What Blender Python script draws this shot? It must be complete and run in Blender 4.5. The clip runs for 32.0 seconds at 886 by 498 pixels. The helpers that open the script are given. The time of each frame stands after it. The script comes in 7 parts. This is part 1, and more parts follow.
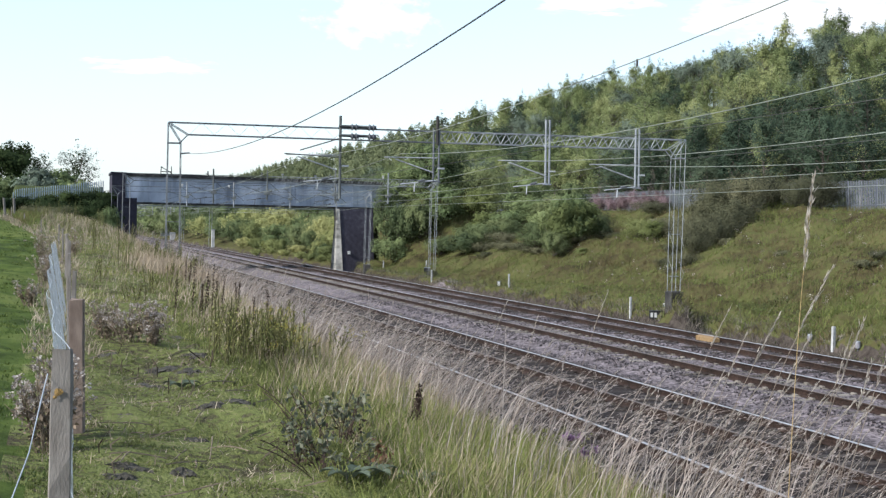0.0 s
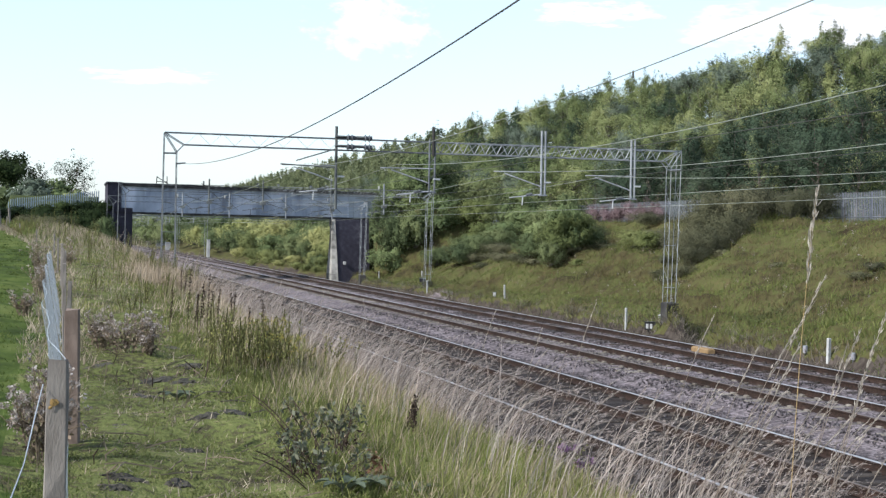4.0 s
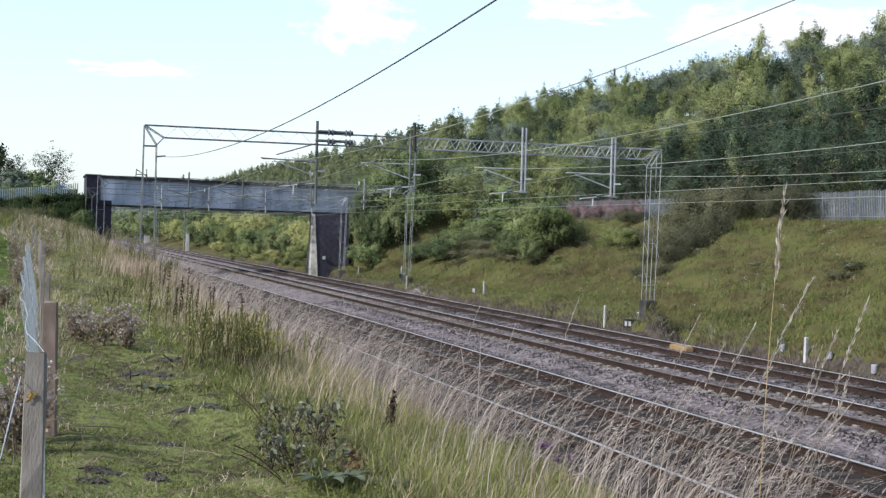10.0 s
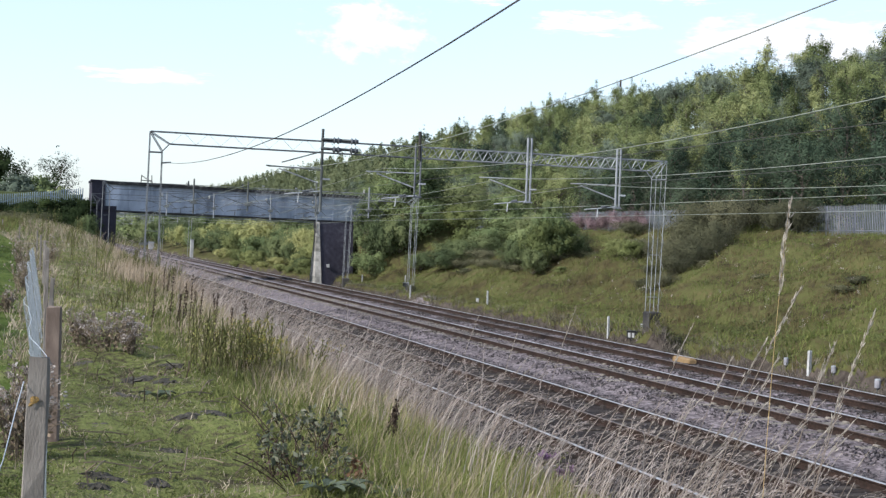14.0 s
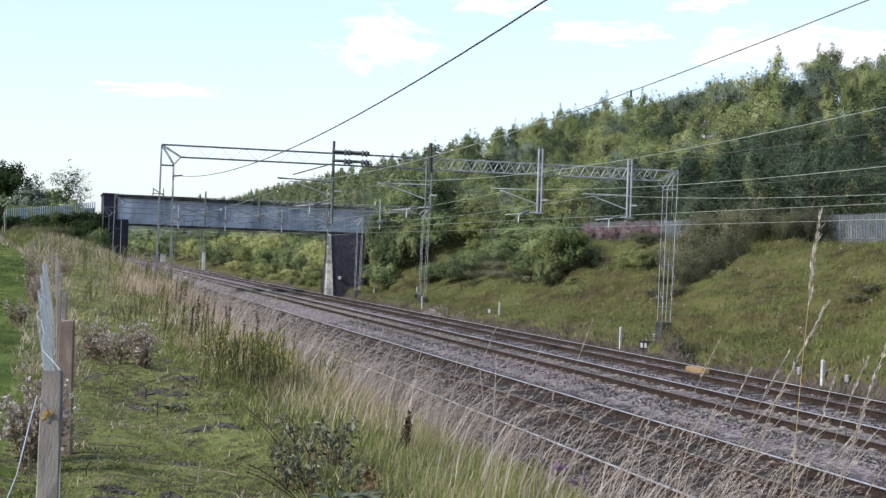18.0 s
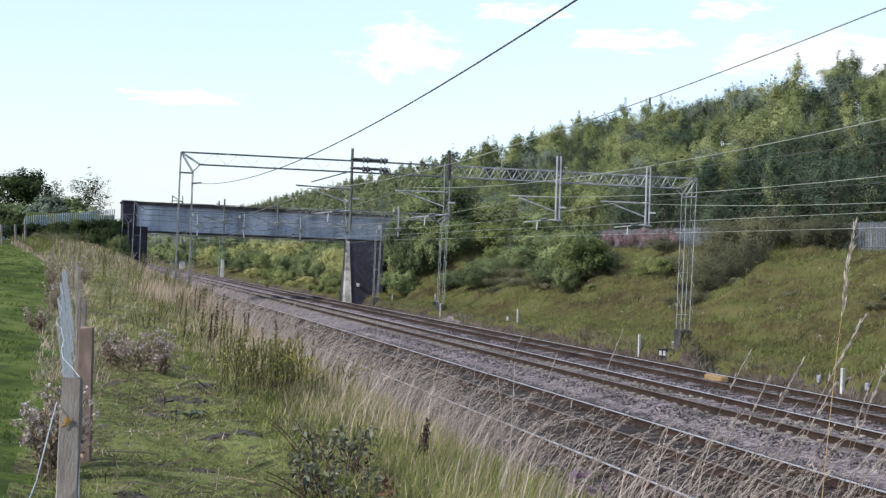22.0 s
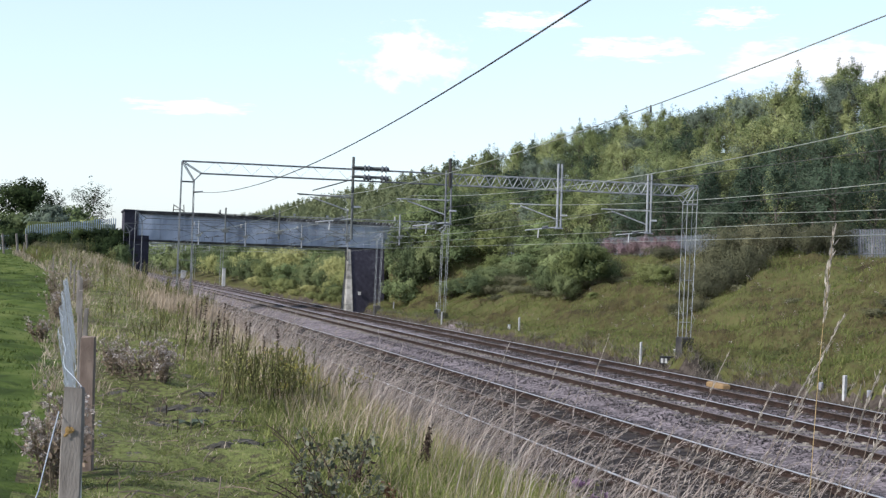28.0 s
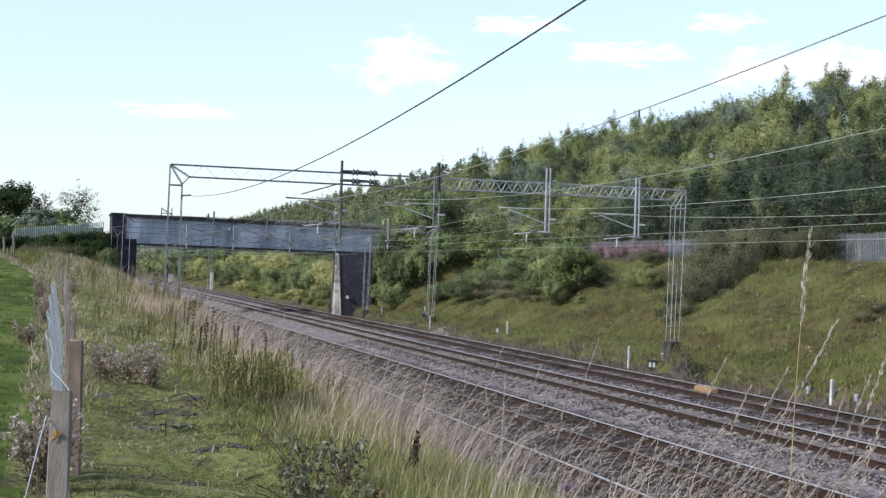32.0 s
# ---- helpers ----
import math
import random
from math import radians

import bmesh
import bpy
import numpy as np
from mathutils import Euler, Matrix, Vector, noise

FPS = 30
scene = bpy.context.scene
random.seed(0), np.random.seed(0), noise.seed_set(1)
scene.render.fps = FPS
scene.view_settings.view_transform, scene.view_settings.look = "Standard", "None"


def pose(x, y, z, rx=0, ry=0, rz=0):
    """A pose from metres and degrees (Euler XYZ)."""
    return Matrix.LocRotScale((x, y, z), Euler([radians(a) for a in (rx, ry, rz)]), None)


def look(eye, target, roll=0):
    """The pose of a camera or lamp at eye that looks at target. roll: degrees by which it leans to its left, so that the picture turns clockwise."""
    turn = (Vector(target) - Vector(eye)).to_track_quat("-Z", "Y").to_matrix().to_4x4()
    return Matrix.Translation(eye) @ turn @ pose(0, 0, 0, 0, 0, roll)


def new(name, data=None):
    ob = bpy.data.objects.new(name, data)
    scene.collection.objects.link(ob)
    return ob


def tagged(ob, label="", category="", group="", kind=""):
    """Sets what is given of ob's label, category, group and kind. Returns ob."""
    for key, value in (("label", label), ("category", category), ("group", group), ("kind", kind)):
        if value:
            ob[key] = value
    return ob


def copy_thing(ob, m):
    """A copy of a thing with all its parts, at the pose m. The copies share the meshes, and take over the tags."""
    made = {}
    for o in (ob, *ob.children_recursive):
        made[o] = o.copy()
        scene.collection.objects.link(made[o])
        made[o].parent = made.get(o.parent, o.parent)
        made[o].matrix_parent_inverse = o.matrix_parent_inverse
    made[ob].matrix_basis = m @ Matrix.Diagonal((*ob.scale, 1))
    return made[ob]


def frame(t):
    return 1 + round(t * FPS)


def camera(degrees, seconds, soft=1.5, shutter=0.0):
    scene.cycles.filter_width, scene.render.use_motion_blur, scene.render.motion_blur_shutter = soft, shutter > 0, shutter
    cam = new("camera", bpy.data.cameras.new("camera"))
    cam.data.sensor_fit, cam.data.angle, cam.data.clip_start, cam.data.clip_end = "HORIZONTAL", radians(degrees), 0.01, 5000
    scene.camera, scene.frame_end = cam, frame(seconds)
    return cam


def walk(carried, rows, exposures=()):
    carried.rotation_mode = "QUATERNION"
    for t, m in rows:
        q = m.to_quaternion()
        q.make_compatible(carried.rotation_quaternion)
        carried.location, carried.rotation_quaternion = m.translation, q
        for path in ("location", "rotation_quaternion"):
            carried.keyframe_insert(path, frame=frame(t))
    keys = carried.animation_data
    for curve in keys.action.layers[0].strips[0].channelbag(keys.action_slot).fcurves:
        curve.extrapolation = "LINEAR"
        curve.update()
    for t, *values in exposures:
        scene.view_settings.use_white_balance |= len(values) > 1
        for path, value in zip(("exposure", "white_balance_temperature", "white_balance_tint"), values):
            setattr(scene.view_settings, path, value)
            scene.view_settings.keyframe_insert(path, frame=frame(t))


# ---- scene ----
# the camera: it stands by a field fence and is turned by hand
EYE_Z = 3.377
TURNS = [  # seconds, heading right of the tracks, pitch, lean, drift sideways, drift up
    (0, 15.825, -0.940, 0.865, 0.001, 0.000),
    (0.5, 15.868, -1.116, 1.228, -0.000, 0.001),
    (1, 15.888, -1.021, 1.076, -0.001, 0.001),
    (1.5, 15.832, -0.878, 1.134, -0.002, 0.002),
    (2, 15.642, -0.669, 1.052, -0.002, 0.002),
    (2.5, 15.816, -0.709, 1.225, -0.003, 0.002),
    (3, 16.023, -0.661, 1.018, -0.004, 0.002),
    (3.5, 16.020, -0.548, 0.992, -0.004, 0.003),
    (5.5, 16.118, -0.405, 1.322, -0.006, 0.003),
    (6, 16.343, -0.434, 1.389, -0.007, 0.003),
    (6.5, 16.570, -0.408, 1.209, -0.007, 0.003),
    (7, 16.788, -0.362, 1.504, -0.007, 0.003),
    (7.5, 16.788, -0.329, 1.731, -0.008, 0.003),
    (8, 16.850, -0.392, 1.740, -0.008, 0.003),
    (8.5, 16.915, -0.422, 1.545, -0.008, 0.003),
    (9, 16.946, -0.450, 1.524, -0.008, 0.003),
    (9.5, 16.907, -0.485, 1.678, -0.009, 0.003),
    (10, 16.860, -0.648, 1.548, -0.009, 0.003),
    (10.5, 16.845, -0.668, 1.442, -0.009, 0.003),
    (11, 16.762, -0.667, 1.677, -0.009, 0.003),
    (11.5, 16.707, -0.711, 1.763, -0.009, 0.003),
    (12, 16.694, -0.708, 2.001, -0.010, 0.003),
    (12.5, 16.662, -0.650, 1.838, -0.010, 0.003),
    (13, 16.742, -0.437, 1.861, -0.010, 0.003),
    (13.5, 16.745, -0.333, 2.063, -0.010, 0.003),
    (14, 16.676, -0.262, 2.192, -0.010, 0.003),
    (14.5, 16.679, -0.144, 2.052, -0.010, 0.003),
    (16.5, 16.490, 0.297, 2.124, -0.011, 0.004),
    (17, 16.405, 0.311, 1.646, -0.011, 0.004),
    (17.5, 16.245, 0.207, 1.981, -0.011, 0.004),
    (18, 16.179, 0.189, 1.830, -0.012, 0.005),
    (18.5, 16.111, 0.248, 1.910, -0.012, 0.005),
    (19, 15.898, 0.348, 2.031, -0.012, 0.005),
    (19.5, 15.790, 0.355, 2.104, -0.012, 0.005),
    (20, 15.659, 0.437, 2.072, -0.012, 0.006),
    (20.5, 15.550, 0.477, 1.991, -0.013, 0.006),
    (21, 15.451, 0.476, 2.032, -0.013, 0.006),
    (21.5, 15.414, 0.514, 2.013, -0.013, 0.007),
    (22, 15.403, 0.471, 1.883, -0.013, 0.007),
    (22.5, 15.394, 0.508, 1.869, -0.013, 0.007),
    (23, 15.311, 0.582, 2.067, -0.014, 0.008),
    (23.5, 15.252, 0.550, 1.744, -0.014, 0.008),
    (24, 15.299, 0.577, 1.784, -0.014, 0.008),
    (24.5, 15.221, 0.573, 1.877, -0.014, 0.008),
    (25, 15.253, 0.571, 1.881, -0.015, 0.009),
    (25.5, 15.266, 0.630, 1.772, -0.015, 0.009),
    (27.5, 15.342, 0.775, 1.726, -0.016, 0.009),
    (28, 15.342, 0.810, 1.734, -0.016, 0.009),
    (28.5, 15.353, 0.833, 1.627, -0.017, 0.009),
    (29, 15.431, 0.883, 1.613, -0.017, 0.009),
    (29.5, 15.396, 0.890, 1.661, -0.017, 0.009),
    (30, 15.448, 0.908, 1.934, -0.018, 0.009),
    (30.5, 15.647, 0.933, 1.780, -0.018, 0.008),
    (31, 15.731, 0.980, 1.933, -0.018, 0.008),
    (31.5, 15.759, 0.955, 2.029, -0.018, 0.007),
    (32, 15.827, 0.990, 1.796, -0.019, 0.007),
]
cam = camera(35.94, 32.0, soft=1.35)


def aim(heading, pitch, lean, dx, dz):
    a, p = radians(heading), radians(pitch)
    eye = Vector((dx, 0, EYE_Z + dz))
    return look(eye, eye + Vector((math.sin(a) * math.cos(p), math.cos(a) * math.cos(p), math.sin(p))), lean)


# ---- world, sun, exposure ----
SUN_AZ, SUN_EL = -104.0, 36.0
walk(cam, [(t, aim(a, p, r, dx, dz)) for t, a, p, r, dx, dz in TURNS],
     [(0, 0.8, 6120, 10), (6, 0.75, 6170, 10.5), (12, 0.71, 6180, 11.5), (20, 0.7, 6160, 12), (32, 0.67, 6140, 13)])
world = bpy.data.worlds.new("sky")
scene.world = world
world.use_nodes = True
wn = world.node_tree
sky = wn.nodes.new("ShaderNodeTexSky")
sky.sky_type, sky.sun_disc = "NISHITA", False
sky.sun_elevation, sky.sun_rotation = radians(SUN_EL), radians(SUN_AZ)
sky.air_density, sky.dust_density, sky.ozone_density = 1.0, 1.4, 1.2
haze = wn.nodes.new("ShaderNodeMixRGB")  # thin high haze whitens the sky
haze.inputs[0].default_value, haze.inputs[2].default_value = 0.28, (6.1, 6.75, 7.4, 1)
wn.links.new(sky.outputs[0], haze.inputs[1])
wn.links.new(haze.outputs[0], wn.nodes["Background"].inputs[0])
wn.nodes["Background"].inputs[1].default_value = 0.135
sun = new("sun", bpy.data.lights.new("sun", "SUN"))
sun.data.energy, sun.data.angle, sun.data.color = 4.2, radians(1.2), (0.98, 0.945, 0.87)
az, el = radians(SUN_AZ), radians(SUN_EL)
sun_way = Vector((math.sin(az) * math.cos(el), math.cos(az) * math.cos(el), math.sin(el)))
sun.matrix_world = look(sun_way * 50, (0, 0, 0))


# ---- materials ----
def mat(name, stops, scale=4.0, rough=0.85, metal=0.0, bump=0.0, bump_scale=40.0, island=0.0, per_object=0.0,
        thin=0.0, detail=6.0, coarse=0.4, stretch=None, spec=0.15):
    """A surface: colours along two scales of noise, varied by piece, with fine relief; thin: share of light let through."""
    m = bpy.data.materials.new(name)
    m.use_nodes = True
    nt = m.node_tree
    bsdf = nt.nodes["Principled BSDF"]
    out = nt.nodes["Material Output"]
    geo = nt.nodes.new("ShaderNodeNewGeometry")
    where = geo.outputs["Position"]
    if stretch:
        mp = nt.nodes.new("ShaderNodeMapping")
        mp.inputs["Scale"].default_value = stretch
        nt.links.new(where, mp.inputs["Vector"])
        where = mp.outputs[0]

    def noise_node(s, d):
        n = nt.nodes.new("ShaderNodeTexNoise")
        n.inputs["Scale"].default_value, n.inputs["Detail"].default_value = s, d
        nt.links.new(where, n.inputs["Vector"])
        return n.outputs["Fac"]

    def maths(op, a, b):
        n = nt.nodes.new("ShaderNodeMath")
        n.operation = op
        for i, v in enumerate((a, b)):
            if isinstance(v, (int, float)):
                n.inputs[i].default_value = v
            else:
                nt.links.new(v, n.inputs[i])
        return n.outputs[0]

    fac = maths("ADD", maths("MULTIPLY", noise_node(scale, detail), 1 - coarse),
                maths("MULTIPLY", noise_node(scale * 0.13, 3.0), coarse))
    fac = maths("ADD", maths("MULTIPLY", maths("SUBTRACT", fac, 0.5), 2.2), 0.5)
    if island:
        fac = maths("ADD", maths("MULTIPLY", fac, 1 - island), maths("MULTIPLY", geo.outputs["Random Per Island"], island))
    if per_object:
        info = nt.nodes.new("ShaderNodeObjectInfo")
        fac = maths("ADD", maths("MULTIPLY", fac, 1 - per_object), maths("MULTIPLY", info.outputs["Random"], per_object))
    ramp = nt.nodes.new("ShaderNodeValToRGB")
    els = ramp.color_ramp.elements
    while len(els) < len(stops):
        els.new(0.5)
    for e, (p, c) in zip(els, stops):
        e.position, e.color = p, (*c, 1)
    nt.links.new(fac, ramp.inputs[0])
    nt.links.new(ramp.outputs[0], bsdf.inputs["Base Color"])
    bsdf.inputs["Roughness"].default_value, bsdf.inputs["Metallic"].default_value = rough, metal
    bsdf.inputs["Specular IOR Level"].default_value = spec
    if bump:
        b = nt.nodes.new("ShaderNodeBump")
        b.inputs["Strength"].default_value, b.inputs["Distance"].default_value = min(1, bump), 0.03
        nt.links.new(noise_node(bump_scale, 4.0), b.inputs["Height"])
        nt.links.new(b.outputs[0], bsdf.inputs["Normal"])
    if thin:
        tr = nt.nodes.new("ShaderNodeBsdfTranslucent")
        mix = nt.nodes.new("ShaderNodeMixShader")
        mix.inputs[0].default_value = thin
        nt.links.new(ramp.outputs[0], tr.inputs[0])
        nt.links.new(bsdf.outputs[0], mix.inputs[1])
        nt.links.new(tr.outputs[0], mix.inputs[2])
        nt.links.new(mix.outputs[0], out.inputs[0])
    return m


M_FIELD = mat("field_turf", [(0.28, (0.027, 0.040, 0.012)), (0.5, (0.052, 0.074, 0.018)), (0.75, (0.086, 0.104, 0.031))], 1.3, bump=1, bump_scale=9, rough=1.0, spec=0.03)
M_BANK = mat("bank_turf", [(0.22, (0.049, 0.043, 0.028)), (0.36, (0.070, 0.068, 0.034)), (0.5, (0.096, 0.110, 0.038)), (0.7, (0.119, 0.130, 0.048)), (0.92, (0.176, 0.149, 0.090))], 9.0, bump=1, bump_scale=30, coarse=0.4, rough=1.0, spec=0.03)
M_SLOPE = mat("slope_turf", [(0.2, (0.032, 0.026, 0.015)), (0.42, (0.057, 0.050, 0.023)), (0.6, (0.064, 0.069, 0.025)), (0.85, (0.083, 0.065, 0.033))], 2.6, bump=1, bump_scale=6, rough=1.0, spec=0.03, coarse=0.55)
M_CESS = mat("cess_soil", [(0.2, (0.022, 0.017, 0.015)), (0.5, (0.048, 0.040, 0.034)), (0.8, (0.081, 0.067, 0.058))], 5.0, bump=1, bump_scale=14, rough=1.0, spec=0.03)
M_WOODFLOOR = mat("wood_floor", [(0.2, (0.02, 0.03, 0.01)), (0.8, (0.06, 0.07, 0.02))], 0.6, bump=1)
M_BALLAST = mat("ballast", [(0.25, (0.046, 0.037, 0.038)), (0.5, (0.110, 0.092, 0.096)), (0.78, (0.220, 0.188, 0.195))], 9, bump=1, bump_scale=22, coarse=0.25)
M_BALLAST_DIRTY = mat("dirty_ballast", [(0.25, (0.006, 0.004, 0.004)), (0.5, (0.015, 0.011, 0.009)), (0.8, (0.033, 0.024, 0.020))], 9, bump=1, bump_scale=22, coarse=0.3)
M_STONE = mat("ballast_stone", [(0.1, (0.024, 0.021, 0.023)), (0.5, (0.058, 0.052, 0.055)), (0.9, (0.132, 0.120, 0.125))], 9, island=0.7, bump=0.5, bump_scale=60)
M_RAIL = mat("rusty_rail", [(0.2, (0.012, 0.008, 0.006)), (0.6, (0.028, 0.017, 0.013)), (0.9, (0.055, 0.035, 0.027))], 12, rough=0.75, bump=0.4, bump_scale=80)
M_RAILDULL = mat("dull_rail_head", [(0.2, (0.06, 0.042, 0.033)), (0.8, (0.14, 0.11, 0.09))], 6, rough=0.5, metal=0.5)
M_RAILTOP = mat("polished_rail_head", [(0.2, (0.3, 0.29, 0.285)), (0.8, (0.46, 0.45, 0.445))], 6, rough=0.42, metal=0.7)
M_SLEEPER = mat("sleeper_concrete", [(0.2, (0.019, 0.015, 0.013)), (0.8, (0.060, 0.050, 0.043))], 6, bump=0.5, per_object=0.4)
M_SLEEPER_PALE = mat("pale_sleeper_concrete", [(0.2, (0.07, 0.06, 0.05)), (0.8, (0.2, 0.18, 0.155))], 6, bump=0.5, per_object=0.5)
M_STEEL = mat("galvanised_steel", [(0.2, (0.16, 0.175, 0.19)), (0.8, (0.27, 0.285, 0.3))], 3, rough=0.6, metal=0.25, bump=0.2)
M_STEEL_DARK = mat("dark_steel", [(0.2, (0.06, 0.065, 0.065)), (0.8, (0.15, 0.16, 0.155))], 3, rough=0.7, metal=0.2, bump=0.2)
# darker copy of the steel: backlight against the sky put into its colour
M_LATTICE = mat("darkened_lattice_steel", [(0.2, (0.075, 0.083, 0.092)), (0.8, (0.14, 0.15, 0.16))], 3, rough=0.7, metal=0.2, bump=0.2)
M_WIRE = mat("copper_wire", [(0.2, (0.150, 0.163, 0.138)), (0.8, (0.275, 0.294, 0.250))], 3, rough=0.5, metal=0.3)
M_WIRE_DARK = mat("old_wire", [(0.2, (0.03, 0.03, 0.03)), (0.8, (0.07, 0.07, 0.06))], 3, rough=0.6)
M_INSUL = mat("grey_insulator", [(0.2, (0.051, 0.055, 0.059)), (0.8, (0.102, 0.109, 0.122))], 10, rough=0.25)
M_GIRDER = mat("girder_paint", [(0.15, (0.104, 0.116, 0.145)), (0.38, (0.289, 0.324, 0.379)), (0.6, (0.414, 0.451, 0.514)), (0.85, (0.579, 0.606, 0.670))], 0.9, rough=0.6, bump=0.3, bump_scale=12, stretch=(1.035, 1.046, 0.390))
M_DARKIRON = mat("sooty_iron", [(0.2, (0.02, 0.02, 0.02)), (0.8, (0.07, 0.065, 0.06))], 2, rough=0.8, bump=0.3)
M_BRICK = mat("blue_brick", [(0.2, (0.020, 0.018, 0.025)), (0.6, (0.045, 0.042, 0.057)), (0.9, (0.089, 0.084, 0.101))], 3, rough=0.7, bump=0.5, bump_scale=20, per_object=0.4)
M_QUOIN = mat("pale_stone", [(0.2, (0.071, 0.066, 0.058)), (0.5, (0.211, 0.203, 0.184)), (0.8, (0.359, 0.344, 0.312))], 2.2, bump=0.6, bump_scale=18, per_object=0.25)
M_MORTAR = mat("mortar", [(0.2, (0.06, 0.055, 0.05)), (0.8, (0.13, 0.12, 0.11))], 9, bump=0.4)
M_PALE = mat("palisade_zinc", [(0.2, (0.086, 0.095, 0.112)), (0.8, (0.163, 0.176, 0.202))], 1.6, rough=0.6, metal=0.2, per_object=0.35)
M_PALE_BLUE = mat("approach_zinc", [(0.2, (0.137, 0.176, 0.222)), (0.8, (0.227, 0.288, 0.354))], 1.6, rough=0.6, metal=0.1, per_object=0.3)
M_POST = mat("weathered_timber", [(0.15, (0.12, 0.105, 0.094)), (0.5, (0.175, 0.157, 0.143)), (0.85, (0.235, 0.215, 0.198))], 14, bump=0.2, bump_scale=90, stretch=(1, 1, 0.35))
# timber of the second post: redder and a little darker
M_POST_RED = mat("reddish_timber", [(0.15, (0.1, 0.075, 0.062)), (0.5, (0.15, 0.115, 0.096)), (0.85, (0.19, 0.15, 0.125))], 14, bump=0.2, bump_scale=90, stretch=(1, 1, 0.35))
M_LICHEN = mat("orange_lichen", [(0.2, (0.2, 0.13, 0.05)), (0.8, (0.33, 0.21, 0.08))], 60, bump=0.5, bump_scale=150)
M_GALV = mat("fence_wire", [(0.2, (0.26, 0.28, 0.31)), (0.8, (0.42, 0.45, 0.48))], 10, rough=0.45, metal=0.4)
M_WHITE = mat("white_paint", [(0.15, (0.24, 0.24, 0.235)), (0.5, (0.36, 0.36, 0.355)), (0.85, (0.46, 0.46, 0.455))], 8, rough=0.6)
M_ENAMEL = mat("grey_enamel", [(0.15, (0.187, 0.183, 0.204)), (0.85, (0.323, 0.319, 0.340))], 6, rough=0.4)
M_ALLOY = mat("pale_alloy", [(0.2, (0.3, 0.31, 0.32)), (0.8, (0.46, 0.47, 0.475))], 5, rough=0.45, metal=0.3)
M_BLACK = mat("black_plastic", [(0.2, (0.015, 0.015, 0.016)), (0.8, (0.04, 0.04, 0.042))], 8, rough=0.5)
M_YELLOW = mat("yellow_ochre_cover", [(0.15, (0.119, 0.076, 0.038)), (0.5, (0.170, 0.111, 0.054)), (0.85, (0.221, 0.153, 0.081))], 9, rough=0.6, bump=0.2)
M_BARK = mat("bark", [(0.2, (0.05, 0.042, 0.035)), (0.8, (0.16, 0.14, 0.12))], 8, bump=0.8, stretch=(1, 1, 0.3))


def leaf_mat(name, dark, mid, light, thin=0.35):
    return mat(name, [(0.12, dark), (0.5, mid), (0.88, light)], 0.5, rough=0.85, island=0.1, per_object=0.5, thin=thin, coarse=0.5, spec=0.06)


M_BIRCH = leaf_mat("birch_leaf", (0.067, 0.091, 0.041), (0.149, 0.178, 0.075), (0.284, 0.301, 0.134), 0.26)
# darker copy of the alder leaf: shade at the wood's foot put in the colour
M_GROVE = leaf_mat("shade_toned_alder_leaf", (0.027, 0.041, 0.029), (0.049, 0.073, 0.046), (0.088, 0.113, 0.072), 0.26)
M_ALDER = leaf_mat("alder_leaf", (0.070, 0.097, 0.046), (0.140, 0.178, 0.078), (0.253, 0.283, 0.127), 0.26)
M_SILVER = leaf_mat("grey_willow_leaf", (0.068, 0.086, 0.067), (0.109, 0.136, 0.101), (0.163, 0.193, 0.147), 0.26)
M_HAWTHORN = leaf_mat("hawthorn_leaf", (0.056, 0.079, 0.042), (0.121, 0.150, 0.070), (0.224, 0.244, 0.112), 0.4)
# bluer than the near birch leaf: haze of distance put into the colour
M_FARLEAF = leaf_mat("far_wood_leaf", (0.075, 0.094, 0.056), (0.150, 0.172, 0.092), (0.265, 0.280, 0.150), 0.42)
M_BRAMBLE = leaf_mat("bramble_leaf", (0.049, 0.051, 0.033), (0.092, 0.094, 0.055), (0.156, 0.149, 0.089))
# bright scrub leaf; the look of sun on it is part of the colour
M_SUNLIT = leaf_mat("sun_toned_scrub_leaf", (0.065, 0.084, 0.034), (0.154, 0.178, 0.068), (0.286, 0.297, 0.128), 0.4)
# scrub leaf brightened towards yellow: the sunlight on it is in the colour
M_LITSCRUB = leaf_mat("sun_bright_leaf", (0.092, 0.113, 0.047), (0.232, 0.252, 0.100), (0.428, 0.411, 0.184), 0.42)
# very dark leaf: for the oaks, and as painted shade on the hedge
M_DARKLEAF = leaf_mat("oak_and_shade_leaf", (0.009, 0.016, 0.008), (0.023, 0.036, 0.014), (0.046, 0.064, 0.022), 0.2)
M_FIREWEED = leaf_mat("willowherb_flower", (0.091, 0.069, 0.062), (0.192, 0.135, 0.142), (0.282, 0.210, 0.228), 0.3)
M_GREENBLADE = mat("green_blade", [(0.1, (0.068, 0.086, 0.022)), (0.42, (0.142, 0.168, 0.044)), (0.64, (0.205, 0.208, 0.072)), (0.9, (0.345, 0.300, 0.160))], 1.6, rough=0.6, island=0.5, thin=0.3, coarse=0.6)
M_FIELDBLADE = mat("pasture_blade", [(0.1, (0.032, 0.052, 0.013)), (0.5, (0.066, 0.094, 0.021)), (0.9, (0.120, 0.138, 0.044))], 1.2, rough=0.6, island=0.5, thin=0.3)
M_SLOPEBLADE = mat("slope_blade", [(0.08, (0.076, 0.048, 0.028)), (0.28, (0.113, 0.083, 0.040)), (0.44, (0.102, 0.104, 0.036)), (0.6, (0.100, 0.127, 0.034)), (0.74, (0.148, 0.158, 0.046)), (0.95, (0.207, 0.162, 0.092))], 2.4, rough=0.7, island=0.22, thin=0.25, coarse=0.68)
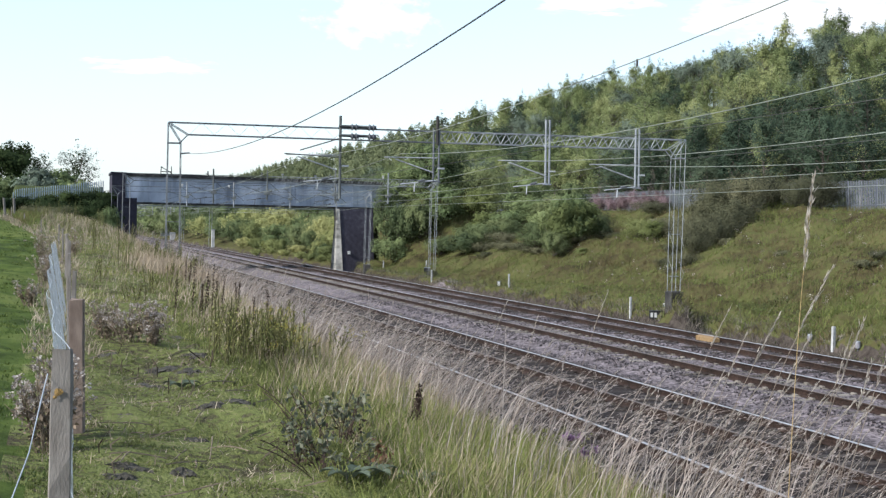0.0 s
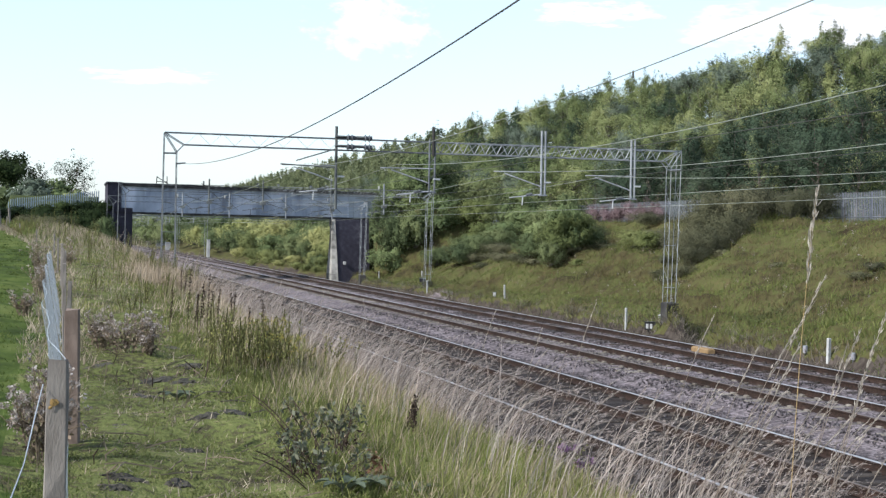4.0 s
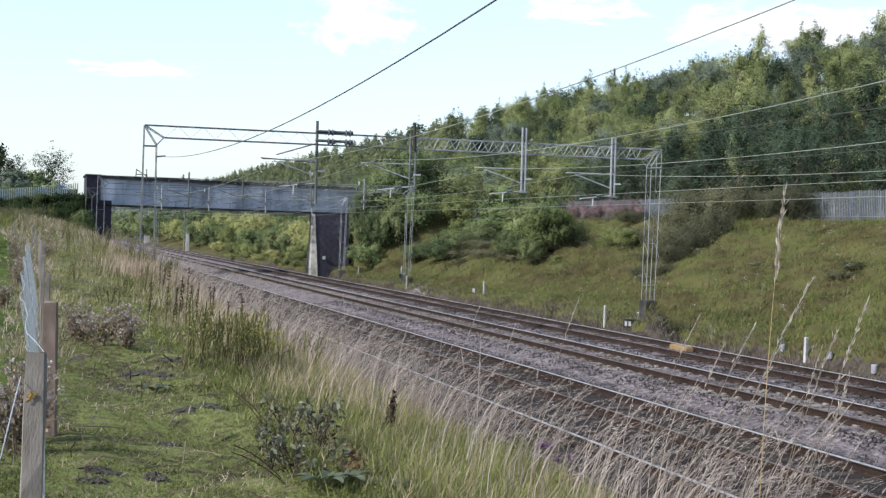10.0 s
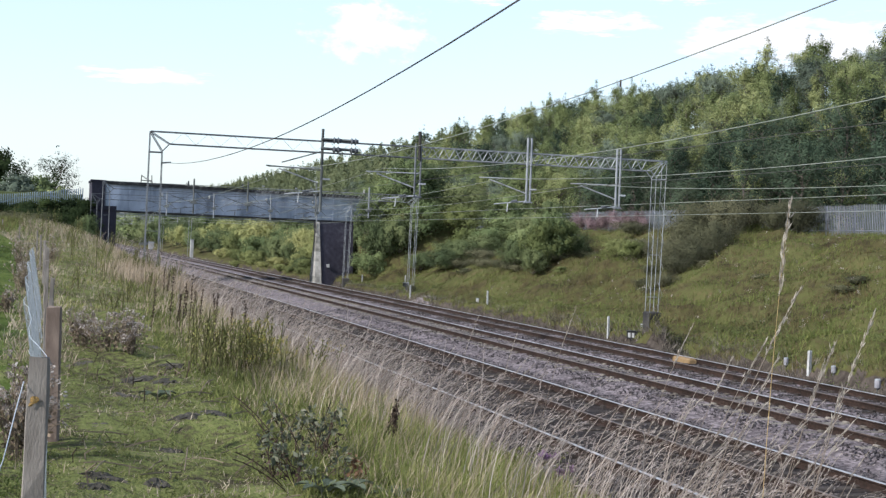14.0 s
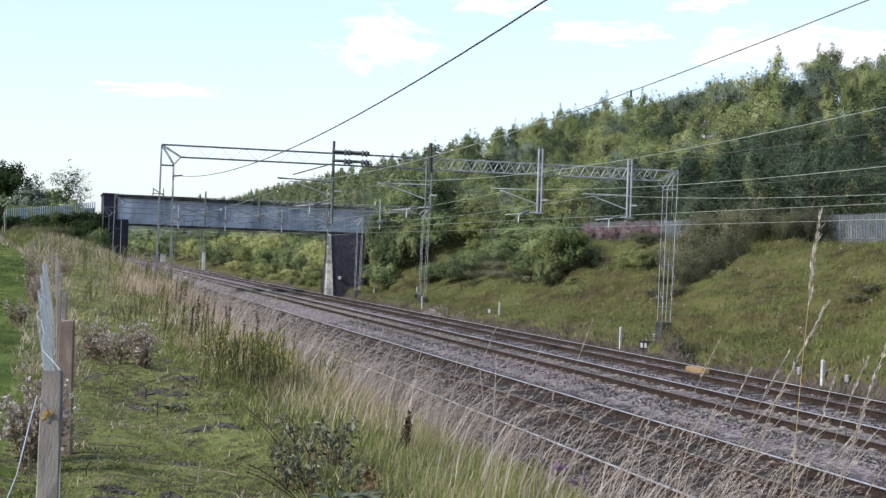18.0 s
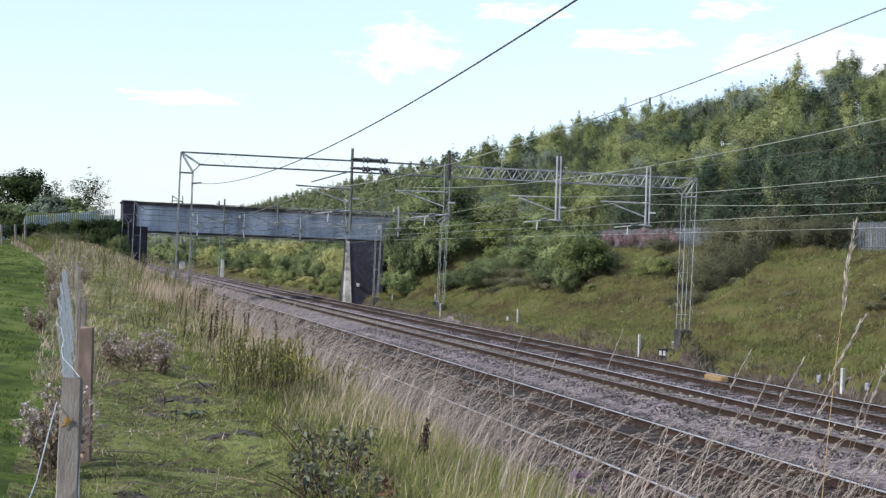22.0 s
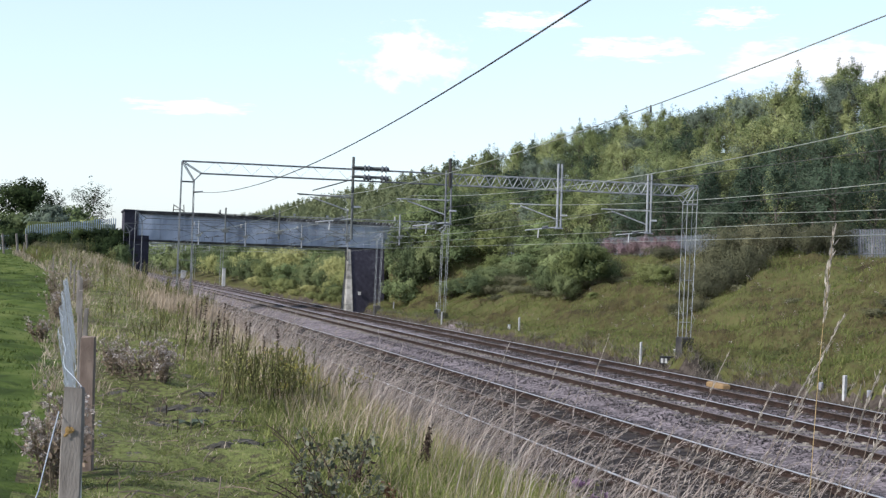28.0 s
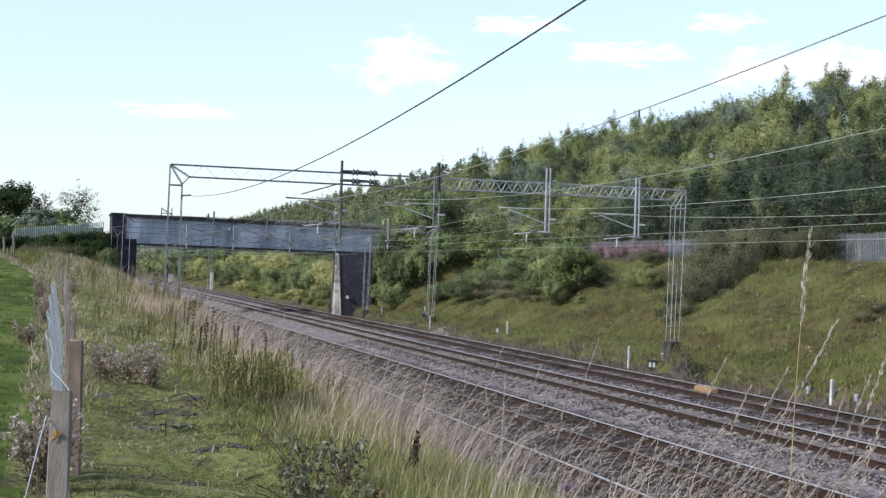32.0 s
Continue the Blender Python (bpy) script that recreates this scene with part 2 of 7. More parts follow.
M_HERB = mat("herb_leaf", [(0.15, (0.050, 0.056, 0.027)), (0.5, (0.092, 0.116, 0.040)), (0.85, (0.142, 0.158, 0.063))], 0.9, rough=0.7, island=0.2, thin=0.35, coarse=0.6)
M_RUSSET = mat("russet_blade", [(0.15, (0.075, 0.052, 0.034)), (0.5, (0.120, 0.090, 0.056)), (0.85, (0.190, 0.150, 0.100))], 1.0, rough=0.7, island=0.4, thin=0.3)
M_STRAW = mat("dry_straw", [(0.1, (0.143, 0.110, 0.086)), (0.5, (0.279, 0.232, 0.197)), (0.9, (0.438, 0.382, 0.338))], 1.5, rough=0.6, island=0.8, thin=0.3)
M_SEED = mat("seed_head", [(0.1, (0.165, 0.133, 0.114)), (0.5, (0.287, 0.241, 0.218)), (0.9, (0.438, 0.384, 0.356))], 1.5, rough=0.7, island=0.8, thin=0.35)
M_TOE = mat("toe_weed", [(0.1, (0.04, 0.035, 0.028)), (0.5, (0.12, 0.105, 0.085)), (0.9, (0.24, 0.21, 0.17))], 1.5, rough=0.8, island=0.6, thin=0.15)
M_WEEDSTEM = mat("weed_stem", [(0.1, (0.033, 0.032, 0.014)), (0.9, (0.088, 0.084, 0.033))], 6, rough=0.8, island=0.5)
M_BRAMBLE_NEAR = mat("bramble_leaf_near", [(0.1, (0.040, 0.047, 0.031)), (0.5, (0.083, 0.094, 0.060)), (0.9, (0.172, 0.168, 0.120))], 5, rough=0.5, island=0.6, thin=0.2)
M_DOCKLEAF = mat("dock_leaf", [(0.1, (0.045, 0.060, 0.035)), (0.9, (0.102, 0.120, 0.082))], 9, rough=0.5, bump=0.3, thin=0.2)
# soil made darker and greyer: the shadow of the ledges is in it
M_SOIL = mat("soil_with_ledge_shade", [(0.2, (0.021, 0.019, 0.016)), (0.5, (0.048, 0.044, 0.035)), (0.85, (0.095, 0.084, 0.069))], 14, bump=1, bump_scale=30)
M_OATHEAD = mat("pale_oat_head", [(0.1, (0.184, 0.156, 0.129)), (0.5, (0.322, 0.285, 0.244)), (0.9, (0.497, 0.451, 0.396))], 6, rough=0.7, island=0.6, thin=0.35)
M_STRAW_GOLD = mat("golden_straw", [(0.1, (0.24, 0.16, 0.065)), (0.9, (0.42, 0.31, 0.16))], 8, rough=0.6, thin=0.2)
M_DEADGRASS = mat("dead_grass", [(0.1, (0.118, 0.094, 0.065)), (0.5, (0.236, 0.195, 0.142)), (0.9, (0.425, 0.366, 0.283))], 1.5, rough=0.8, island=0.6, thin=0.2)
M_DOCK = mat("dock_seed", [(0.1, (0.020, 0.014, 0.011)), (0.9, (0.062, 0.042, 0.031))], 6, rough=0.8, island=0.5)
M_THISTLE = mat("thistle_stem", [(0.1, (0.08, 0.06, 0.045)), (0.9, (0.23, 0.18, 0.13))], 6, rough=0.8, island=0.5)
M_DOWN = mat("thistle_down", [(0.1, (0.16, 0.13, 0.11)), (0.6, (0.3, 0.26, 0.235)), (0.9, (0.55, 0.51, 0.48))], 6, rough=0.9, island=0.7, thin=0.3)
M_PINK = mat("pink_flower", [(0.1, (0.178, 0.082, 0.178)), (0.9, (0.297, 0.190, 0.297))], 6, island=0.5, thin=0.3)
M_RAGWORT = mat("yellow_flower", [(0.1, (0.2, 0.165, 0.035)), (0.9, (0.36, 0.3, 0.07))], 6, island=0.5, thin=0.3)
M_PINKSTRAW = mat("pinkish_straw", [(0.1, (0.170, 0.130, 0.084)), (0.5, (0.315, 0.252, 0.178)), (0.9, (0.500, 0.415, 0.318))], 1.5, rough=0.7, island=0.6, thin=0.3)
M_RUSTLEAF = mat("withered_leaf", [(0.1, (0.08, 0.04, 0.022)), (0.5, (0.15, 0.085, 0.05)), (0.9, (0.24, 0.16, 0.1))], 8, rough=0.8, island=0.6, thin=0.2)
M_TURFBLADE = mat("turf_blade", [(0.1, (0.068, 0.082, 0.024)), (0.5, (0.119, 0.134, 0.044)), (0.9, (0.182, 0.177, 0.078))], 3.0, rough=0.8, island=0.35, thin=0.3, coarse=0.5)
M_WEEDLEAF = mat("weed_leaf", [(0.1, (0.076, 0.085, 0.027)), (0.5, (0.152, 0.162, 0.053)), (0.9, (0.289, 0.269, 0.101))], 1.2, rough=0.7, island=0.5, thin=0.3)
M_TWIG = mat("dead_twig", [(0.1, (0.075, 0.056, 0.041)), (0.9, (0.225, 0.180, 0.135))], 9, rough=0.8, island=0.5)


# ---- building helpers ----
class Kit:
    """Collects the faces of one mesh."""

    def __init__(self):
        self.v, self.f = [], []

    def add(self, verts, faces):
        n = len(self.v)
        self.v += [tuple(p) for p in verts]
        self.f += [tuple(n + i for i in q) for q in faces]
        return self

    def box(self, x0, y0, z0, x1, y1, z1):
        return self.add([(x0, y0, z0), (x1, y0, z0), (x1, y1, z0), (x0, y1, z0), (x0, y0, z1), (x1, y0, z1), (x1, y1, z1), (x0, y1, z1)],
                        [(3, 2, 1, 0), (4, 5, 6, 7), (0, 1, 5, 4), (1, 2, 6, 5), (2, 3, 7, 6), (3, 0, 4, 7)])

    def slab(self, x0, y0, z0, x1, y1, z1, b=0.01):
        """A box with its upper and side edges chamfered."""
        lo = [(x0, y0), (x1, y0), (x1, y1), (x0, y1)]
        hi = [(x0 + b, y0 + b), (x1 - b, y0 + b), (x1 - b, y1 - b), (x0 + b, y1 - b)]
        v = [(*p, z0) for p in lo] + [(*p, z1 - b) for p in lo] + [(*p, z1) for p in hi]
        f = [(3, 2, 1, 0), (8, 9, 10, 11)]
        for k in (0, 4):
            f += [(k + i, k + (i + 1) % 4, k + 4 + (i + 1) % 4, k + 4 + i) for i in range(4)]
        return self.add(v, f)

    def tube(self, p, q, r0, r1=None, n=6, cap=True):
        p, q = Vector(p), Vector(q)
        r1 = r0 if r1 is None else r1
        d = (q - p).normalized()
        a = d.cross(Vector((0, 0, 1)) if abs(d.z) < 0.9 else Vector((1, 0, 0))).normalized()
        b = d.cross(a)
        v = []
        for c, r in ((p, r0), (q, r1)):
            v += [c + (a * math.cos(2 * math.pi * i / n) + b * math.sin(2 * math.pi * i / n)) * r for i in range(n)]
        f = [(i, n + i, n + (i + 1) % n, (i + 1) % n) for i in range(n)]
        if cap:
            f += [tuple(range(n)), tuple(range(2 * n - 1, n - 1, -1))]
        return self.add(v, f)

    def ribbed(self, p, q, count, r, core, n=8):
        """A turned rod with sheds from p to q."""
        p, q = Vector(p), Vector(q)
        e = (q - p).normalized()
        u = e.cross(Vector((0, 0, 1)) if abs(e.z) < 0.9 else Vector((1, 0, 0))).normalized()
        w = e.cross(u)
        rings = [(0.0, core)]
        for i in range(count):
            rings += [((i + 0.1) / count, core), ((i + 0.3) / count, r), ((i + 0.6) / count, core)]
        rings.append((1.0, core))
        v = [p.lerp(q, s) + (u * math.cos(2 * math.pi * k / n) + w * math.sin(2 * math.pi * k / n)) * rr for s, rr in rings for k in range(n)]
        f = [(j * n + k, (j + 1) * n + k, (j + 1) * n + (k + 1) % n, j * n + (k + 1) % n) for j in range(len(rings) - 1) for k in range(n)]
        return self.add(v, f + [tuple(range(n)), tuple(range(len(v) - 1, len(v) - n - 1, -1))])

    def bar(self, p, q, w):
        return self.tube(p, q, w * 0.707, n=4)

    def path(self, pts, r, n=5):
        for p, q in zip(pts, pts[1:]):
            self.tube(p, q, r, n=n, cap=False)
        return self

    def mesh(self, name):
        me = bpy.data.meshes.new(name)
        me.from_pydata(self.v, [], self.f)
        me.update()
        return me


def part(name, kit, material, parent=None, label="", place=None):
    """One mesh object, under a thing or a part."""
    me = kit if isinstance(kit, bpy.types.Mesh) else kit.mesh(name)
    if not me.materials:
        me.materials.append(material)
    ob = new(name, me)
    ob.parent = parent
    if place is not None:
        ob.matrix_basis = place
    return tagged(ob, label) if label else ob


def thing(name, place, label, category, group="", kind=""):
    ob = new(name)
    ob.empty_display_size = 0.2
    ob.matrix_basis = place
    return tagged(ob, label, category, group, kind)


def solid(name, kit, material, label, category, group="", kind="", place=None):
    return tagged(part(name, kit, material, None, "", place), label, category, group, kind)


def array_mesh(name, verts, quads, material):
    """A mesh from numpy arrays; rows of quads may end in -1 for triangles."""
    me = bpy.data.meshes.new(name)
    quads = np.asarray(quads)
    count = (quads >= 0).sum(1)
    me.vertices.add(len(verts))
    me.vertices.foreach_set("co", np.asarray(verts, np.float32).ravel())
    me.loops.add(int(count.sum()))
    me.loops.foreach_set("vertex_index", quads[quads >= 0].astype(np.int32))
    me.polygons.add(len(quads))
    me.polygons.foreach_set("loop_start", np.concatenate(([0], np.cumsum(count)[:-1])).astype(np.int32))
    me.update(calc_edges=True)
    me.materials.append(material)
    return me


def smooth(a, b, x):
    t = np.clip((np.asarray(x, float) - a) / (b - a), 0, 1)
    return t * t * (3 - 2 * t)


def lumps(x, y, size, seed=0):
    """Smooth noise from 0 to 1 over the plan, with lumps of about that size in metres."""
    u, v = np.asarray(x, float) / size + seed * 17.3, np.asarray(y, float) / size + seed * 9.1
    i, j = np.floor(u), np.floor(v)
    f, g = u - i, v - j
    f, g = f * f * (3 - 2 * f), g * g * (3 - 2 * g)

    def dice(a, b):
        q = np.sin(a * 127.1 + b * 311.7 + seed * 74.7) * 43758.5453
        return q - np.floor(q)

    return (dice(i, j) * (1 - f) + dice(i + 1, j) * f) * (1 - g) + (dice(i, j + 1) * (1 - f) + dice(i + 1, j + 1) * f) * g


# ---- ground ----
def land(x, y):
    """Height of the ground over the rail heads."""
    x, y = np.asarray(x, float), np.asarray(y, float)
    field = 1.5 + 2.2 * smooth(10, 97, y)
    brow = 0.95 + 0.45 * (field - 1.5)
    bank = (field - 0.1) + (brow - field + 0.1) * np.clip(x / 4.8, 0, 1) + (0.06 + 0.3 * smooth(24, 48, y)) * np.sin(np.clip(x / 4.8, 0, 1) * math.pi)
    left = np.where(x < 0, field - 0.1 * smooth(-1.5, 0, x) + 0.012 * np.clip(-x, 0, 150), bank)
    toe = smooth(4.5, 7.05, x)
    left = left * (1 - toe) - 0.5 * toe
    left = left + 0.34 * (1 - smooth(3.5, 8.0, y)) * (1 - smooth(1.5, 4.5, np.abs(x)))  # a rise where the camera stands
    rise = np.clip((x - 22.3) / 18.0, 0, 1)
    right = -0.42 + 4.95 * (0.5 * rise + 0.5 * smooth(0, 1, rise)) + 0.25 * np.sin(x * 0.9 + y * 0.23) * rise * (1 - rise)
    rough = smooth(22.7, 25.5, x) * (1 - smooth(39.5, 42.0, x))  # hummocks of the cutting slope
    right = right + rough * (0.75 * (lumps(x, y * 0.8, 3.6, 1) - 0.5) + 0.65 * (lumps(x, y, 1.5, 2) - 0.5) + 0.26 * (lumps(x, y, 0.7, 3) - 0.5))
    lip = 23.05 + 0.9 * (lumps(x * 0, y, 2.6, 4) - 0.4)  # a small earth bank where the turf ends
    right = right - 0.3 * smooth(22.0, 22.8, x) + 0.5 * smooth(0, 0.4, x - lip) - 0.2 * smooth(0.4, 3.5, x - lip)
    right = right + 1.35 * np.exp(-((x - 22.6) / 0.5) ** 2 - ((y - 46.95) / 1.1) ** 2)  # a mound at the foot of the portal
    right = right + 16.5 * smooth(43.5, 92, x) * (0.45 + 0.55 * smooth(20, 70, y)) - 15 * smooth(110, 220, x)
    worn = smooth(0.45, 0.8, x) * (1 - smooth(2.4, 3.4, x)) * smooth(9.0, 10.5, y) * (1 - smooth(26, 36, y))  # trodden ledges in the turf of the bank
    left = left + worn * (0.2 * (lumps(x + 0.25 * y, y * 0.6, 0.75, 21) - 0.5) + 0.09 * (lumps(x, y, 0.4, 22) - 0.5))
    z = np.where(x < 12, left, right)
    road = 6.0 - np.clip(np.abs(y - 110.5) - 3.0, 0, 60) * 0.7  # approach banks of the bridge
    z = np.where(x < 4.6, np.maximum(z, road - 4.5 * np.clip(x - 3.4, 0, 9) - 3.0 * np.clip(-3.0 - x, 0, 40)), z)
    z = np.where((x > 26) & (x < 37), np.maximum(z, road + 0.4 - 0.8 * np.clip(30.0 - x, 0, 30) - 0.9 * np.clip(x - 32.5, 0, 30)), z)
    bumps = 0.035 * np.sin(x * 2.3 + 1.3 * np.sin(y * 0.8)) * np.sin(y * 1.1 + 0.7 * x) + 0.014 * np.sin(x * 5.1 + y * 3.7)
    return z + bumps * smooth(0.02, 0.6, np.abs(x - 14.6) - 7.5)


def build_ground():
    xs = np.unique(np.round(np.concatenate([np.linspace(-2600, -160, 12), np.linspace(-160, -20, 29), np.linspace(-20, -4, 33),
                                            np.linspace(-4, 8, 61), np.linspace(8, 22, 8), np.linspace(22, 25, 31), np.linspace(25, 46, 106), np.linspace(46, 120, 50),
                                            np.linspace(120, 260, 15), np.linspace(260, 2600, 10)]), 3))
    ys = np.unique(np.round(np.concatenate([np.linspace(-2600, -60, 9), np.linspace(-60, 4, 17), np.linspace(4, 40, 145), np.linspace(40, 130, 271),
                                            np.linspace(130, 330, 90), np.linspace(330, 2800, 26)]), 3))
    X, Y = np.meshgrid(xs, ys, indexing="ij")
    Z = land(X, Y)
    lump = np.random.RandomState(9).normal(0, 1, X.shape)
    lump = (lump + np.roll(lump, 1, 0) + np.roll(lump, 1, 1) + np.roll(lump, (1, 1), (0, 1))) / 2
    Z = Z + lump * np.where((Y > 6) & (Y < 60), np.where((X > -6) & (X < 4.8), np.where(X > 0.3, 0.013, 0.012), np.where((X > 23) & (X < 42), 0.03, 0)), 0)
    n = len(ys)
    i, j = np.meshgrid(np.arange(len(xs) - 1), np.arange(n - 1), indexing="ij")
    a = (i * n + j).ravel()
    me = array_mesh("ground", np.stack([X.ravel(), Y.ravel(), Z.ravel()], 1), np.stack([a, a + n, a + n + 1, a + 1], 1), M_FIELD)
    for m in (M_BANK, M_SLOPE, M_WOODFLOOR, M_CESS):
        me.materials.append(m)
    cx, cy = (X[:-1, :-1] + X[1:, 1:]).ravel() / 2, (Y[:-1, :-1] + Y[1:, 1:]).ravel() / 2
    wob = 0.35 * np.sin(cy * 0.9) + 0.2 * np.sin(cy * 2.7)
    me.polygons.foreach_set("material_index", np.where((cx < 3.6) & (np.abs(cy - 110.5) < 8.5), 3, np.where(cx < -0.2 + wob * 0.5, 0, np.where(cx < 12, 1, np.where(cx < 23.3 + 0.9 * (lumps(cx * 0, cy, 2.6, 4) - 0.4) - 1.5 * np.exp(-((cy - 47.1) / 1.4) ** 2), 4, np.where(cx < 44, 2, 3))))).astype(np.int32))
    me.polygons.foreach_set("use_smooth", np.ones(len(me.polygons), bool))
    return tagged(new("ground", me), "grassy field, railway bank and cutting slopes", "ground", kind="structure")


ground = build_ground()

# ---- railway ----
RAILS = [7.582, 9.017, 10.987, 12.422, 15.505, 16.940, 18.910, 20.345]
CENTRES = [(RAILS[i] + RAILS[i + 1]) / 2 for i in (0, 2, 4, 6)]
Y0, Y1 = -30.0, 420.0


def build_ballast():
    xs = np.array([6.2, 6.7, 7.0, 7.5, 8.3, 9.1, 9.6, 10.0, 10.4, 11.0, 11.7, 12.5, 13.1, 13.6, 14.0, 14.5, 15.0, 15.5, 16.2, 17.0, 17.5, 17.9, 18.4,
                   19.0, 19.7, 20.4, 21.1, 21.6, 22.0, 22.4, 22.8])
    near = np.min(np.abs(xs[:, None] - np.array(CENTRES)[None]), 1)
    prof = np.where(near < 1.35, -0.17, -0.17 - 0.16 * np.clip((near - 1.35) / 0.6, 0, 1))
    prof = np.where(xs < 6.6, -0.62, np.where(xs > 21.7, -0.3 - 0.4 * (xs - 21.7), prof))
    ys = np.concatenate([np.linspace(Y0, 5, 20), np.arange(5.3, 70, 0.3), np.linspace(70, 150, 120), np.linspace(152, Y1, 60)])
    X, Y = np.meshgrid(xs, ys, indexing="ij")
    Z = prof[:, None] + np.random.RandomState(3).normal(0, 0.018, X.shape)
    n = len(ys)
    i, j = np.meshgrid(np.arange(len(xs) - 1), np.arange(n - 1), indexing="ij")
    a = (i * n + j).ravel()
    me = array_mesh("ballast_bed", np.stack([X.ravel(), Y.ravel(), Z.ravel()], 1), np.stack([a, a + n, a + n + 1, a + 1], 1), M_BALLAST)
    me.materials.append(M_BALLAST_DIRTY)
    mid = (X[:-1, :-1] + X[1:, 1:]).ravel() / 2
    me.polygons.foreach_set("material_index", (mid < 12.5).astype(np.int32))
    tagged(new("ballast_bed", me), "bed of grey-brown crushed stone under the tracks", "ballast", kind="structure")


build_ballast()


def rail_kit(x):
    prof = [(-0.07, -0.159), (0.07, -0.159), (0.07, -0.148), (0.012, -0.125), (0.01, -0.045), (0.035, -0.035), (0.036, -0.008),
            (-0.036, -0.008), (-0.035, -0.035), (-0.01, -0.045), (-0.012, -0.125), (-0.07, -0.148)]
    v = [(x + px, y, pz) for y in (Y0, Y1) for px, pz in prof]
    n = len(prof)
    return Kit().add(v, [(i, (i + 1) % n, n + (i + 1) % n, n + i) for i in range(n)])


def build_track(k):
    c = CENTRES[k]
    names = ("beside the grassy bank", "by the wide gap", "across the wide gap", "under the cutting slope")
    track = thing("railway_track", Matrix(), "railway track with rusty rails on ballast " + names[k], "railway track", "four tracks")
    for x in RAILS[2 * k:2 * k + 2]:
        r = part("rail", rail_kit(x), M_RAIL, track)
        head = Kit().add([(x - 0.036, Y0, -0.008), (x + 0.036, Y0, -0.008), (x + 0.03, Y0, 0), (x - 0.03, Y0, 0),
                          (x - 0.036, Y1, -0.008), (x + 0.036, Y1, -0.008), (x + 0.03, Y1, 0), (x - 0.03, Y1, 0)],
                         [(1, 5, 6, 2), (2, 6, 7, 3), (3, 7, 4, 0)])
        part("rail_head", head, M_RAILTOP if x in RAILS[1::2] else M_RAILDULL, r, "polished running surface" if x in RAILS[1::2] else "dull brown running surface")
    return track


TRACKS = [build_track(k) for k in range(4)]


# ---- overhead line ----
def portal(y, x0, x1, top, deep, foot0, foot1, drops, label):
    """A lattice portal over four tracks: legs, boom, drop tubes with registration arms."""
    p = thing("overhead_line_portal", pose(0, y, 0), label, "overhead line portal", "overhead line portals")
    d, w = 0.2, 0.42
    for side, x, foot in ((1, x0, foot0), (-1, x1, foot1)):
        leg = Kit()
        xi = x + side * w
        for yy in (-d, d):
            leg.bar((x - (0.14 if side < 0 else 0.06), yy, foot), (x, yy, top), 0.019)
            leg.bar((xi - (0.06 if side < 0 else 0.0), yy, foot), (xi, yy, top - 0.66), 0.019)
            leg.bar((xi, yy, top - 0.66), (x + side * 0.66, yy, top - deep), 0.023)
            leg.bar((x, yy, top), (xi, yy, top - 0.66), 0.022)
            leg.bar((x, yy, top), (x + side * 0.66, yy, top - deep), 0.022)
            leg.bar((x, yy, top - 0.7), (xi, yy, top - 0.7), 0.025)
        z, k = foot + 0.2, 0
        while z < top - 1.2:
            for xx in (x, xi):
                leg.bar((xx, -d if k % 2 else d, z), (xx, d if k % 2 else -d, z + 0.5), 0.008)
            z, k = z + 0.5, k + 1
        for z in np.arange(foot + 0.6, top - 1, 1.6):
            leg.bar((x, d, z), (xi, d, z), 0.016)
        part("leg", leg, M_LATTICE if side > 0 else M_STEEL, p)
        base = Kit().slab(min(x, xi) - 0.1, -0.28, foot - 0.9, max(x, xi) - 0.04, 0.28, foot + 0.05, 0.04)
        part("footing", base, M_DARKIRON, p, "weathered concrete footing")
    for yy in (-d, d):
        # left of here the chords take the darker steel of the backlit half
        tone_split = 13.0
        for xa, xb, steel in ((x0, tone_split, M_LATTICE), (tone_split, x1, M_STEEL)):
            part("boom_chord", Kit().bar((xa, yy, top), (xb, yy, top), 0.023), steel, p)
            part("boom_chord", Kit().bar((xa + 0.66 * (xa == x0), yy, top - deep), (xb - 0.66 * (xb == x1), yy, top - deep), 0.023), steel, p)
    lace = Kit()
    xa, up = x0 + 0.7, 0
    while xa < x1 - 0.9:
        step, w = (0.42, 0.007) if xa < 13 else (0.21, 0.023 if y < 60 else 0.012)
        za, zb = (top, top - deep) if up else (top - deep, top)
        for yy in ((-d,) if xa > 13 or up else (d,)):
            lace.bar((xa, yy, za), (xa + step, yy, zb), w)
        if xa > 13 and up:
            lace.bar((xa, d, zb), (xa + 2 * step, d, za), 0.014)
        lace.bar((xa, -d if up else d, top), (xa + step, d if up else -d, top), 0.012)
        xa, up = xa + step, 1 - up
    part("boom_lacing", lace, M_STEEL, p)
    for x, zt, zb, double, dark in drops:
        t = Kit()
        if double and dark:
            for off in (-0.1, 0.1):
                t.tube((x + off, -d - 0.09, zb), (x + off, -d - 0.09, top + 0.1), 0.036, n=8)
            for z in np.arange(zb + 0.1, top - 0.4, 0.3):
                t.bar((x - 0.1, -d - 0.09, z), (x + 0.1, -d - 0.09, z + 0.2), 0.02)
            part("finial_post", Kit().tube((x + 0.04, -d - 0.09, top - 0.5), (x + 0.04, -d - 0.09, zt), 0.055, n=8), M_DARKIRON, p, "dark post above the boom")
        else:
            for off in ((-0.07, 0.07) if double else (0.0,)):
                t.tube((x + off, -d - 0.09, zb), (x + off, -d - 0.09, zt), 0.045 if double else 0.05, n=8)
        if double:
            t.box(x - 0.15, -d - 0.15, zb - 0.05, x + 0.15, -d - 0.03, zb)
        part("drop_tube", t, M_LATTICE if double and dark else M_STEEL_DARK if dark else M_STEEL, p)
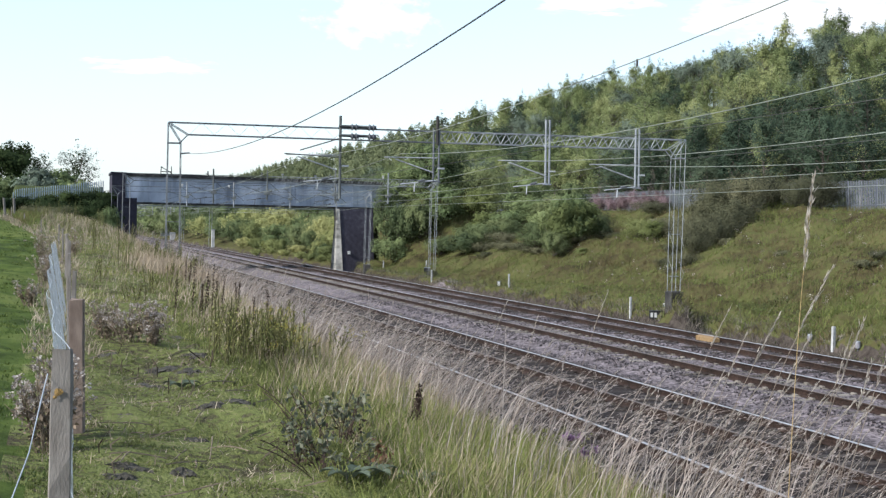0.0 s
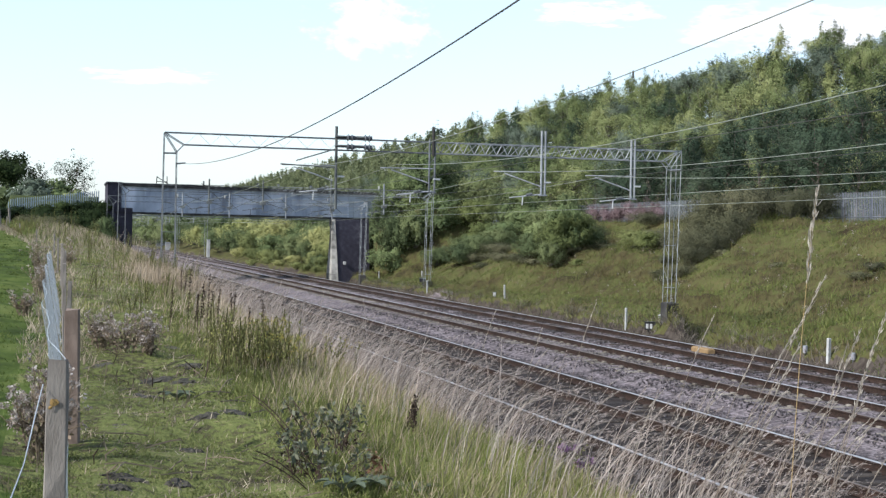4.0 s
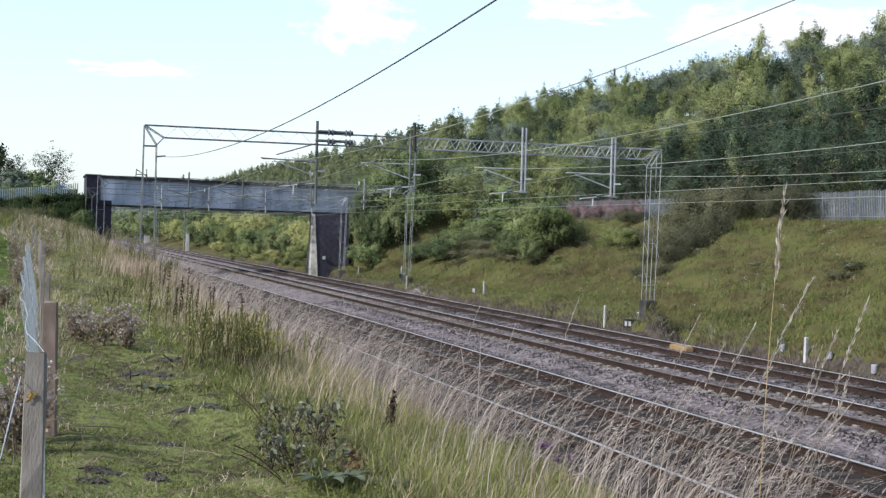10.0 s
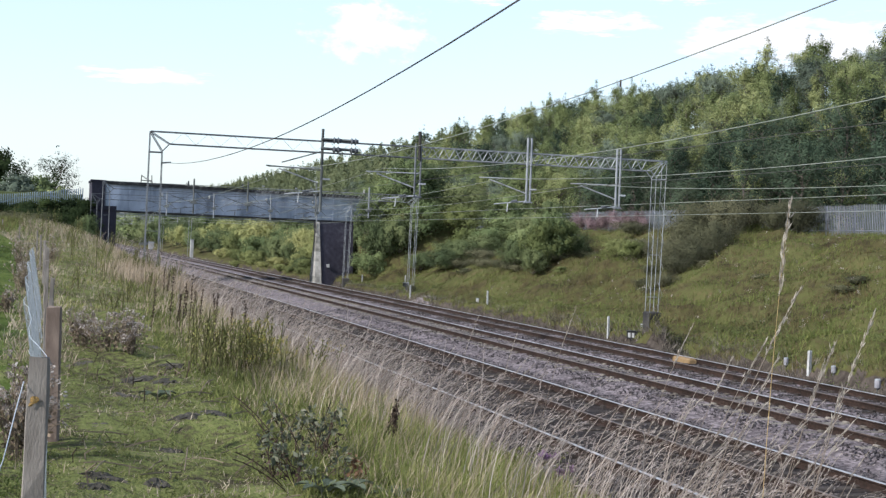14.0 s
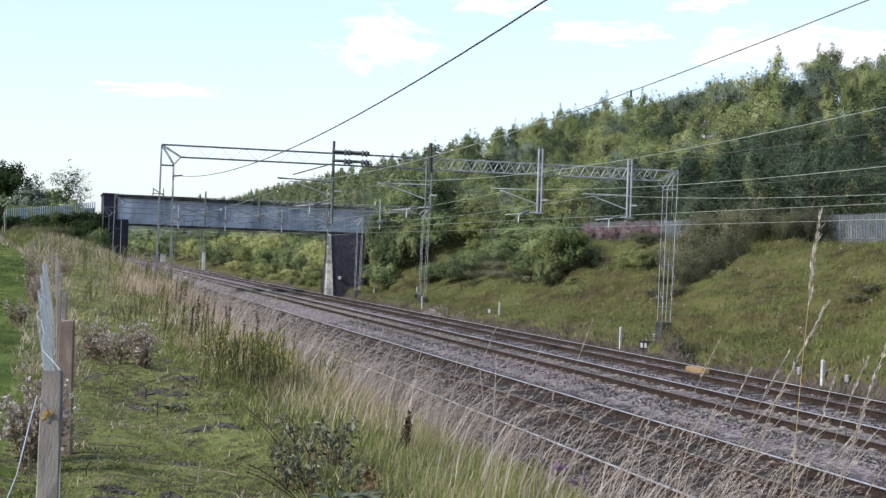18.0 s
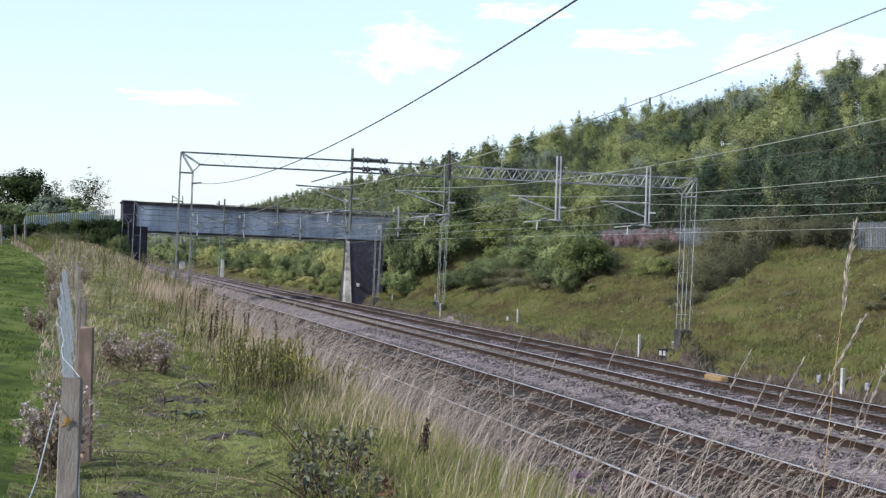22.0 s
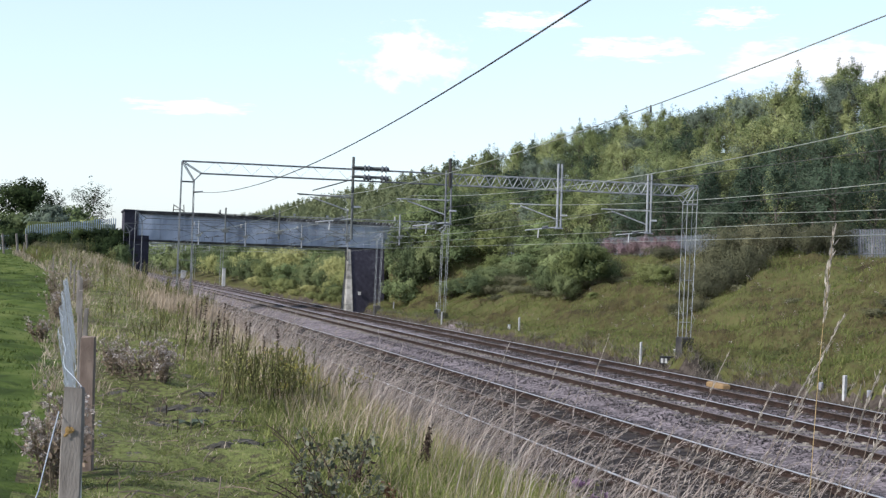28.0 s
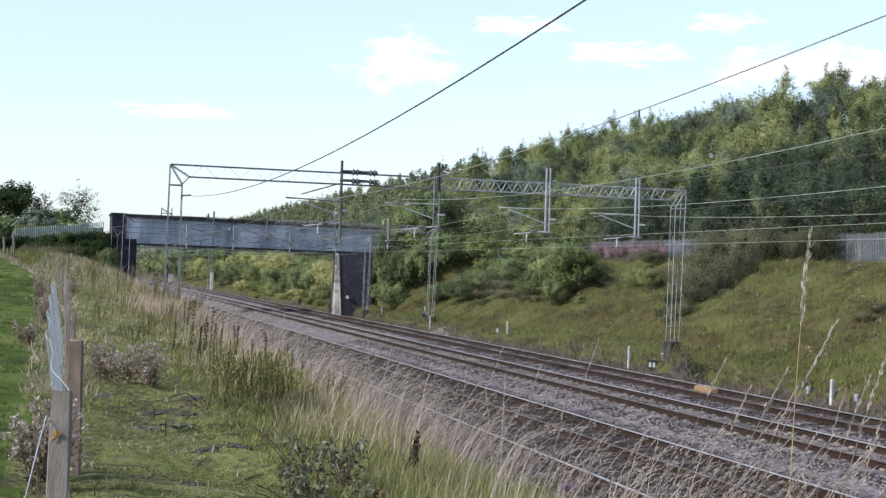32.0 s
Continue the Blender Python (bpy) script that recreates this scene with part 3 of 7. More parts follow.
        zc, f = zb if double and y < 60 else 5.0, -d - 0.1
        gear = M_ALLOY if y < 60 else M_STEEL_DARK if y < 120 else M_STEEL
        part("steady_arm", Kit().tube((x - 0.02, f, zc + 0.02), (x - 1.3, f, zc - 0.14), 0.024), gear, p)
        part("steady_dropper", Kit().tube((x - 0.78, f, zc - 0.08), (x - 0.8, f, zc - 0.4), 0.022), gear, p)
        part("register_tube", Kit().tube((x - 0.12, f, zc + 0.3), (x - 1.5, f, zc + 0.74), 0.026), gear, p)
        part("top_tube", Kit().tube((x - 1.9, f, zc + 0.8), (x + 0.02, f, zc + 0.82), 0.022), gear, p)
        part("clip", Kit().slab(x + 0.05, f - 0.05, zc + 0.42, x + 0.3, f + 0.05, zc + 0.48, 0.01), gear, p)
        ins = Kit().ribbed((x - 0.42, f, zc + 0.02), (x - 0.66, f, zc - 0.04), 4, 0.065, 0.035)
        part("insulator", ins, M_INSUL, p)
        if 60 < y < 120:
            strap = Kit()
            strap.tube((x - 0.5, -d - 0.1, top + 0.12), (x + 0.75, -d - 0.1, top - 0.95), 0.022)
            strap.tube((x - 1.9, -d - 0.1, zc - 0.05), (x - 0.05, -d - 0.1, top - deep - 0.1), 0.016)
            part("stay_tube", strap, M_STEEL_DARK, p)
            post = Kit().ribbed((x - 0.35, -d - 0.1, top), (x - 0.35, -d - 0.1, top + 0.24), 4, 0.075, 0.04)
            part("post_insulator", post, M_INSUL if dark else M_WHITE, p)
            clampk = Kit().slab(x - 0.16, -d - 0.2, zc + 0.22, x + 0.16, -d + 0.02, zc + 0.4, 0.02)
            part("clamp", clampk, M_STEEL_DARK, p)
    return p


PORTALS = [
    (47.33, 3.64, 22.82, 6.785, 0.40, 1.2, 1.02, [(9.54, 7.2, 4.3, False, True), (13.03, 7.31, 5.0, True, True), (17.25, 7.33, 5.0, True, False), (20.8, 7.12, 4.95, True, False)]),
    (87.0, 3.97, 24.2, 6.4, 0.45, 2.1, 0.3, [(9.5, 6.8, 4.6, False, True), (12.9, 6.8, 4.9, False, True), (17.3, 6.9, 4.8, False, True), (20.8, 6.8, 4.8, False, False)]),
    (104.0, 3.94, 23.6, 6.03, 0.4, 1.5, 0.3, [(9.4, 6.4, 4.6, False, False), (12.9, 6.5, 4.6, False, False), (17.2, 6.4, 4.6, False, False), (20.8, 6.4, 4.6, False, False)]),
    (211.0, 3.9, 23.0, 6.9, 0.4, -0.3, -0.3, [(9.5, 7.3, 4.9, False, True), (13.0, 7.3, 4.9, False, True), (17.2, 7.3, 4.9, False, False), (20.8, 7.3, 4.9, False, False)]),
    (263.0, 3.9, 23.4, 6.9, 0.4, -0.3, -0.3, [(9.5, 7.3, 4.9, False, True), (20.8, 7.3, 4.9, False, False)]),
    (313.0, 3.9, 23.4, 6.9, 0.4, -0.3, -0.3, [(9.5, 7.3, 4.9, False, True), (20.8, 7.3, 4.9, False, False)]),
    (442.0, 3.9, 23.4, 6.9, 0.4, -0.3, -0.3, [(20.8, 7.3, 4.9, False, False)]),
    (344.0, 3.9, 23.4, 6.9, 0.4, -0.3, -0.3, [(9.5, 7.3, 4.9, False, True), (20.8, 7.3, 4.9, False, False)]),
]
for row in PORTALS:
    portal(*row, "grey lattice steel overhead line portal spanning the tracks")


def sag(x, spans, zs, dip):
    """Points along a wire that hangs between supports."""
    pts = []
    for (ya, yb), (za, zb) in zip(zip(spans, spans[1:]), zip(zs, zs[1:])):
        n = max(8, int((yb - ya) / 2.5))
        d = dip * ((yb - ya) / 57.0) ** 2
        pts += [(x, ya + (yb - ya) * i / n, za + (zb - za) * i / n - 4 * d * (i / n) * (1 - i / n)) for i in range(n)]
    return pts + [(x, spans[-1], zs[-1])]


SUPPORTS = [-12.0, 47.0, 86.7, 103.7, 124.0, 158.0, 211.0, 263.0, 344.0]
DIPS = [(35.0, 5.53, 0.0014), (30.0, 5.475, 0.0016), (29.0, 5.40, 0.00125), (26.0, 5.16, 0.0013)]  # lowest point and bend of the near span
CONTACT = [4.78, 4.76, 4.68, 4.56]


def hung(x, dip, y0, y1):
    yl, zl, bend = dip
    return [(x, y, zl + bend * (y - yl) ** 2) for y in np.linspace(y0, y1, 25)]


def wire_mesh(pts, r, n=5):
    """One unbroken wire through the points."""
    pts = [Vector(p) for p in pts]
    v, f = [], []
    for p in pts:
        v += [(p.x + math.cos(2 * math.pi * i / n) * r, p.y, p.z + math.sin(2 * math.pi * i / n) * r) for i in range(n)]
    for k in range(len(pts) - 1):
        f += [(k * n + i, k * n + (i + 1) % n, (k + 1) * n + (i + 1) % n, (k + 1) * n + i) for i in range(n)]
    return Kit().add(v, f)


def build_wires():
    for k, c in enumerate(CENTRES):
        w = thing("catenary_wires", Matrix(), "contact wire hung by droppers from a sagging catenary wire", "overhead wire", "overhead wires")
        near = hung(c, DIPS[k], -12.0, 47.0)
        cat = near[:-1] + sag(c, SUPPORTS[1:], [near[-1][2], 5.3, 4.68, 4.66, 5.3, 5.7, 5.8, 5.8], 0.5)
        part("catenary_wire", wire_mesh(cat, 0.009), M_WIRE, w)
        con = [(c + (0.15 if i % 2 else -0.15), y, CONTACT[k] if y < 60 else 4.55 if y < 90 else 4.36 if y < 130 else 4.7) for i, y in enumerate(SUPPORTS)]
        part("contact_wire", wire_mesh(con, 0.005 if k < 2 else 0.007), M_WIRE_DARK if k < 2 else M_WIRE, w)
        cz = np.array(cat)
        for y in np.arange(51.0 + k, 100, 7.3):
            z = np.interp(y, cz[:, 1], cz[:, 2])
            part("dropper", Kit().tube((c, y, CONTACT[k] if y < 60 else 4.5), (c, y, z), 0.0035, n=3), M_WIRE_DARK, w)
    solid("feeder_wire", wire_mesh(hung(4.16, (27.5, 5.17, 0.00185), -12.0, 27.0) + hung(4.16, (27.5, 5.17, 0.00148), 28.0, 47.2), 0.009, 6), M_WIRE_DARK, "thick dark feeder wire sagging from the portal leg", "feeder wire")
    clamp = thing("wire_clamp", pose(8.3, 18.83, 5.895), "small dark clamp on the catenary wire", "clamp")
    part("body", Kit().tube((0, 0, -0.09), (0, 0, 0.02), 0.016, n=8), M_DARKIRON, clamp)
    bracket = thing("feeder_insulator", Matrix(), "short dark insulator holding the feeder wire", "insulator")
    part("insulator_body", Kit().tube((4.08, 47.0, 5.72), (4.34, 47.0, 5.75), 0.03, 0.024, 8), M_INSUL, bracket)
    part("clamp", Kit().tube((4.03, 47.0, 5.72), (4.1, 47.0, 5.72), 0.03, n=6), M_STEEL_DARK, bracket)
    # section switch on the boom beside the first drop tube
    sw = thing("line_switch", Matrix(), "dark overhead line switch with ribbed insulators on the boom", "switch")
    for z in (6.82, 6.5):
        part("beam", Kit().bar((9.45, 46.85, z), (10.75, 46.85, z), 0.07), M_STEEL_DARK, sw)
        for x in (10.0, 10.62):
            ins = Kit().ribbed((x - 0.13, 46.85, z - 0.02), (x + 0.15, 46.85, z - 0.02), 2, 0.13, 0.08, 10)
            part("insulator", ins, M_INSUL, sw)
    cant = thing("cantilever_arm", Matrix(), "dark cantilever arm of the first drop tube", "bracket")
    part("top_tube", Kit().tube((9.5, 46.9, 6.4), (8.1, 46.9, 5.95), 0.025), M_STEEL_DARK, cant)
    part("lower_tube", Kit().tube((9.5, 46.9, 5.74), (7.56, 46.9, 5.82), 0.025), M_STEEL_DARK, cant)


build_wires()


# ---- bridge ----
def build_bridge():
    b = thing("road_bridge", Matrix(), "grey riveted girder road bridge on dark brick supports", "bridge")
    ya, yb = 106.2, 112.4     # the span is slightly skewed
    xa, xb = 4.4, 29.5

    def yy(x):
        return ya + (yb - ya) * (x - 5) / 17.3

    g = Kit()

    def strip(k, x0, x1, z0, z1, t0, t1):
        v = []
        for x in (x0, x1):
            v += [(x, yy(x) + t0, z0), (x, yy(x) + t1, z0), (x, yy(x) + t1, z1), (x, yy(x) + t0, z1)]
        k.add(v, [(0, 1, 2, 3), (7, 6, 5, 4), (0, 4, 5, 1), (1, 5, 6, 2), (2, 6, 7, 3), (3, 7, 4, 0)])

    strip(g, xa, xb, 4.9, 6.85, 0, 0.12)
    part("girder", g, M_GIRDER, b, "pale grey painted web plate")
    top = Kit()
    strip(top, xa, xb, 6.85, 7.1, -0.22, 0.4)
    part("coping", top, M_DARKIRON, b, "dark top flange")
    low = Kit()
    strip(low, xa, xb, 4.74, 4.9, -0.2, 0.45)
    part("bottom_flange", low, M_DARKIRON, b)
    for i in range(15):
        x = xa + 0.7 + i * 1.72
        s = Kit()
        strip(s, x, x + 0.1, 4.9, 6.85, -0.13, 0.0)
        part("stiffener", s, M_GIRDER, b)
    for i in range(29):
        x = xa + 0.35 + i * 0.86
        s = Kit()
        for j in range(2):
            z = (5.02, 6.72)[j]
            for q in range(3):
                xx = x + q * 0.2
                strip(s, xx, xx + 0.05, z, z + 0.05, -0.02, 0.0)
        tagged(part("riveted_strip", s, M_GIRDER, b), kind="stuff")
    sign_x = 8.15
    frame_k = Kit()
    for q in (-0.42, 0.42):
        frame_k.bar((sign_x + q, yy(sign_x) + 0.2, 7.05), (sign_x + q * 0.9, yy(sign_x) + 0.2, 7.72), 0.05)
    frame_k.bar((sign_x - 0.4, yy(sign_x) + 0.2, 7.68), (sign_x + 0.45, yy(sign_x) + 0.2, 7.15), 0.045)
    frame_k.bar((sign_x - 0.42, yy(sign_x) + 0.2, 7.3), (sign_x + 0.42, yy(sign_x) + 0.2, 7.3), 0.045)
    part("parapet_bracket", frame_k, M_DARKIRON, b, "dark steel bracket on the parapet")
    for x in (17.72, 20.62, 22.13):
        mark = Kit()
        strip(mark, x - 0.02, x + 0.02, 7.1, 7.36, 0.05, 0.09)
        strip(mark, x - 0.11, x + 0.11, 7.35, 7.47, 0.02, 0.05)
        part("marker_plate", mark, M_WHITE, b, "small white plate on the parapet")
    strap = Kit()
    strip(strap, 20.15, 20.85, 7.0, 7.07, -0.25, -0.22)
    part("strap", strap, M_WHITE, b, "pale strap on the top flange")
    drain = Kit().tube((22.2, 111.55, 4.72), (22.17, 111.5, 4.25), 0.05, n=7).tube((22.17, 111.5, 4.25), (22.32, 111.25, 3.78), 0.045, n=7)
    part("drain_pipe", drain, M_BLACK, b, "black bent drain pipe at the pier head")
    plate = Kit().slab(23.2, 110.56, 0.98, 23.4, 110.9, 1.24, 0.01)
    part("pier_plate", plate, M_WHITE, b, "small white plate on the pier")
    pipe = Kit()
    strip(pipe, xa + 1.4, xb - 2, 4.62, 4.69, -0.12, -0.05)
    part("conduit", pipe, M_STEEL, b, "grey pipe slung under the flange")
    deck = Kit()
    strip(deck, xa, xb, 5.3, 5.75, 0.5, 4.0)
    part("deck", deck, M_DARKIRON, b)
    far = Kit()
    strip(far, xa, xb, 4.8, 7.0, 4.0, 4.2)
    part("far_girder", far, M_GIRDER, b)
    for i in range(12):
        x = xa + 1 + i * 2.0
        s = Kit()
        strip(s, x, x + 0.25, 4.85, 5.3, 0.45, 4.0)
        part("cross_beam", s, M_DARKIRON, b)
    # abutment by the field, with a parapet pier
    ab = Kit()
    for x0, x1, z0, z1, t0, t1 in ((4.0, 5.9, -0.6, 5.2, -0.2, 4.6), (4.0, 5.0, 5.2, 6.98, -0.3, 4.7), (3.92, 5.1, 6.98, 7.12, -0.4, 4.8)):
        strip(ab, x0, x1, z0, z1, t0, t1)
    part("abutment", ab, M_BRICK, b, "dark brick abutment in shade")
    pier = Kit().add([(22.66, 110.0, -0.6), (25.5, 110.9, -0.6), (25.63, 115.2, -0.6), (22.66, 113.7, -0.6),
                      (22.66, 111.8, 4.73), (25.75, 112.7, 4.73), (25.63, 115.2, 4.73), (22.66, 113.9, 4.73)],
                     [(3, 2, 1, 0), (4, 5, 6, 7), (0, 1, 5, 4), (1, 2, 6, 5), (2, 3, 7, 6), (3, 0, 4, 7)])
    part("pier", pier, M_BRICK, b, "dark brick pier")
    # pale battered stone corner towards the tracks, added for the pier's sunlit side face
    rng = np.random.RandomState(5)
    for i in range(13):
        z, z1 = -0.6 + i * 0.41, -0.6 + i * 0.41 + 0.4
        o = rng.uniform(0, 0.012)
        y0, y1 = (109.94 + 1.8 * (q + 0.6) / 5.33 - o for q in (z, z1))
        x0, x1 = (22.08 + 0.36 * (q + 0.6) / 5.33 - o for q in (z, z1))
        cuts = [0.0, 0.56 + 0.2 * (i % 2), 1.0] if i % 3 else [0.0, 1.0]
        for p, q in zip(cuts, cuts[1:]):
            a0, a1, b0, b1 = x0 + (22.68 - x0) * p, x1 + (22.68 - x1) * p, x0 + (22.68 - x0) * q - 0.01, x1 + (22.68 - x1) * q - 0.01
            block = Kit().add([(a0, y0, z), (b0, y0, z), (b0, 112.3, z), (a0, 112.3, z), (a1, y1, z1), (b1, y1, z1), (b1, 112.3, z1), (a1, 112.3, z1)],
                              [(3, 2, 1, 0), (4, 5, 6, 7), (0, 1, 5, 4), (1, 2, 6, 5), (2, 3, 7, 6), (3, 0, 4, 7)])
            part("stone_block", block, M_QUOIN, b)


build_bridge()


# ---- fences ----
def pale_mesh(h, w=0.039):
    """A palisade pale: W section with a split, pointed head."""
    k = Kit()
    xs = [(-w, 0.012), (-w / 2, 0.0), (0, -0.014), (w / 2, 0.0), (w, 0.012)]
    v = [(x, y, 0) for x, y in xs] + [(x, y, h - 0.09) for x, y in xs] + [(-w * 0.6, 0.01, h), (0, -0.01, h - 0.04), (w * 0.6, 0.01, h)]
    f = [(i, i + 1, 6 + i, 5 + i) for i in range(4)] + [(5, 6, 10), (6, 7, 11, 10), (7, 8, 12, 11), (8, 9, 12)]
    return k.add(v, f).mesh("pale")


def palisade(points, h, material, label, split, pitch=0.155):
    """A steel palisade fence along the given ground points; the first `split` pales are parts, the rest one mesh."""
    fence = thing("palisade_fence", Matrix(), label, "fence")
    me = pale_mesh(h)
    me.materials.append(material)
    flat = np.array([v.co[:] for v in me.vertices])
    faces = [tuple(p.vertices) for p in me.polygons]
    rest = Kit()
    made = 0
    for (xa, ya), (xb, yb) in zip(points, points[1:]):
        run = math.hypot(xb - xa, yb - ya)
        turn = math.degrees(math.atan2(yb - ya, xb - xa))
        for i in range(int(run / pitch)):
            f = i * pitch / run
            x, y = xa + (xb - xa) * f, ya + (yb - ya) * f
            m = pose(x, y, float(land(x, y)) + 0.02, 0, 0, turn)
            if made < split:
                part("pale", me, material, fence, place=m)
            else:
                rest.add([m @ Vector(p) for p in flat], faces)
            made += 1
        n = max(1, round(run / 2.75))
        for i in range(n):
            fa, fb = i / n, (i + 1) / n
            pa, pb = [(xa + (xb - xa) * f, ya + (yb - ya) * f) for f in (fa, fb)]
            za, zb = float(land(*pa)), float(land(*pb))
            for hh in (0.35, h - 0.35):
                part("rail", Kit().bar((pa[0], pa[1] + 0.03, za + hh), (pb[0], pb[1] + 0.03, zb + hh), 0.045), material, fence)
            part("post", Kit().box(pa[0] - 0.05, pa[1] + 0.02, za - 0.3, pa[0] + 0.05, pa[1] + 0.12, za + h - 0.05), material, fence)
    if rest.v:
        tagged(part("far_pale_run", rest, material, fence), "palisade pales far along the fence", kind="stuff")
    return fence


palisade([(42.5, 56.0), (42.5, 112.0), (42.5, 160.0)], 1.75, M_PALE, "galvanised steel palisade fence along the top of the cutting", 300)
palisade([(-12.0, 103.0), (-4.0, 105.2), (3.6, 106.6)], 1.1, M_PALE_BLUE, "blue-grey steel palisade fence on the bridge approach", 180, 0.16)
# ---- trees and scrub ----
def leaves(rng, centres, spread, per, size, droop=0.0, core=None):
    """Leaf-like four-sided blades in clumps: vertices and quads; with a core they face away from it."""
    c = np.repeat(centres, per, 0)
    n = len(c)
    pos = c + rng.normal(0, 1, (n, 3)) * np.repeat(spread, per, 0)
    a = rng.normal(0, 1, (n, 3))
    a[:, 2] -= droop
    a /= np.linalg.norm(a, axis=1)[:, None]
    if core is not None:
        out = (pos - c) * 1.2 + (c - core) * 0.35
        out /= np.linalg.norm(out, axis=1)[:, None] + 1e-6
        out = out + 0.2 * rng.normal(0, 1, (n, 3))
        b = np.cross(out, a)
        b /= np.linalg.norm(b, axis=1)[:, None]
        a = np.cross(b, out)
        a /= np.linalg.norm(a, axis=1)[:, None]
    else:
        b = np.cross(a, rng.normal(0, 1, (n, 3)))
        b /= np.linalg.norm(b, axis=1)[:, None]
    s = size * rng.uniform(0.6, 1.4, (n, 1))
    fold = np.cross(a, b) * s * 0.18
    v = np.stack([pos - a * s, pos + b * s * 0.5 + fold, pos + a * s, pos - b * s * 0.5 + fold], 1).reshape(-1, 3)
    return v, np.arange(4 * n).reshape(-1, 4)


def boughs(rng, n, h, rad, shape, base):
    """Boughs of a crown: the wood's segments, and clumps of leaves along them with their spread and the axis point behind each."""
    woody, centres, spreads, cores = [], [], [], []
    for i in range(n):
        f = rng.uniform(0, 1) ** 0.9
        a = i * 2.4 + rng.uniform(-0.6, 0.6)
        if shape == "spire":
            reach, z0, rise = max(0.2, 1.0 - f) ** 0.6 * min(1.0, 0.6 + 2.5 * f), h * (base + (0.8 - base) * f), 1.15
        elif shape == "round":
            reach, z0, rise = math.sqrt(max(0.06, 1 - (1.75 * f - 0.8) ** 2)), h * (base + (0.74 - base) * f), 0.8
        else:
            reach, z0, rise = math.sqrt(max(0.05, 1 - f ** 1.7)), h * (0.06 + (0.76 - 0.06) * f), 0.55
        ln = rad * reach * rng.uniform(0.6, 1.18)
        p = np.array([0, 0, z0])
        q = p + np.array([math.cos(a) * ln, math.sin(a) * ln, ln * rise * rng.uniform(0.55, 1.2) + 0.03 * h])
        woody.append((p, q, 1 - f))
        for t in (0.5, 0.74, 0.93, 1.07):
            centres.append(p + (q - p) * t + rng.normal(0, 0.05, 3) * rad)
            spreads.append(rad * (0.165 - 0.075 * t) * rng.uniform(0.75, 1.3))
            cores.append(p + np.array([0, 0, -0.15 * rad]))
    top = max(q[2] for p, q, f in woody) if shape == "dome" else h
    for t in np.linspace(0, 1, 6 if shape == "spire" else 3):
        centres.append(np.array([rng.normal(0, 0.04) * rad, rng.normal(0, 0.04) * rad, top * (0.86 + 0.14 * t)]))
        spreads.append(rad * (0.13 - 0.09 * t))
        cores.append(np.array([0, 0, top * 0.7]))
    return woody, np.array(centres), np.array(spreads)[:, None], np.array(cores)


def tree_kind(seed, name, label, h, rad, shape, limbs, per, size, leaf, base=0.05):
    rng = np.random.RandomState(seed)
    tree = name.endswith("tree")
    t = thing(name, pose(0, 0, -200), label, "tree" if tree else "shrub")
    woody, c, spread, core = boughs(rng, limbs, h, rad, shape, base)
    r = 0.011 * h + 0.015
    k = Kit()
    if tree:
        pts = [Vector((0.012 * h * rng.normal() * i, 0.012 * h * rng.normal() * i, h * 0.235 * i)) for i in range(5)]
        for i in range(4):
            k.tube(pts[i], pts[i + 1], r * (1 - i / 4.4), r * (1 - (i + 1) / 4.4), 7, False)
    for p, q, f in woody:
        p, q = Vector(p), Vector(q)
        mid = p.lerp(q, 0.5) + Vector((0, 0, -0.07 * (q - p).length))
        k.tube(p, mid, r * (0.22 + 0.2 * f), r * 0.2, 5, False)
        k.tube(mid, q, r * 0.2, r * 0.06, 4, False)
    wood = part("trunk" if tree else "branchwork", k, M_BARK, t)
    if not tree:
        tagged(wood, kind="stuff")
    v, q = leaves(rng, c, spread, per, size, 0.0, np.repeat(core, per, 0))
    part("crown", array_mesh("crown", v, q, leaf), leaf, t)
    return t


KINDS = [
    tree_kind(1, "birch_tree", "young birch with sunlit yellow-green leaves on the wooded hill", 7.6, 1.8, "spire", 44, 34, 0.075, M_BIRCH),
    tree_kind(2, "birch_tree", "slender birch with a ragged pointed crown on the hill", 8.4, 1.7, "spire", 42, 34, 0.075, M_BIRCH),
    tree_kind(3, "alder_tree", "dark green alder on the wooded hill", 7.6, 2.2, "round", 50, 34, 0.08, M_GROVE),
    tree_kind(4, "willow_tree", "grey-green willow among the hillside trees", 7.2, 2.3, "round", 48, 34, 0.08, M_SILVER),
    tree_kind(5, "birch_tree", "bushy birch with mid-green leaves on the hill", 7.4, 2.2, "round", 48, 34, 0.078, M_BIRCH),
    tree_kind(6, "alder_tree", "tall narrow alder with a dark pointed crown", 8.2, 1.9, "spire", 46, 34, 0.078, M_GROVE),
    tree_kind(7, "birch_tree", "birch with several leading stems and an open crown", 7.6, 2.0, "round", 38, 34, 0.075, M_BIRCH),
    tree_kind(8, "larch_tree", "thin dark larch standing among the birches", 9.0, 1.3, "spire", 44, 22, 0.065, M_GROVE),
]

def drop_kinds(kinds):
    for k in kinds:
        for o in (*k.children_recursive, k):
            bpy.data.objects.remove(o)


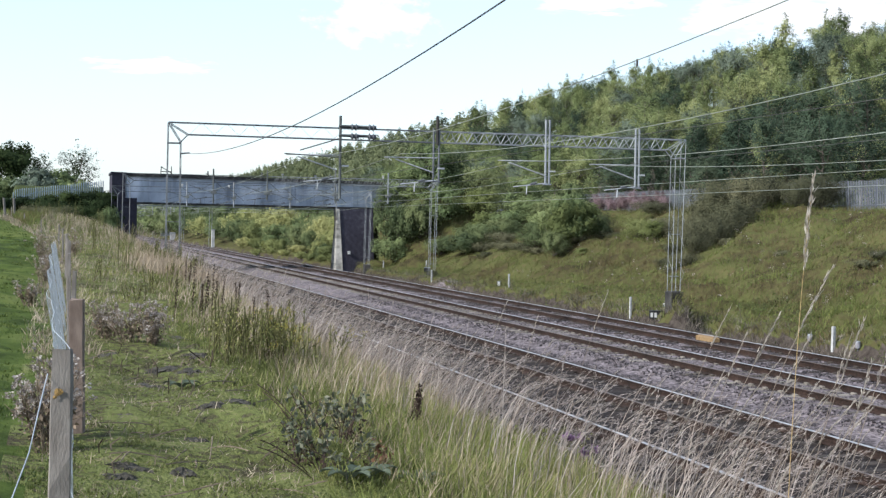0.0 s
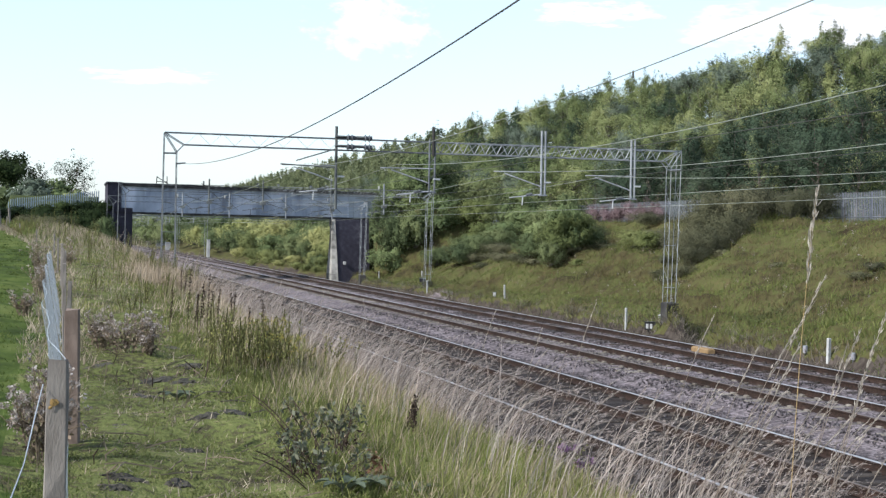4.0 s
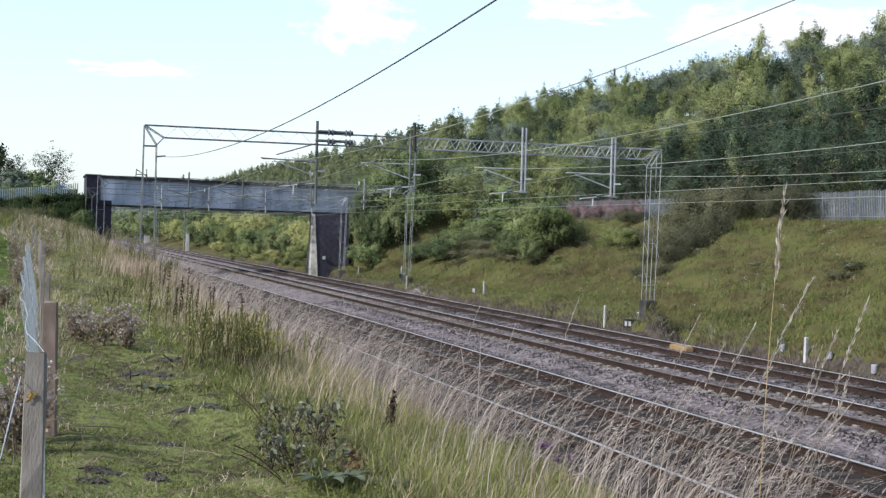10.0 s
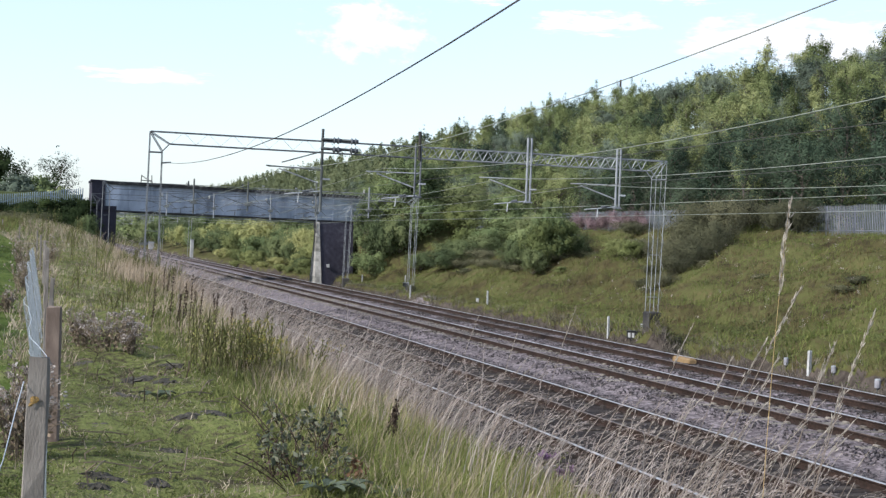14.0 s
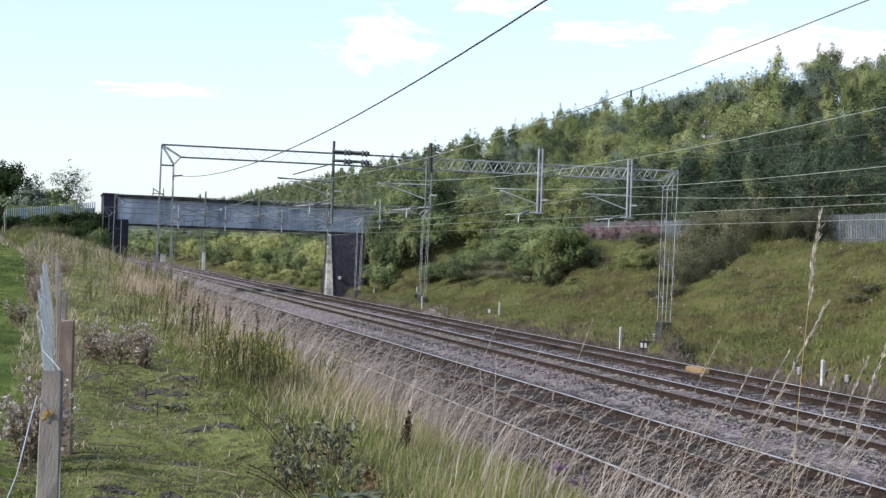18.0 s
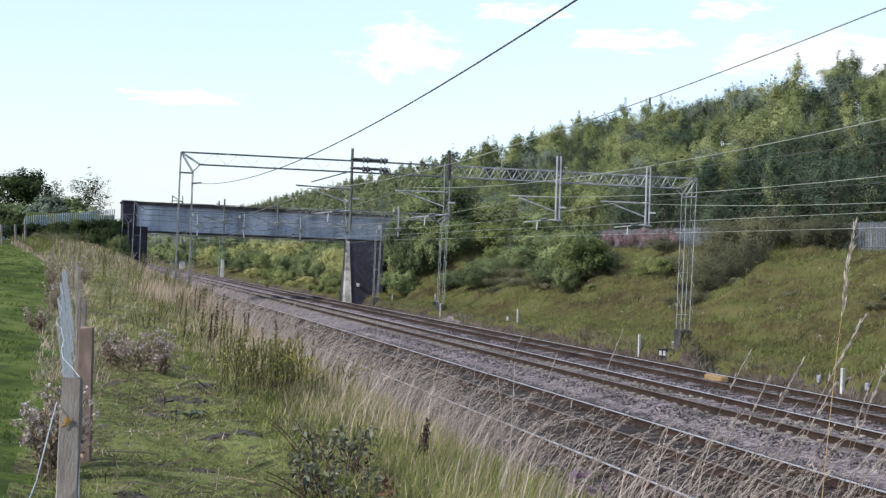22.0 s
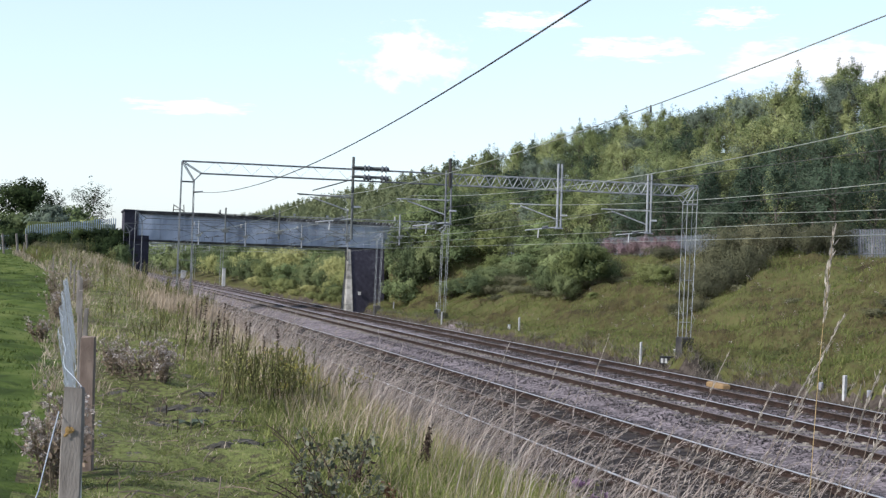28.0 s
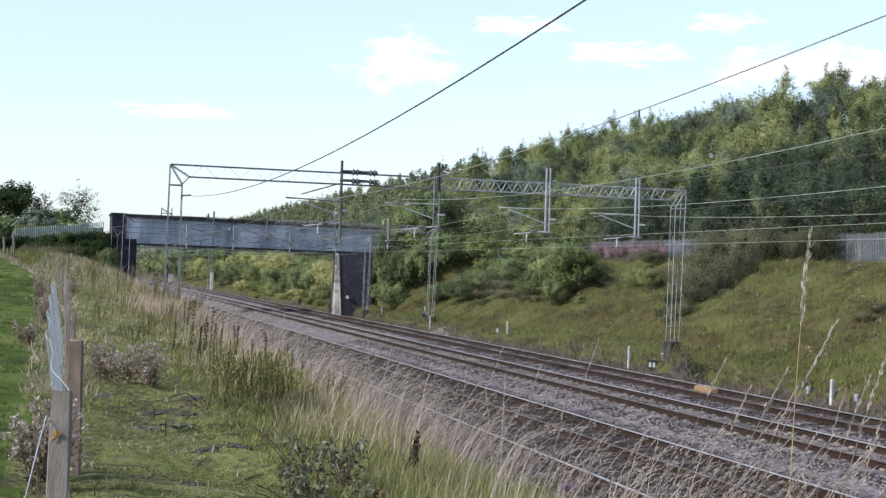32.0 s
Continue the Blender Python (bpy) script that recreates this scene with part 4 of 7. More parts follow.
def plant_hill():
    rng = np.random.RandomState(11)
    for row, x in enumerate((46.2, 50, 54, 58, 62.5, 67, 71.5, 76, 80.5, 85, 89.5)):
        y = max(58.0, x / 0.72)
        while y < min(260, x * 3.6 + 40):
            px, py = x + rng.uniform(-1.7, 1.7), y + rng.uniform(-1.2, 1.2)
            # front rows take the dark leaves: shade in the wood laid on by kind
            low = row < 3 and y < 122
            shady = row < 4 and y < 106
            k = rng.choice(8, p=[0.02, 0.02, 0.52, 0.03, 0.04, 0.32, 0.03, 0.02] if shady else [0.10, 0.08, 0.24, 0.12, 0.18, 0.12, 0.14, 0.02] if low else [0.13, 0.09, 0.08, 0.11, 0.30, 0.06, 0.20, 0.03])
            s = rng.uniform(0.72, 1.08) * (0.9 if x > 64 and y < 118 else 1.0) * (1.1 if row > 6 else 1.0) * (1 + 0.08 * min(1, max(0, y - 170) / 60)) * (0.84 if low else 1.0)
            t = copy_thing(KINDS[k], pose(px, py, float(land(px, py)) - 0.1, rng.normal(0, 2.5), rng.normal(0, 2.5), rng.uniform(0, 360)))
            t.scale = (s * rng.uniform(0.9, 1.25), s * rng.uniform(0.9, 1.25), s)
            tagged(t, group="trees on the hill")
            y += rng.uniform(3.3, 4.9) * (1 + max(0, y - 130) / 140)


plant_hill()


def far_woods():
    """The wood further along the hill, too far to part."""
    rng = np.random.RandomState(21)
    vs, qs, n = [], [], 0
    for x in (46, 51, 56, 61, 66, 71, 76, 81, 86, 91):
        y = min(260, x * 3.6 + 40)
        while y < 720:
            px, py = x + rng.uniform(-2.5, 2.5), y + rng.uniform(-2, 2)
            h, rad = rng.uniform(5.6, 8.8), rng.uniform(1.5, 2.3)
            _, c, spread, core = boughs(rng, 13, h, rad, ("spire", "round", "spire")[rng.randint(3)], 0.1)
            v, q = leaves(rng, c, spread * 1.3, 8, 0.25, 0.0, np.repeat(core, 8, 0))
            vs.append(v + np.array([px, py, float(land(px, py))]))
            qs.append(q + n)
            n += len(v)
            y += rng.uniform(4.0, 6.0) * (1 + max(0, y - 300) / 300)
    me = array_mesh("far_woods", np.concatenate(vs), np.concatenate(qs), M_FARLEAF)
    tagged(new("far_woods", me), "mixed birch wood far along the hill", "woods", kind="stuff")


far_woods()
drop_kinds(KINDS)

SHRUBS = [
    tree_kind(31, "hawthorn_shrub", "dense dark green hawthorn shrub on the cutting slope", 3.2, 1.8, "dome", 46, 26, 0.085, M_HAWTHORN),
    tree_kind(32, "sallow_shrub", "rounded yellow-green sallow shrub on the cutting slope", 3.0, 1.9, "dome", 46, 26, 0.085, M_SUNLIT),
    tree_kind(33, "bramble_shrub", "sprawling brown-green bramble thicket on the slope", 1.5, 2.1, "dome", 60, 26, 0.06, M_BRAMBLE),
    tree_kind(34, "elder_shrub", "tall leafy mid-green elder on the cutting slope", 4.6, 2.0, "dome", 50, 26, 0.095, M_ALDER),
    tree_kind(35, "willowherb_clump", "clump of pink-brown willowherb gone to seed by the fence", 1.3, 1.3, "spire", 40, 16, 0.055, M_FIREWEED),
    tree_kind(36, "scrub_clump", "low dark bramble and weed scrub on the slope", 0.8, 0.7, "dome", 26, 18, 0.04, M_BRAMBLE),
    tree_kind(37, "hedge_shrub", "dark-leaved hedge shrub standing in for shade below the approach fence", 1.6, 1.4, "dome", 40, 26, 0.075, M_DARKLEAF),
    tree_kind(38, "birch_scrub", "yellow-green scrub beside the far tracks, sunlight put into its leaf colour", 3.0, 1.9, "dome", 46, 26, 0.09, M_LITSCRUB),
]
# kind, x, y, size
SHRUB_PLACES = [
    # bright sallows with dark hawthorns below colour one big bush as lit and shaded
    (1, 30.2, 79.6, 0.7, 1.15), (3, 31.0, 80.2, 0.66, 0.86), (0, 29.4, 78.8, 0.5, 0.62), (1, 31.7, 80.0, 0.68, 0.86), (0, 32.6, 80.8, 0.6, 0.6), (0, 29.8, 83.5, 0.6, 0.68), (3, 30.8, 84.4, 0.62, 0.66), (2, 34.0, 82.6, 0.45, 0.7),
    (0, 28.7, 95.4, 0.75, 0.6), (0, 30.2, 95.8, 0.75, 0.6), (0, 32.0, 96.6, 0.75, 0.55), (0, 29.4, 96.8, 0.6, 0.7), (0, 26.1, 105.0, 0.7, 1.2), (0, 27.0, 104.8, 0.7, 1.0),
    (0, 28.6, 101.4, 0.58, 0.52), (3, 26.0, 105.6, 0.86, 0.85), (0, 27.6, 104.2, 0.9, 1.2), (0, 26.4, 110.6, 0.55, 1.19), (3, 29.3, 104.2, 0.95, 0.85), (1, 32.6, 104.1, 1.03, 0.89),
    (3, 28.1, 111.3, 0.91, 0.8), (1, 35.3, 104.4, 0.69, 0.58), (2, 30.8, 63.4, 0.4, 0.45), (2, 31.8, 64.3, 0.45, 0.6), (2, 33.0, 65.2, 0.55, 0.75), (2, 32.6, 67.0, 0.5, 0.7),
    (2, 34.4, 66.4, 0.62, 0.9), (2, 34.2, 69.2, 0.6, 0.85), (2, 36.0, 67.8, 0.66, 1.0), (2, 35.8, 71.2, 0.62, 0.95), (2, 37.6, 69.4, 0.7, 1.1), (2, 37.4, 73.0, 0.66, 1.0), (2, 39.2, 70.8, 0.75, 1.0), (2, 39.0, 75.0, 0.66, 0.9),
    (2, 40.6, 72.6, 0.75, 1.0), (2, 40.4, 77.0, 0.7, 0.9), (2, 41.3, 69.6, 0.6, 1.05), (2, 41.4, 74.6, 0.6, 0.95), (2, 41.2, 67.6, 0.5, 1.1), (2, 39.8, 68.0, 0.5, 0.8), (5, 29.8, 62.6, 0.9, 0.7), (5, 30.6, 65.4, 0.9, 0.8),
    (5, 31.6, 66.6, 0.9, 0.83), (5, 33.6, 64.2, 0.9, 0.7), (1, 33.4, 73.2, 0.4, 0.42), (5, 34.2, 73.6, 0.9, 0.9), (4, 41.2, 88.4, 0.42, 0.75), (4, 41.4, 89.6, 0.48, 0.95), (4, 41.2, 90.7, 0.54, 0.75), (4, 41.4, 91.9, 0.42, 0.95), (4, 41.2, 93.0, 0.48, 0.75), (4, 41.4, 94.2, 0.54, 0.95), (4, 41.2, 95.3, 0.42, 0.75), (4, 41.4, 96.5, 0.48, 0.95), (4, 41.2, 97.6, 0.54, 0.75), (4, 41.4, 98.8, 0.42, 0.95), (4, 41.2, 99.9, 0.48, 0.75), (4, 41.4, 101.1, 0.54, 0.95),
    (1, 33.5, 75.5, 0.53, 0.39), (5, 31.3, 48.2, 0.9, 0.5), (5, 32.3, 48.6, 0.8, 0.45), (5, 32.7, 56.9, 0.8, 0.4), (5, 23.9, 86.5, 0.60, 0.76), (1, 30.5, 77.0, 0.25, 0.2), (5, 29.5, 82.0, 1.05, 0.57), (5, 28.6, 90.0, 0.90, 0.76), (5, 35.0, 70.0, 1.05, 0.76),
    (0, 39.5, 112.0, 1.2, 1.2), (3, 36.0, 116.0, 1.2, 1.2), (3, 38.0, 108.0, 1.0, 0.7), (0, 31.0, 112.0, 1.3, 1.4), (3, 33.0, 117.0, 1.3, 1.2),
    (2, 30.0, 84.5, 0.6, 0.45), (2, 31.2, 93.6, 0.6, 0.5), (2, 33.4, 86.6, 0.7, 0.5), (2, 33.6, 80.2, 0.6, 0.42), (2, 31.4, 80.0, 0.5, 0.35), (2, 30.2, 90.2, 0.6, 0.42), (2, 34.8, 88.2, 0.6, 0.6), (2, 29.6, 94.6, 0.5, 0.45), (2, 36.5, 78.0, 0.7, 0.45), (2, 37.8, 82.5, 0.7, 0.5), (2, 35.6, 74.6, 0.7, 0.42), (2, 39.0, 77.0, 0.7, 0.5),
    (3, 33.0, 98.5, 0.8, 0.6), (1, 34.5, 95.5, 0.6, 0.5), (0, 36.2, 98.0, 0.8, 0.6), (2, 37.8, 94.0, 0.6, 0.6), (0, 38.4, 102.0, 0.8, 0.6), (3, 35.2, 101.0, 0.9, 0.6),
    (1, 32.2, 101.2, 0.8, 0.8), (0, 40.6, 105.0, 0.9, 1.0), (0, 36.4, 91.6, 0.6, 0.6), (2, 34.6, 91.4, 0.6, 0.7), (3, 37.0, 106.0, 1.0, 0.9), (0, 33.8, 107.4, 1.0, 1.1),
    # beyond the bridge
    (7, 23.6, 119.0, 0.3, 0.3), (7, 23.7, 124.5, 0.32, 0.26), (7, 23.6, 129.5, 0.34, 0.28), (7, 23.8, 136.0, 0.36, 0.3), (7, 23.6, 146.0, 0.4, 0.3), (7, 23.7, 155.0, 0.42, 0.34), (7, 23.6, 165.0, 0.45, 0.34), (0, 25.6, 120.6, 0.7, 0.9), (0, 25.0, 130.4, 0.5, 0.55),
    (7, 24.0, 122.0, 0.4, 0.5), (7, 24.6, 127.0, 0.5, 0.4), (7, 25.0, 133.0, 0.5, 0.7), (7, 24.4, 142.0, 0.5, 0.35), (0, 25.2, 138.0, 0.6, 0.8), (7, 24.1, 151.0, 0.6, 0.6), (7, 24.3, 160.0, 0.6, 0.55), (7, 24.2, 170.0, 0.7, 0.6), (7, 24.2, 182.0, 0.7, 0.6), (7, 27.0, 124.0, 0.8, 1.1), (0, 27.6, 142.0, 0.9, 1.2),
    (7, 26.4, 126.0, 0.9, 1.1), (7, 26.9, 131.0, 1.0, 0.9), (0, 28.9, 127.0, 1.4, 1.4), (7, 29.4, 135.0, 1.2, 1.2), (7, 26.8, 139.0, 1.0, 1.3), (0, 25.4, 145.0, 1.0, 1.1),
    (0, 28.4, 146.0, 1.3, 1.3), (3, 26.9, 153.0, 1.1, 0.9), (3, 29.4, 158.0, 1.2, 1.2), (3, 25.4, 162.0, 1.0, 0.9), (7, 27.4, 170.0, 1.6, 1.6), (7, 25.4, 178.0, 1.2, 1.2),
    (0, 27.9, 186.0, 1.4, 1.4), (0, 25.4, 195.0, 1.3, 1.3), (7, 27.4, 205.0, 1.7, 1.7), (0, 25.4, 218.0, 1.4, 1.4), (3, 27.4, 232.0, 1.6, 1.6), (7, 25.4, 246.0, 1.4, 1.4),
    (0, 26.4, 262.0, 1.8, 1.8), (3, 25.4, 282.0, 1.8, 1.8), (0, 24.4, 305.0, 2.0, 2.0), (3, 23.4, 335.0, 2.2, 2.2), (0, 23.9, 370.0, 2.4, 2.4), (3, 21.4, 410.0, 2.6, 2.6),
    # by the field: dark hedge shrubs stand in for the approach bank's shade
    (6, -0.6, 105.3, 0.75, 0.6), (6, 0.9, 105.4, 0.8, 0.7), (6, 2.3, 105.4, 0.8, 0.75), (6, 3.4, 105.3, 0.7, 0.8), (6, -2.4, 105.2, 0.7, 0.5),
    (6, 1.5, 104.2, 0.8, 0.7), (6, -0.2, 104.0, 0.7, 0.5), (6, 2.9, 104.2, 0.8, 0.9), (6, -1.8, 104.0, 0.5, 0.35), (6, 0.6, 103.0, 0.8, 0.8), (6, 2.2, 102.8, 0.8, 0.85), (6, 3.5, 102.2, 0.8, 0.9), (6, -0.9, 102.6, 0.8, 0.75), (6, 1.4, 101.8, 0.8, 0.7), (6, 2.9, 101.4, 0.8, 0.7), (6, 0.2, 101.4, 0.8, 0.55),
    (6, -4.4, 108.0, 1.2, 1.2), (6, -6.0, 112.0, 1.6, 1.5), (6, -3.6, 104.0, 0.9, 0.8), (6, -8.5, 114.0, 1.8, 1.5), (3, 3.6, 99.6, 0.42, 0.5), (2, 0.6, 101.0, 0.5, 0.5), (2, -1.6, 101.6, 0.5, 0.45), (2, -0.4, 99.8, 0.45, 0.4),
    (3, 29.3, 107.5, 1.0, 1.0), (0, 30.5, 109.0, 1.2, 1.2),
]


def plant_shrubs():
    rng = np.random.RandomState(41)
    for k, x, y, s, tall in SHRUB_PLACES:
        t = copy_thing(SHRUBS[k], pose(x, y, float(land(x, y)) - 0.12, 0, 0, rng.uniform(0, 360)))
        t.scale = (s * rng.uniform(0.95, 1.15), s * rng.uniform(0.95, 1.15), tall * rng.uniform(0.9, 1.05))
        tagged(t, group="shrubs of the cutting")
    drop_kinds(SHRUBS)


plant_shrubs()


def field_trees():
    oak = tree_kind(52, "oak_tree", "dark rounded oak at the edge of the field", 7.3, 3.0, "round", 60, 40, 0.15, M_DARKLEAF, 0.08)
    oak.matrix_basis = pose(-4.3, 140, float(land(-4.3, 140)) - 0.1)
    second = tree_kind(58, "oak_tree", "dark oak standing behind the field gate", 6.6, 3.2, "round", 60, 40, 0.15, M_DARKLEAF, 0.05)
    second.matrix_basis = pose(-9.5, 142, float(land(-9.5, 142)) - 0.1)
    ash = tree_kind(53, "ash_tree", "thin half-bare ash behind the approach fence", 8.2, 2.2, "round", 40, 17, 0.085, M_DARKLEAF, 0.2)
    ash.matrix_basis = pose(1.9, 139, float(land(1.9, 139)) - 0.1)
    lone = tree_kind(59, "ash_tree", "tall thin-crowned ash standing above the wood", 10.5, 2.4, "round", 30, 9, 0.15, M_GROVE, 0.3)
    lone.matrix_basis = pose(77, 274, float(land(77, 274)) - 0.1)
    for x, y, h, rad, leaf, sd in ((-1.5, 128, 4.9, 2.3, M_SILVER, 54), (0.5, 128, 5.3, 1.7, M_ALDER, 55), (2.0, 128, 4.3, 1.9, M_ALDER, 60), (3.6, 130, 4.0, 1.5, M_SILVER, 56), (-4.5, 131, 3.9, 2.2, M_HAWTHORN, 57)):
        t = tree_kind(sd, "hedge_tree", "leafy hedgerow tree behind the approach fence", h, rad, "dome", 40, 20, 0.14, leaf, 0.02)
        t.matrix_basis = pose(x, y, float(land(x, y)) - 0.1)


field_trees()


# ---- grass ----
def blades(rng, x, y, h, w, lean=(0.0, 0.0), wild=0.35):
    """Curved blades of grass rooted in the ground: vertices and faces."""
    n = len(x)
    base = np.stack([x, y, land(x, y) - 0.03], 1)
    ang = rng.uniform(0, 2 * math.pi, n)
    side = np.stack([np.cos(ang), np.sin(ang), np.zeros(n)], 1) * (w * rng.uniform(0.6, 1.3, n))[:, None]
    tip = np.stack([lean[0] + rng.normal(0, wild, n), lean[1] + rng.normal(0, wild, n), np.ones(n)], 1)
    tip /= np.linalg.norm(tip, axis=1)[:, None]
    tip *= h[:, None]
    mid = base + tip * 0.5 + np.stack([np.zeros(n), np.zeros(n), h * 0.08], 1)
    v = np.stack([base - side, base + side, mid + side * 0.75, mid - side * 0.75, base + tip], 1).reshape(-1, 3)
    o = (np.arange(n) * 5)[:, None]
    q = np.concatenate([o + np.array([0, 1, 2, 3]), np.where(np.array([0, 1, 2, -1]) >= 0, o + np.array([3, 2, 4, 0]), -1)], 1).reshape(-1, 4)
    return v, q


def grass(name, label, material, rng, x, y, h, w, lean=(0.0, 0.0), wild=0.35):
    v, q = blades(rng, x, y, h, w, lean, wild)
    return tagged(new(name, array_mesh(name, v, q, material)), label, "grass", kind="stuff")


def stalks(rng, base, h, lean, w, spikes, size, nod=0.35):
    """Stems of tall grass that lean and nod, and their seed heads: two sets of vertices and faces."""
    n = len(base)
    ts = np.array([0.0, 0.35, 0.65, 0.85, 1.0])
    bend = np.stack([lean[:, 0], lean[:, 1], np.zeros(n)], 1)

    def at(t):
        t = np.asarray(t)
        return base[:, None] * 1.0 + h[:, None, None] * (np.array([0, 0, 1.0]) * (t - nod * t ** 4 * np.minimum(1, np.linalg.norm(bend, axis=1)[:, None] * 1.6))[..., None]
                                                         + bend[:, None] * (t ** 2)[..., None])

    P = at(np.broadcast_to(ts, (n, 5)))
    ang = rng.uniform(0, 2 * math.pi, n)
    side = np.stack([np.cos(ang), np.sin(ang), np.zeros(n)], 1)[:, None] * (w[:, None, None] * np.array([1, 0.9, 0.75, 0.6, 0.3])[None, :, None])
    v = np.stack([P - side, P + side], 2).reshape(-1, 3)
    o = (np.arange(n) * 10)[:, None, None]
    q = (o + np.array([[2 * k, 2 * k + 1, 2 * k + 3, 2 * k + 2] for k in range(4)])[None]).reshape(-1, 4)
    t = rng.uniform(0.77, 1.02, (n, spikes))
    S = at(t)
    d = at(t + 0.02) - S
    d /= np.linalg.norm(d, axis=2)[..., None]
    d = d + rng.normal(0, 0.17, d.shape)
    d /= np.linalg.norm(d, axis=2)[..., None]
    b = np.cross(d, rng.normal(0, 1, d.shape))
    b /= np.linalg.norm(b, axis=2)[..., None]
    s = size * rng.uniform(0.6, 1.3, (n, spikes, 1)) * (1.15 - 0.5 * (t[..., None] - 0.74) / 0.28)
    S = S + rng.normal(0, 0.35, S.shape) * s
    hv = np.stack([S, S + d * s + b * s * 0.2, S + d * s * 2.2, S + d * s - b * s * 0.2], 2).reshape(-1, 3)
    return (v, q), (hv, np.arange(len(hv)).reshape(-1, 4))


# bare ledges in the turf of the bank: centre, width, depth
SCARS = [(0.62, 11.4, 0.46, 0.09), (1.02, 11.35, 0.3, 0.13), (0.5, 11.05, 0.4, 0.08), (1.98, 15.3, 0.5, 0.17), (1.62, 14.8, 0.4, 0.12), (1.9, 24.1, 0.8, 0.24), (1.35, 18.7, 0.6, 0.2),
         (1.15, 17.6, 0.5, 0.15), (1.75, 18.4, 0.4, 0.16), (0.7, 14.3, 0.34, 0.1), (1.3, 13.1, 0.36, 0.08), (0.85, 15.7, 0.4, 0.1), (0.7, 19.8, 0.5, 0.16), (2.0, 20.4, 0.5, 0.18), (0.9, 26.5, 0.7, 0.25)]


def bare(x, y):
    """How far the turf is worn away, from 0 to 1."""
    w = np.zeros_like(x)
    for sx, sy, sw, sd in SCARS:
        w = np.maximum(w, np.exp(-((x - sx) / (0.45 * sw)) ** 2 - ((y - sy) / (1.2 * sd)) ** 2))
    return w


def build_grass():
    rng = np.random.RandomState(61)

    def patch(n, y0, y1, x0, x1, power=1.6):
        y = y0 + (y1 - y0) * rng.uniform(0, 1, n) ** power
        return rng.uniform(x0, x1, n), y

    def tufts(x, y, scale):
        """A share from 0 to 1 that comes and goes over the ground."""
        return 0.5 + 0.5 * np.sin(x * 2.1 / scale + 1.7 * np.sin(y * 0.9 / scale)) * np.sin(y * 1.3 / scale + 1.1 * np.sin(x * 1.6 / scale))

    x, y = patch(130000, 8, 85, -9, 0.3, 2.2)
    grass("pasture_grass", "short bright green pasture grass", M_FIELDBLADE, rng, x, y, rng.uniform(0.025, 0.06, len(x)) + 0.07 * tufts(x, y, 0.6) ** 3, 0.004 + 0.00035 * y, wild=0.7)
    x, y = patch(230000, 8, 85, -0.3, 4.2, 2.2)
    t = tufts(x, y, 0.5)
    keep = rng.uniform(0, 1, len(x)) < np.clip(0.5 + 0.45 * t + 0.5 * smooth(1.6, 3.0, x), 0, 1) * (1 - 0.75 * bare(x, y))
    x, y, t = x[keep], y[keep], t[keep]
    h = rng.uniform(0.015, 0.05, len(x)) + 0.05 * t ** 2 * lumps(x, y, 0.35, 11) + 0.22 * rng.uniform(0, 1, len(x)) * smooth(1.8, 3.4, x)
    grass("bank_grass", "short mossy green grass on the railway bank", M_TURFBLADE, rng, x, y, h, 0.003 + 0.0003 * y, (0.1, -0.05), 0.6)
    x, y = patch(26000, 8.5, 30, -0.2, 2.9, 1.8)
    keep = rng.uniform(0, 1, len(x)) < smooth(0.35, 0.65, lumps(x, y, 0.5, 12)) * (1 - bare(x, y))
    x, y = x[keep], y[keep]
    pts = np.stack([x, y, land(x, y) + rng.uniform(0.01, 0.05, len(x))], 1)
    v, q = leaves(rng, pts, np.full((len(x), 1), 0.012), 2, 0.011)
    tagged(new("clover", array_mesh("clover", v, q, M_TURFBLADE)), "small clover and daisy leaves in the short turf", "weeds", kind="stuff")
    x, y = patch(64000, 8, 65, -0.1, 3.4, 1.9)
    keep = rng.uniform(0, 1, len(x)) < 0.12 + 0.9 * tufts(x + 5, y + 3, 0.8) ** 2
    x, y = x[keep], y[keep]
    grass("dead_grass", "flattened dead grass between the living tufts", M_DEADGRASS, rng, x, y, rng.uniform(0.04, 0.13, len(x)), 0.002 + 0.00022 * y, (0.2, -0.1), 1.2)
    x, y = patch(3600, 20, 90, -0.45, 0.6, 1.3)
    x = x - 2.6 * smooth(50, 82, y)
    grass("fence_weeds", "brown dead weeds along the field fence", M_DEADGRASS, rng, x, y, rng.uniform(0.06, 0.32, len(x)), 0.003 + 0.0002 * y, (0.1, 0), 0.5)
    # long green grass in front of the dry stalks
    x, y = patch(46000, 8, 75, 2.1, 5.9, 1.9)
    keep = rng.uniform(0, 1, len(x)) < (0.45 + 0.55 * tufts(x, y, 1.2)) * (1 - 0.6 * smooth(22, 32, y))
    x, y = x[keep], y[keep]
    clear = (x > 1.7) & (x < 3.3) & (y > 17.6) & (y < 21.5) & (rng.uniform(0, 1, len(x)) < 0.72)
    x, y = x[~clear], y[~clear]
    grass("long_grass", "long green grass at the foot of the bank", M_GREENBLADE, rng, x, y, rng.uniform(0.18, 0.48, len(x)) * (0.5 + 0.5 * smooth(2.4, 4.0, x)), 0.0032 + 0.0002 * y, (0.12, -0.05), 0.7)
    x, y = patch(27000, 8, 70, 1.9, 5.2, 1.9)
    x = x + 0.6 * (1 - smooth(24, 42, y)) * (5.2 - x) / 3.3
    keep = rng.uniform(0, 1, len(x)) < 0.25 + 0.75 * tufts(x + 2, y + 1, 0.9)
    x, y = x[keep], y[keep]
    clear = (x > 1.7) & (x < 3.1) & (y > 17.6) & (y < 21.5) & (rng.uniform(0, 1, len(x)) < 0.8)
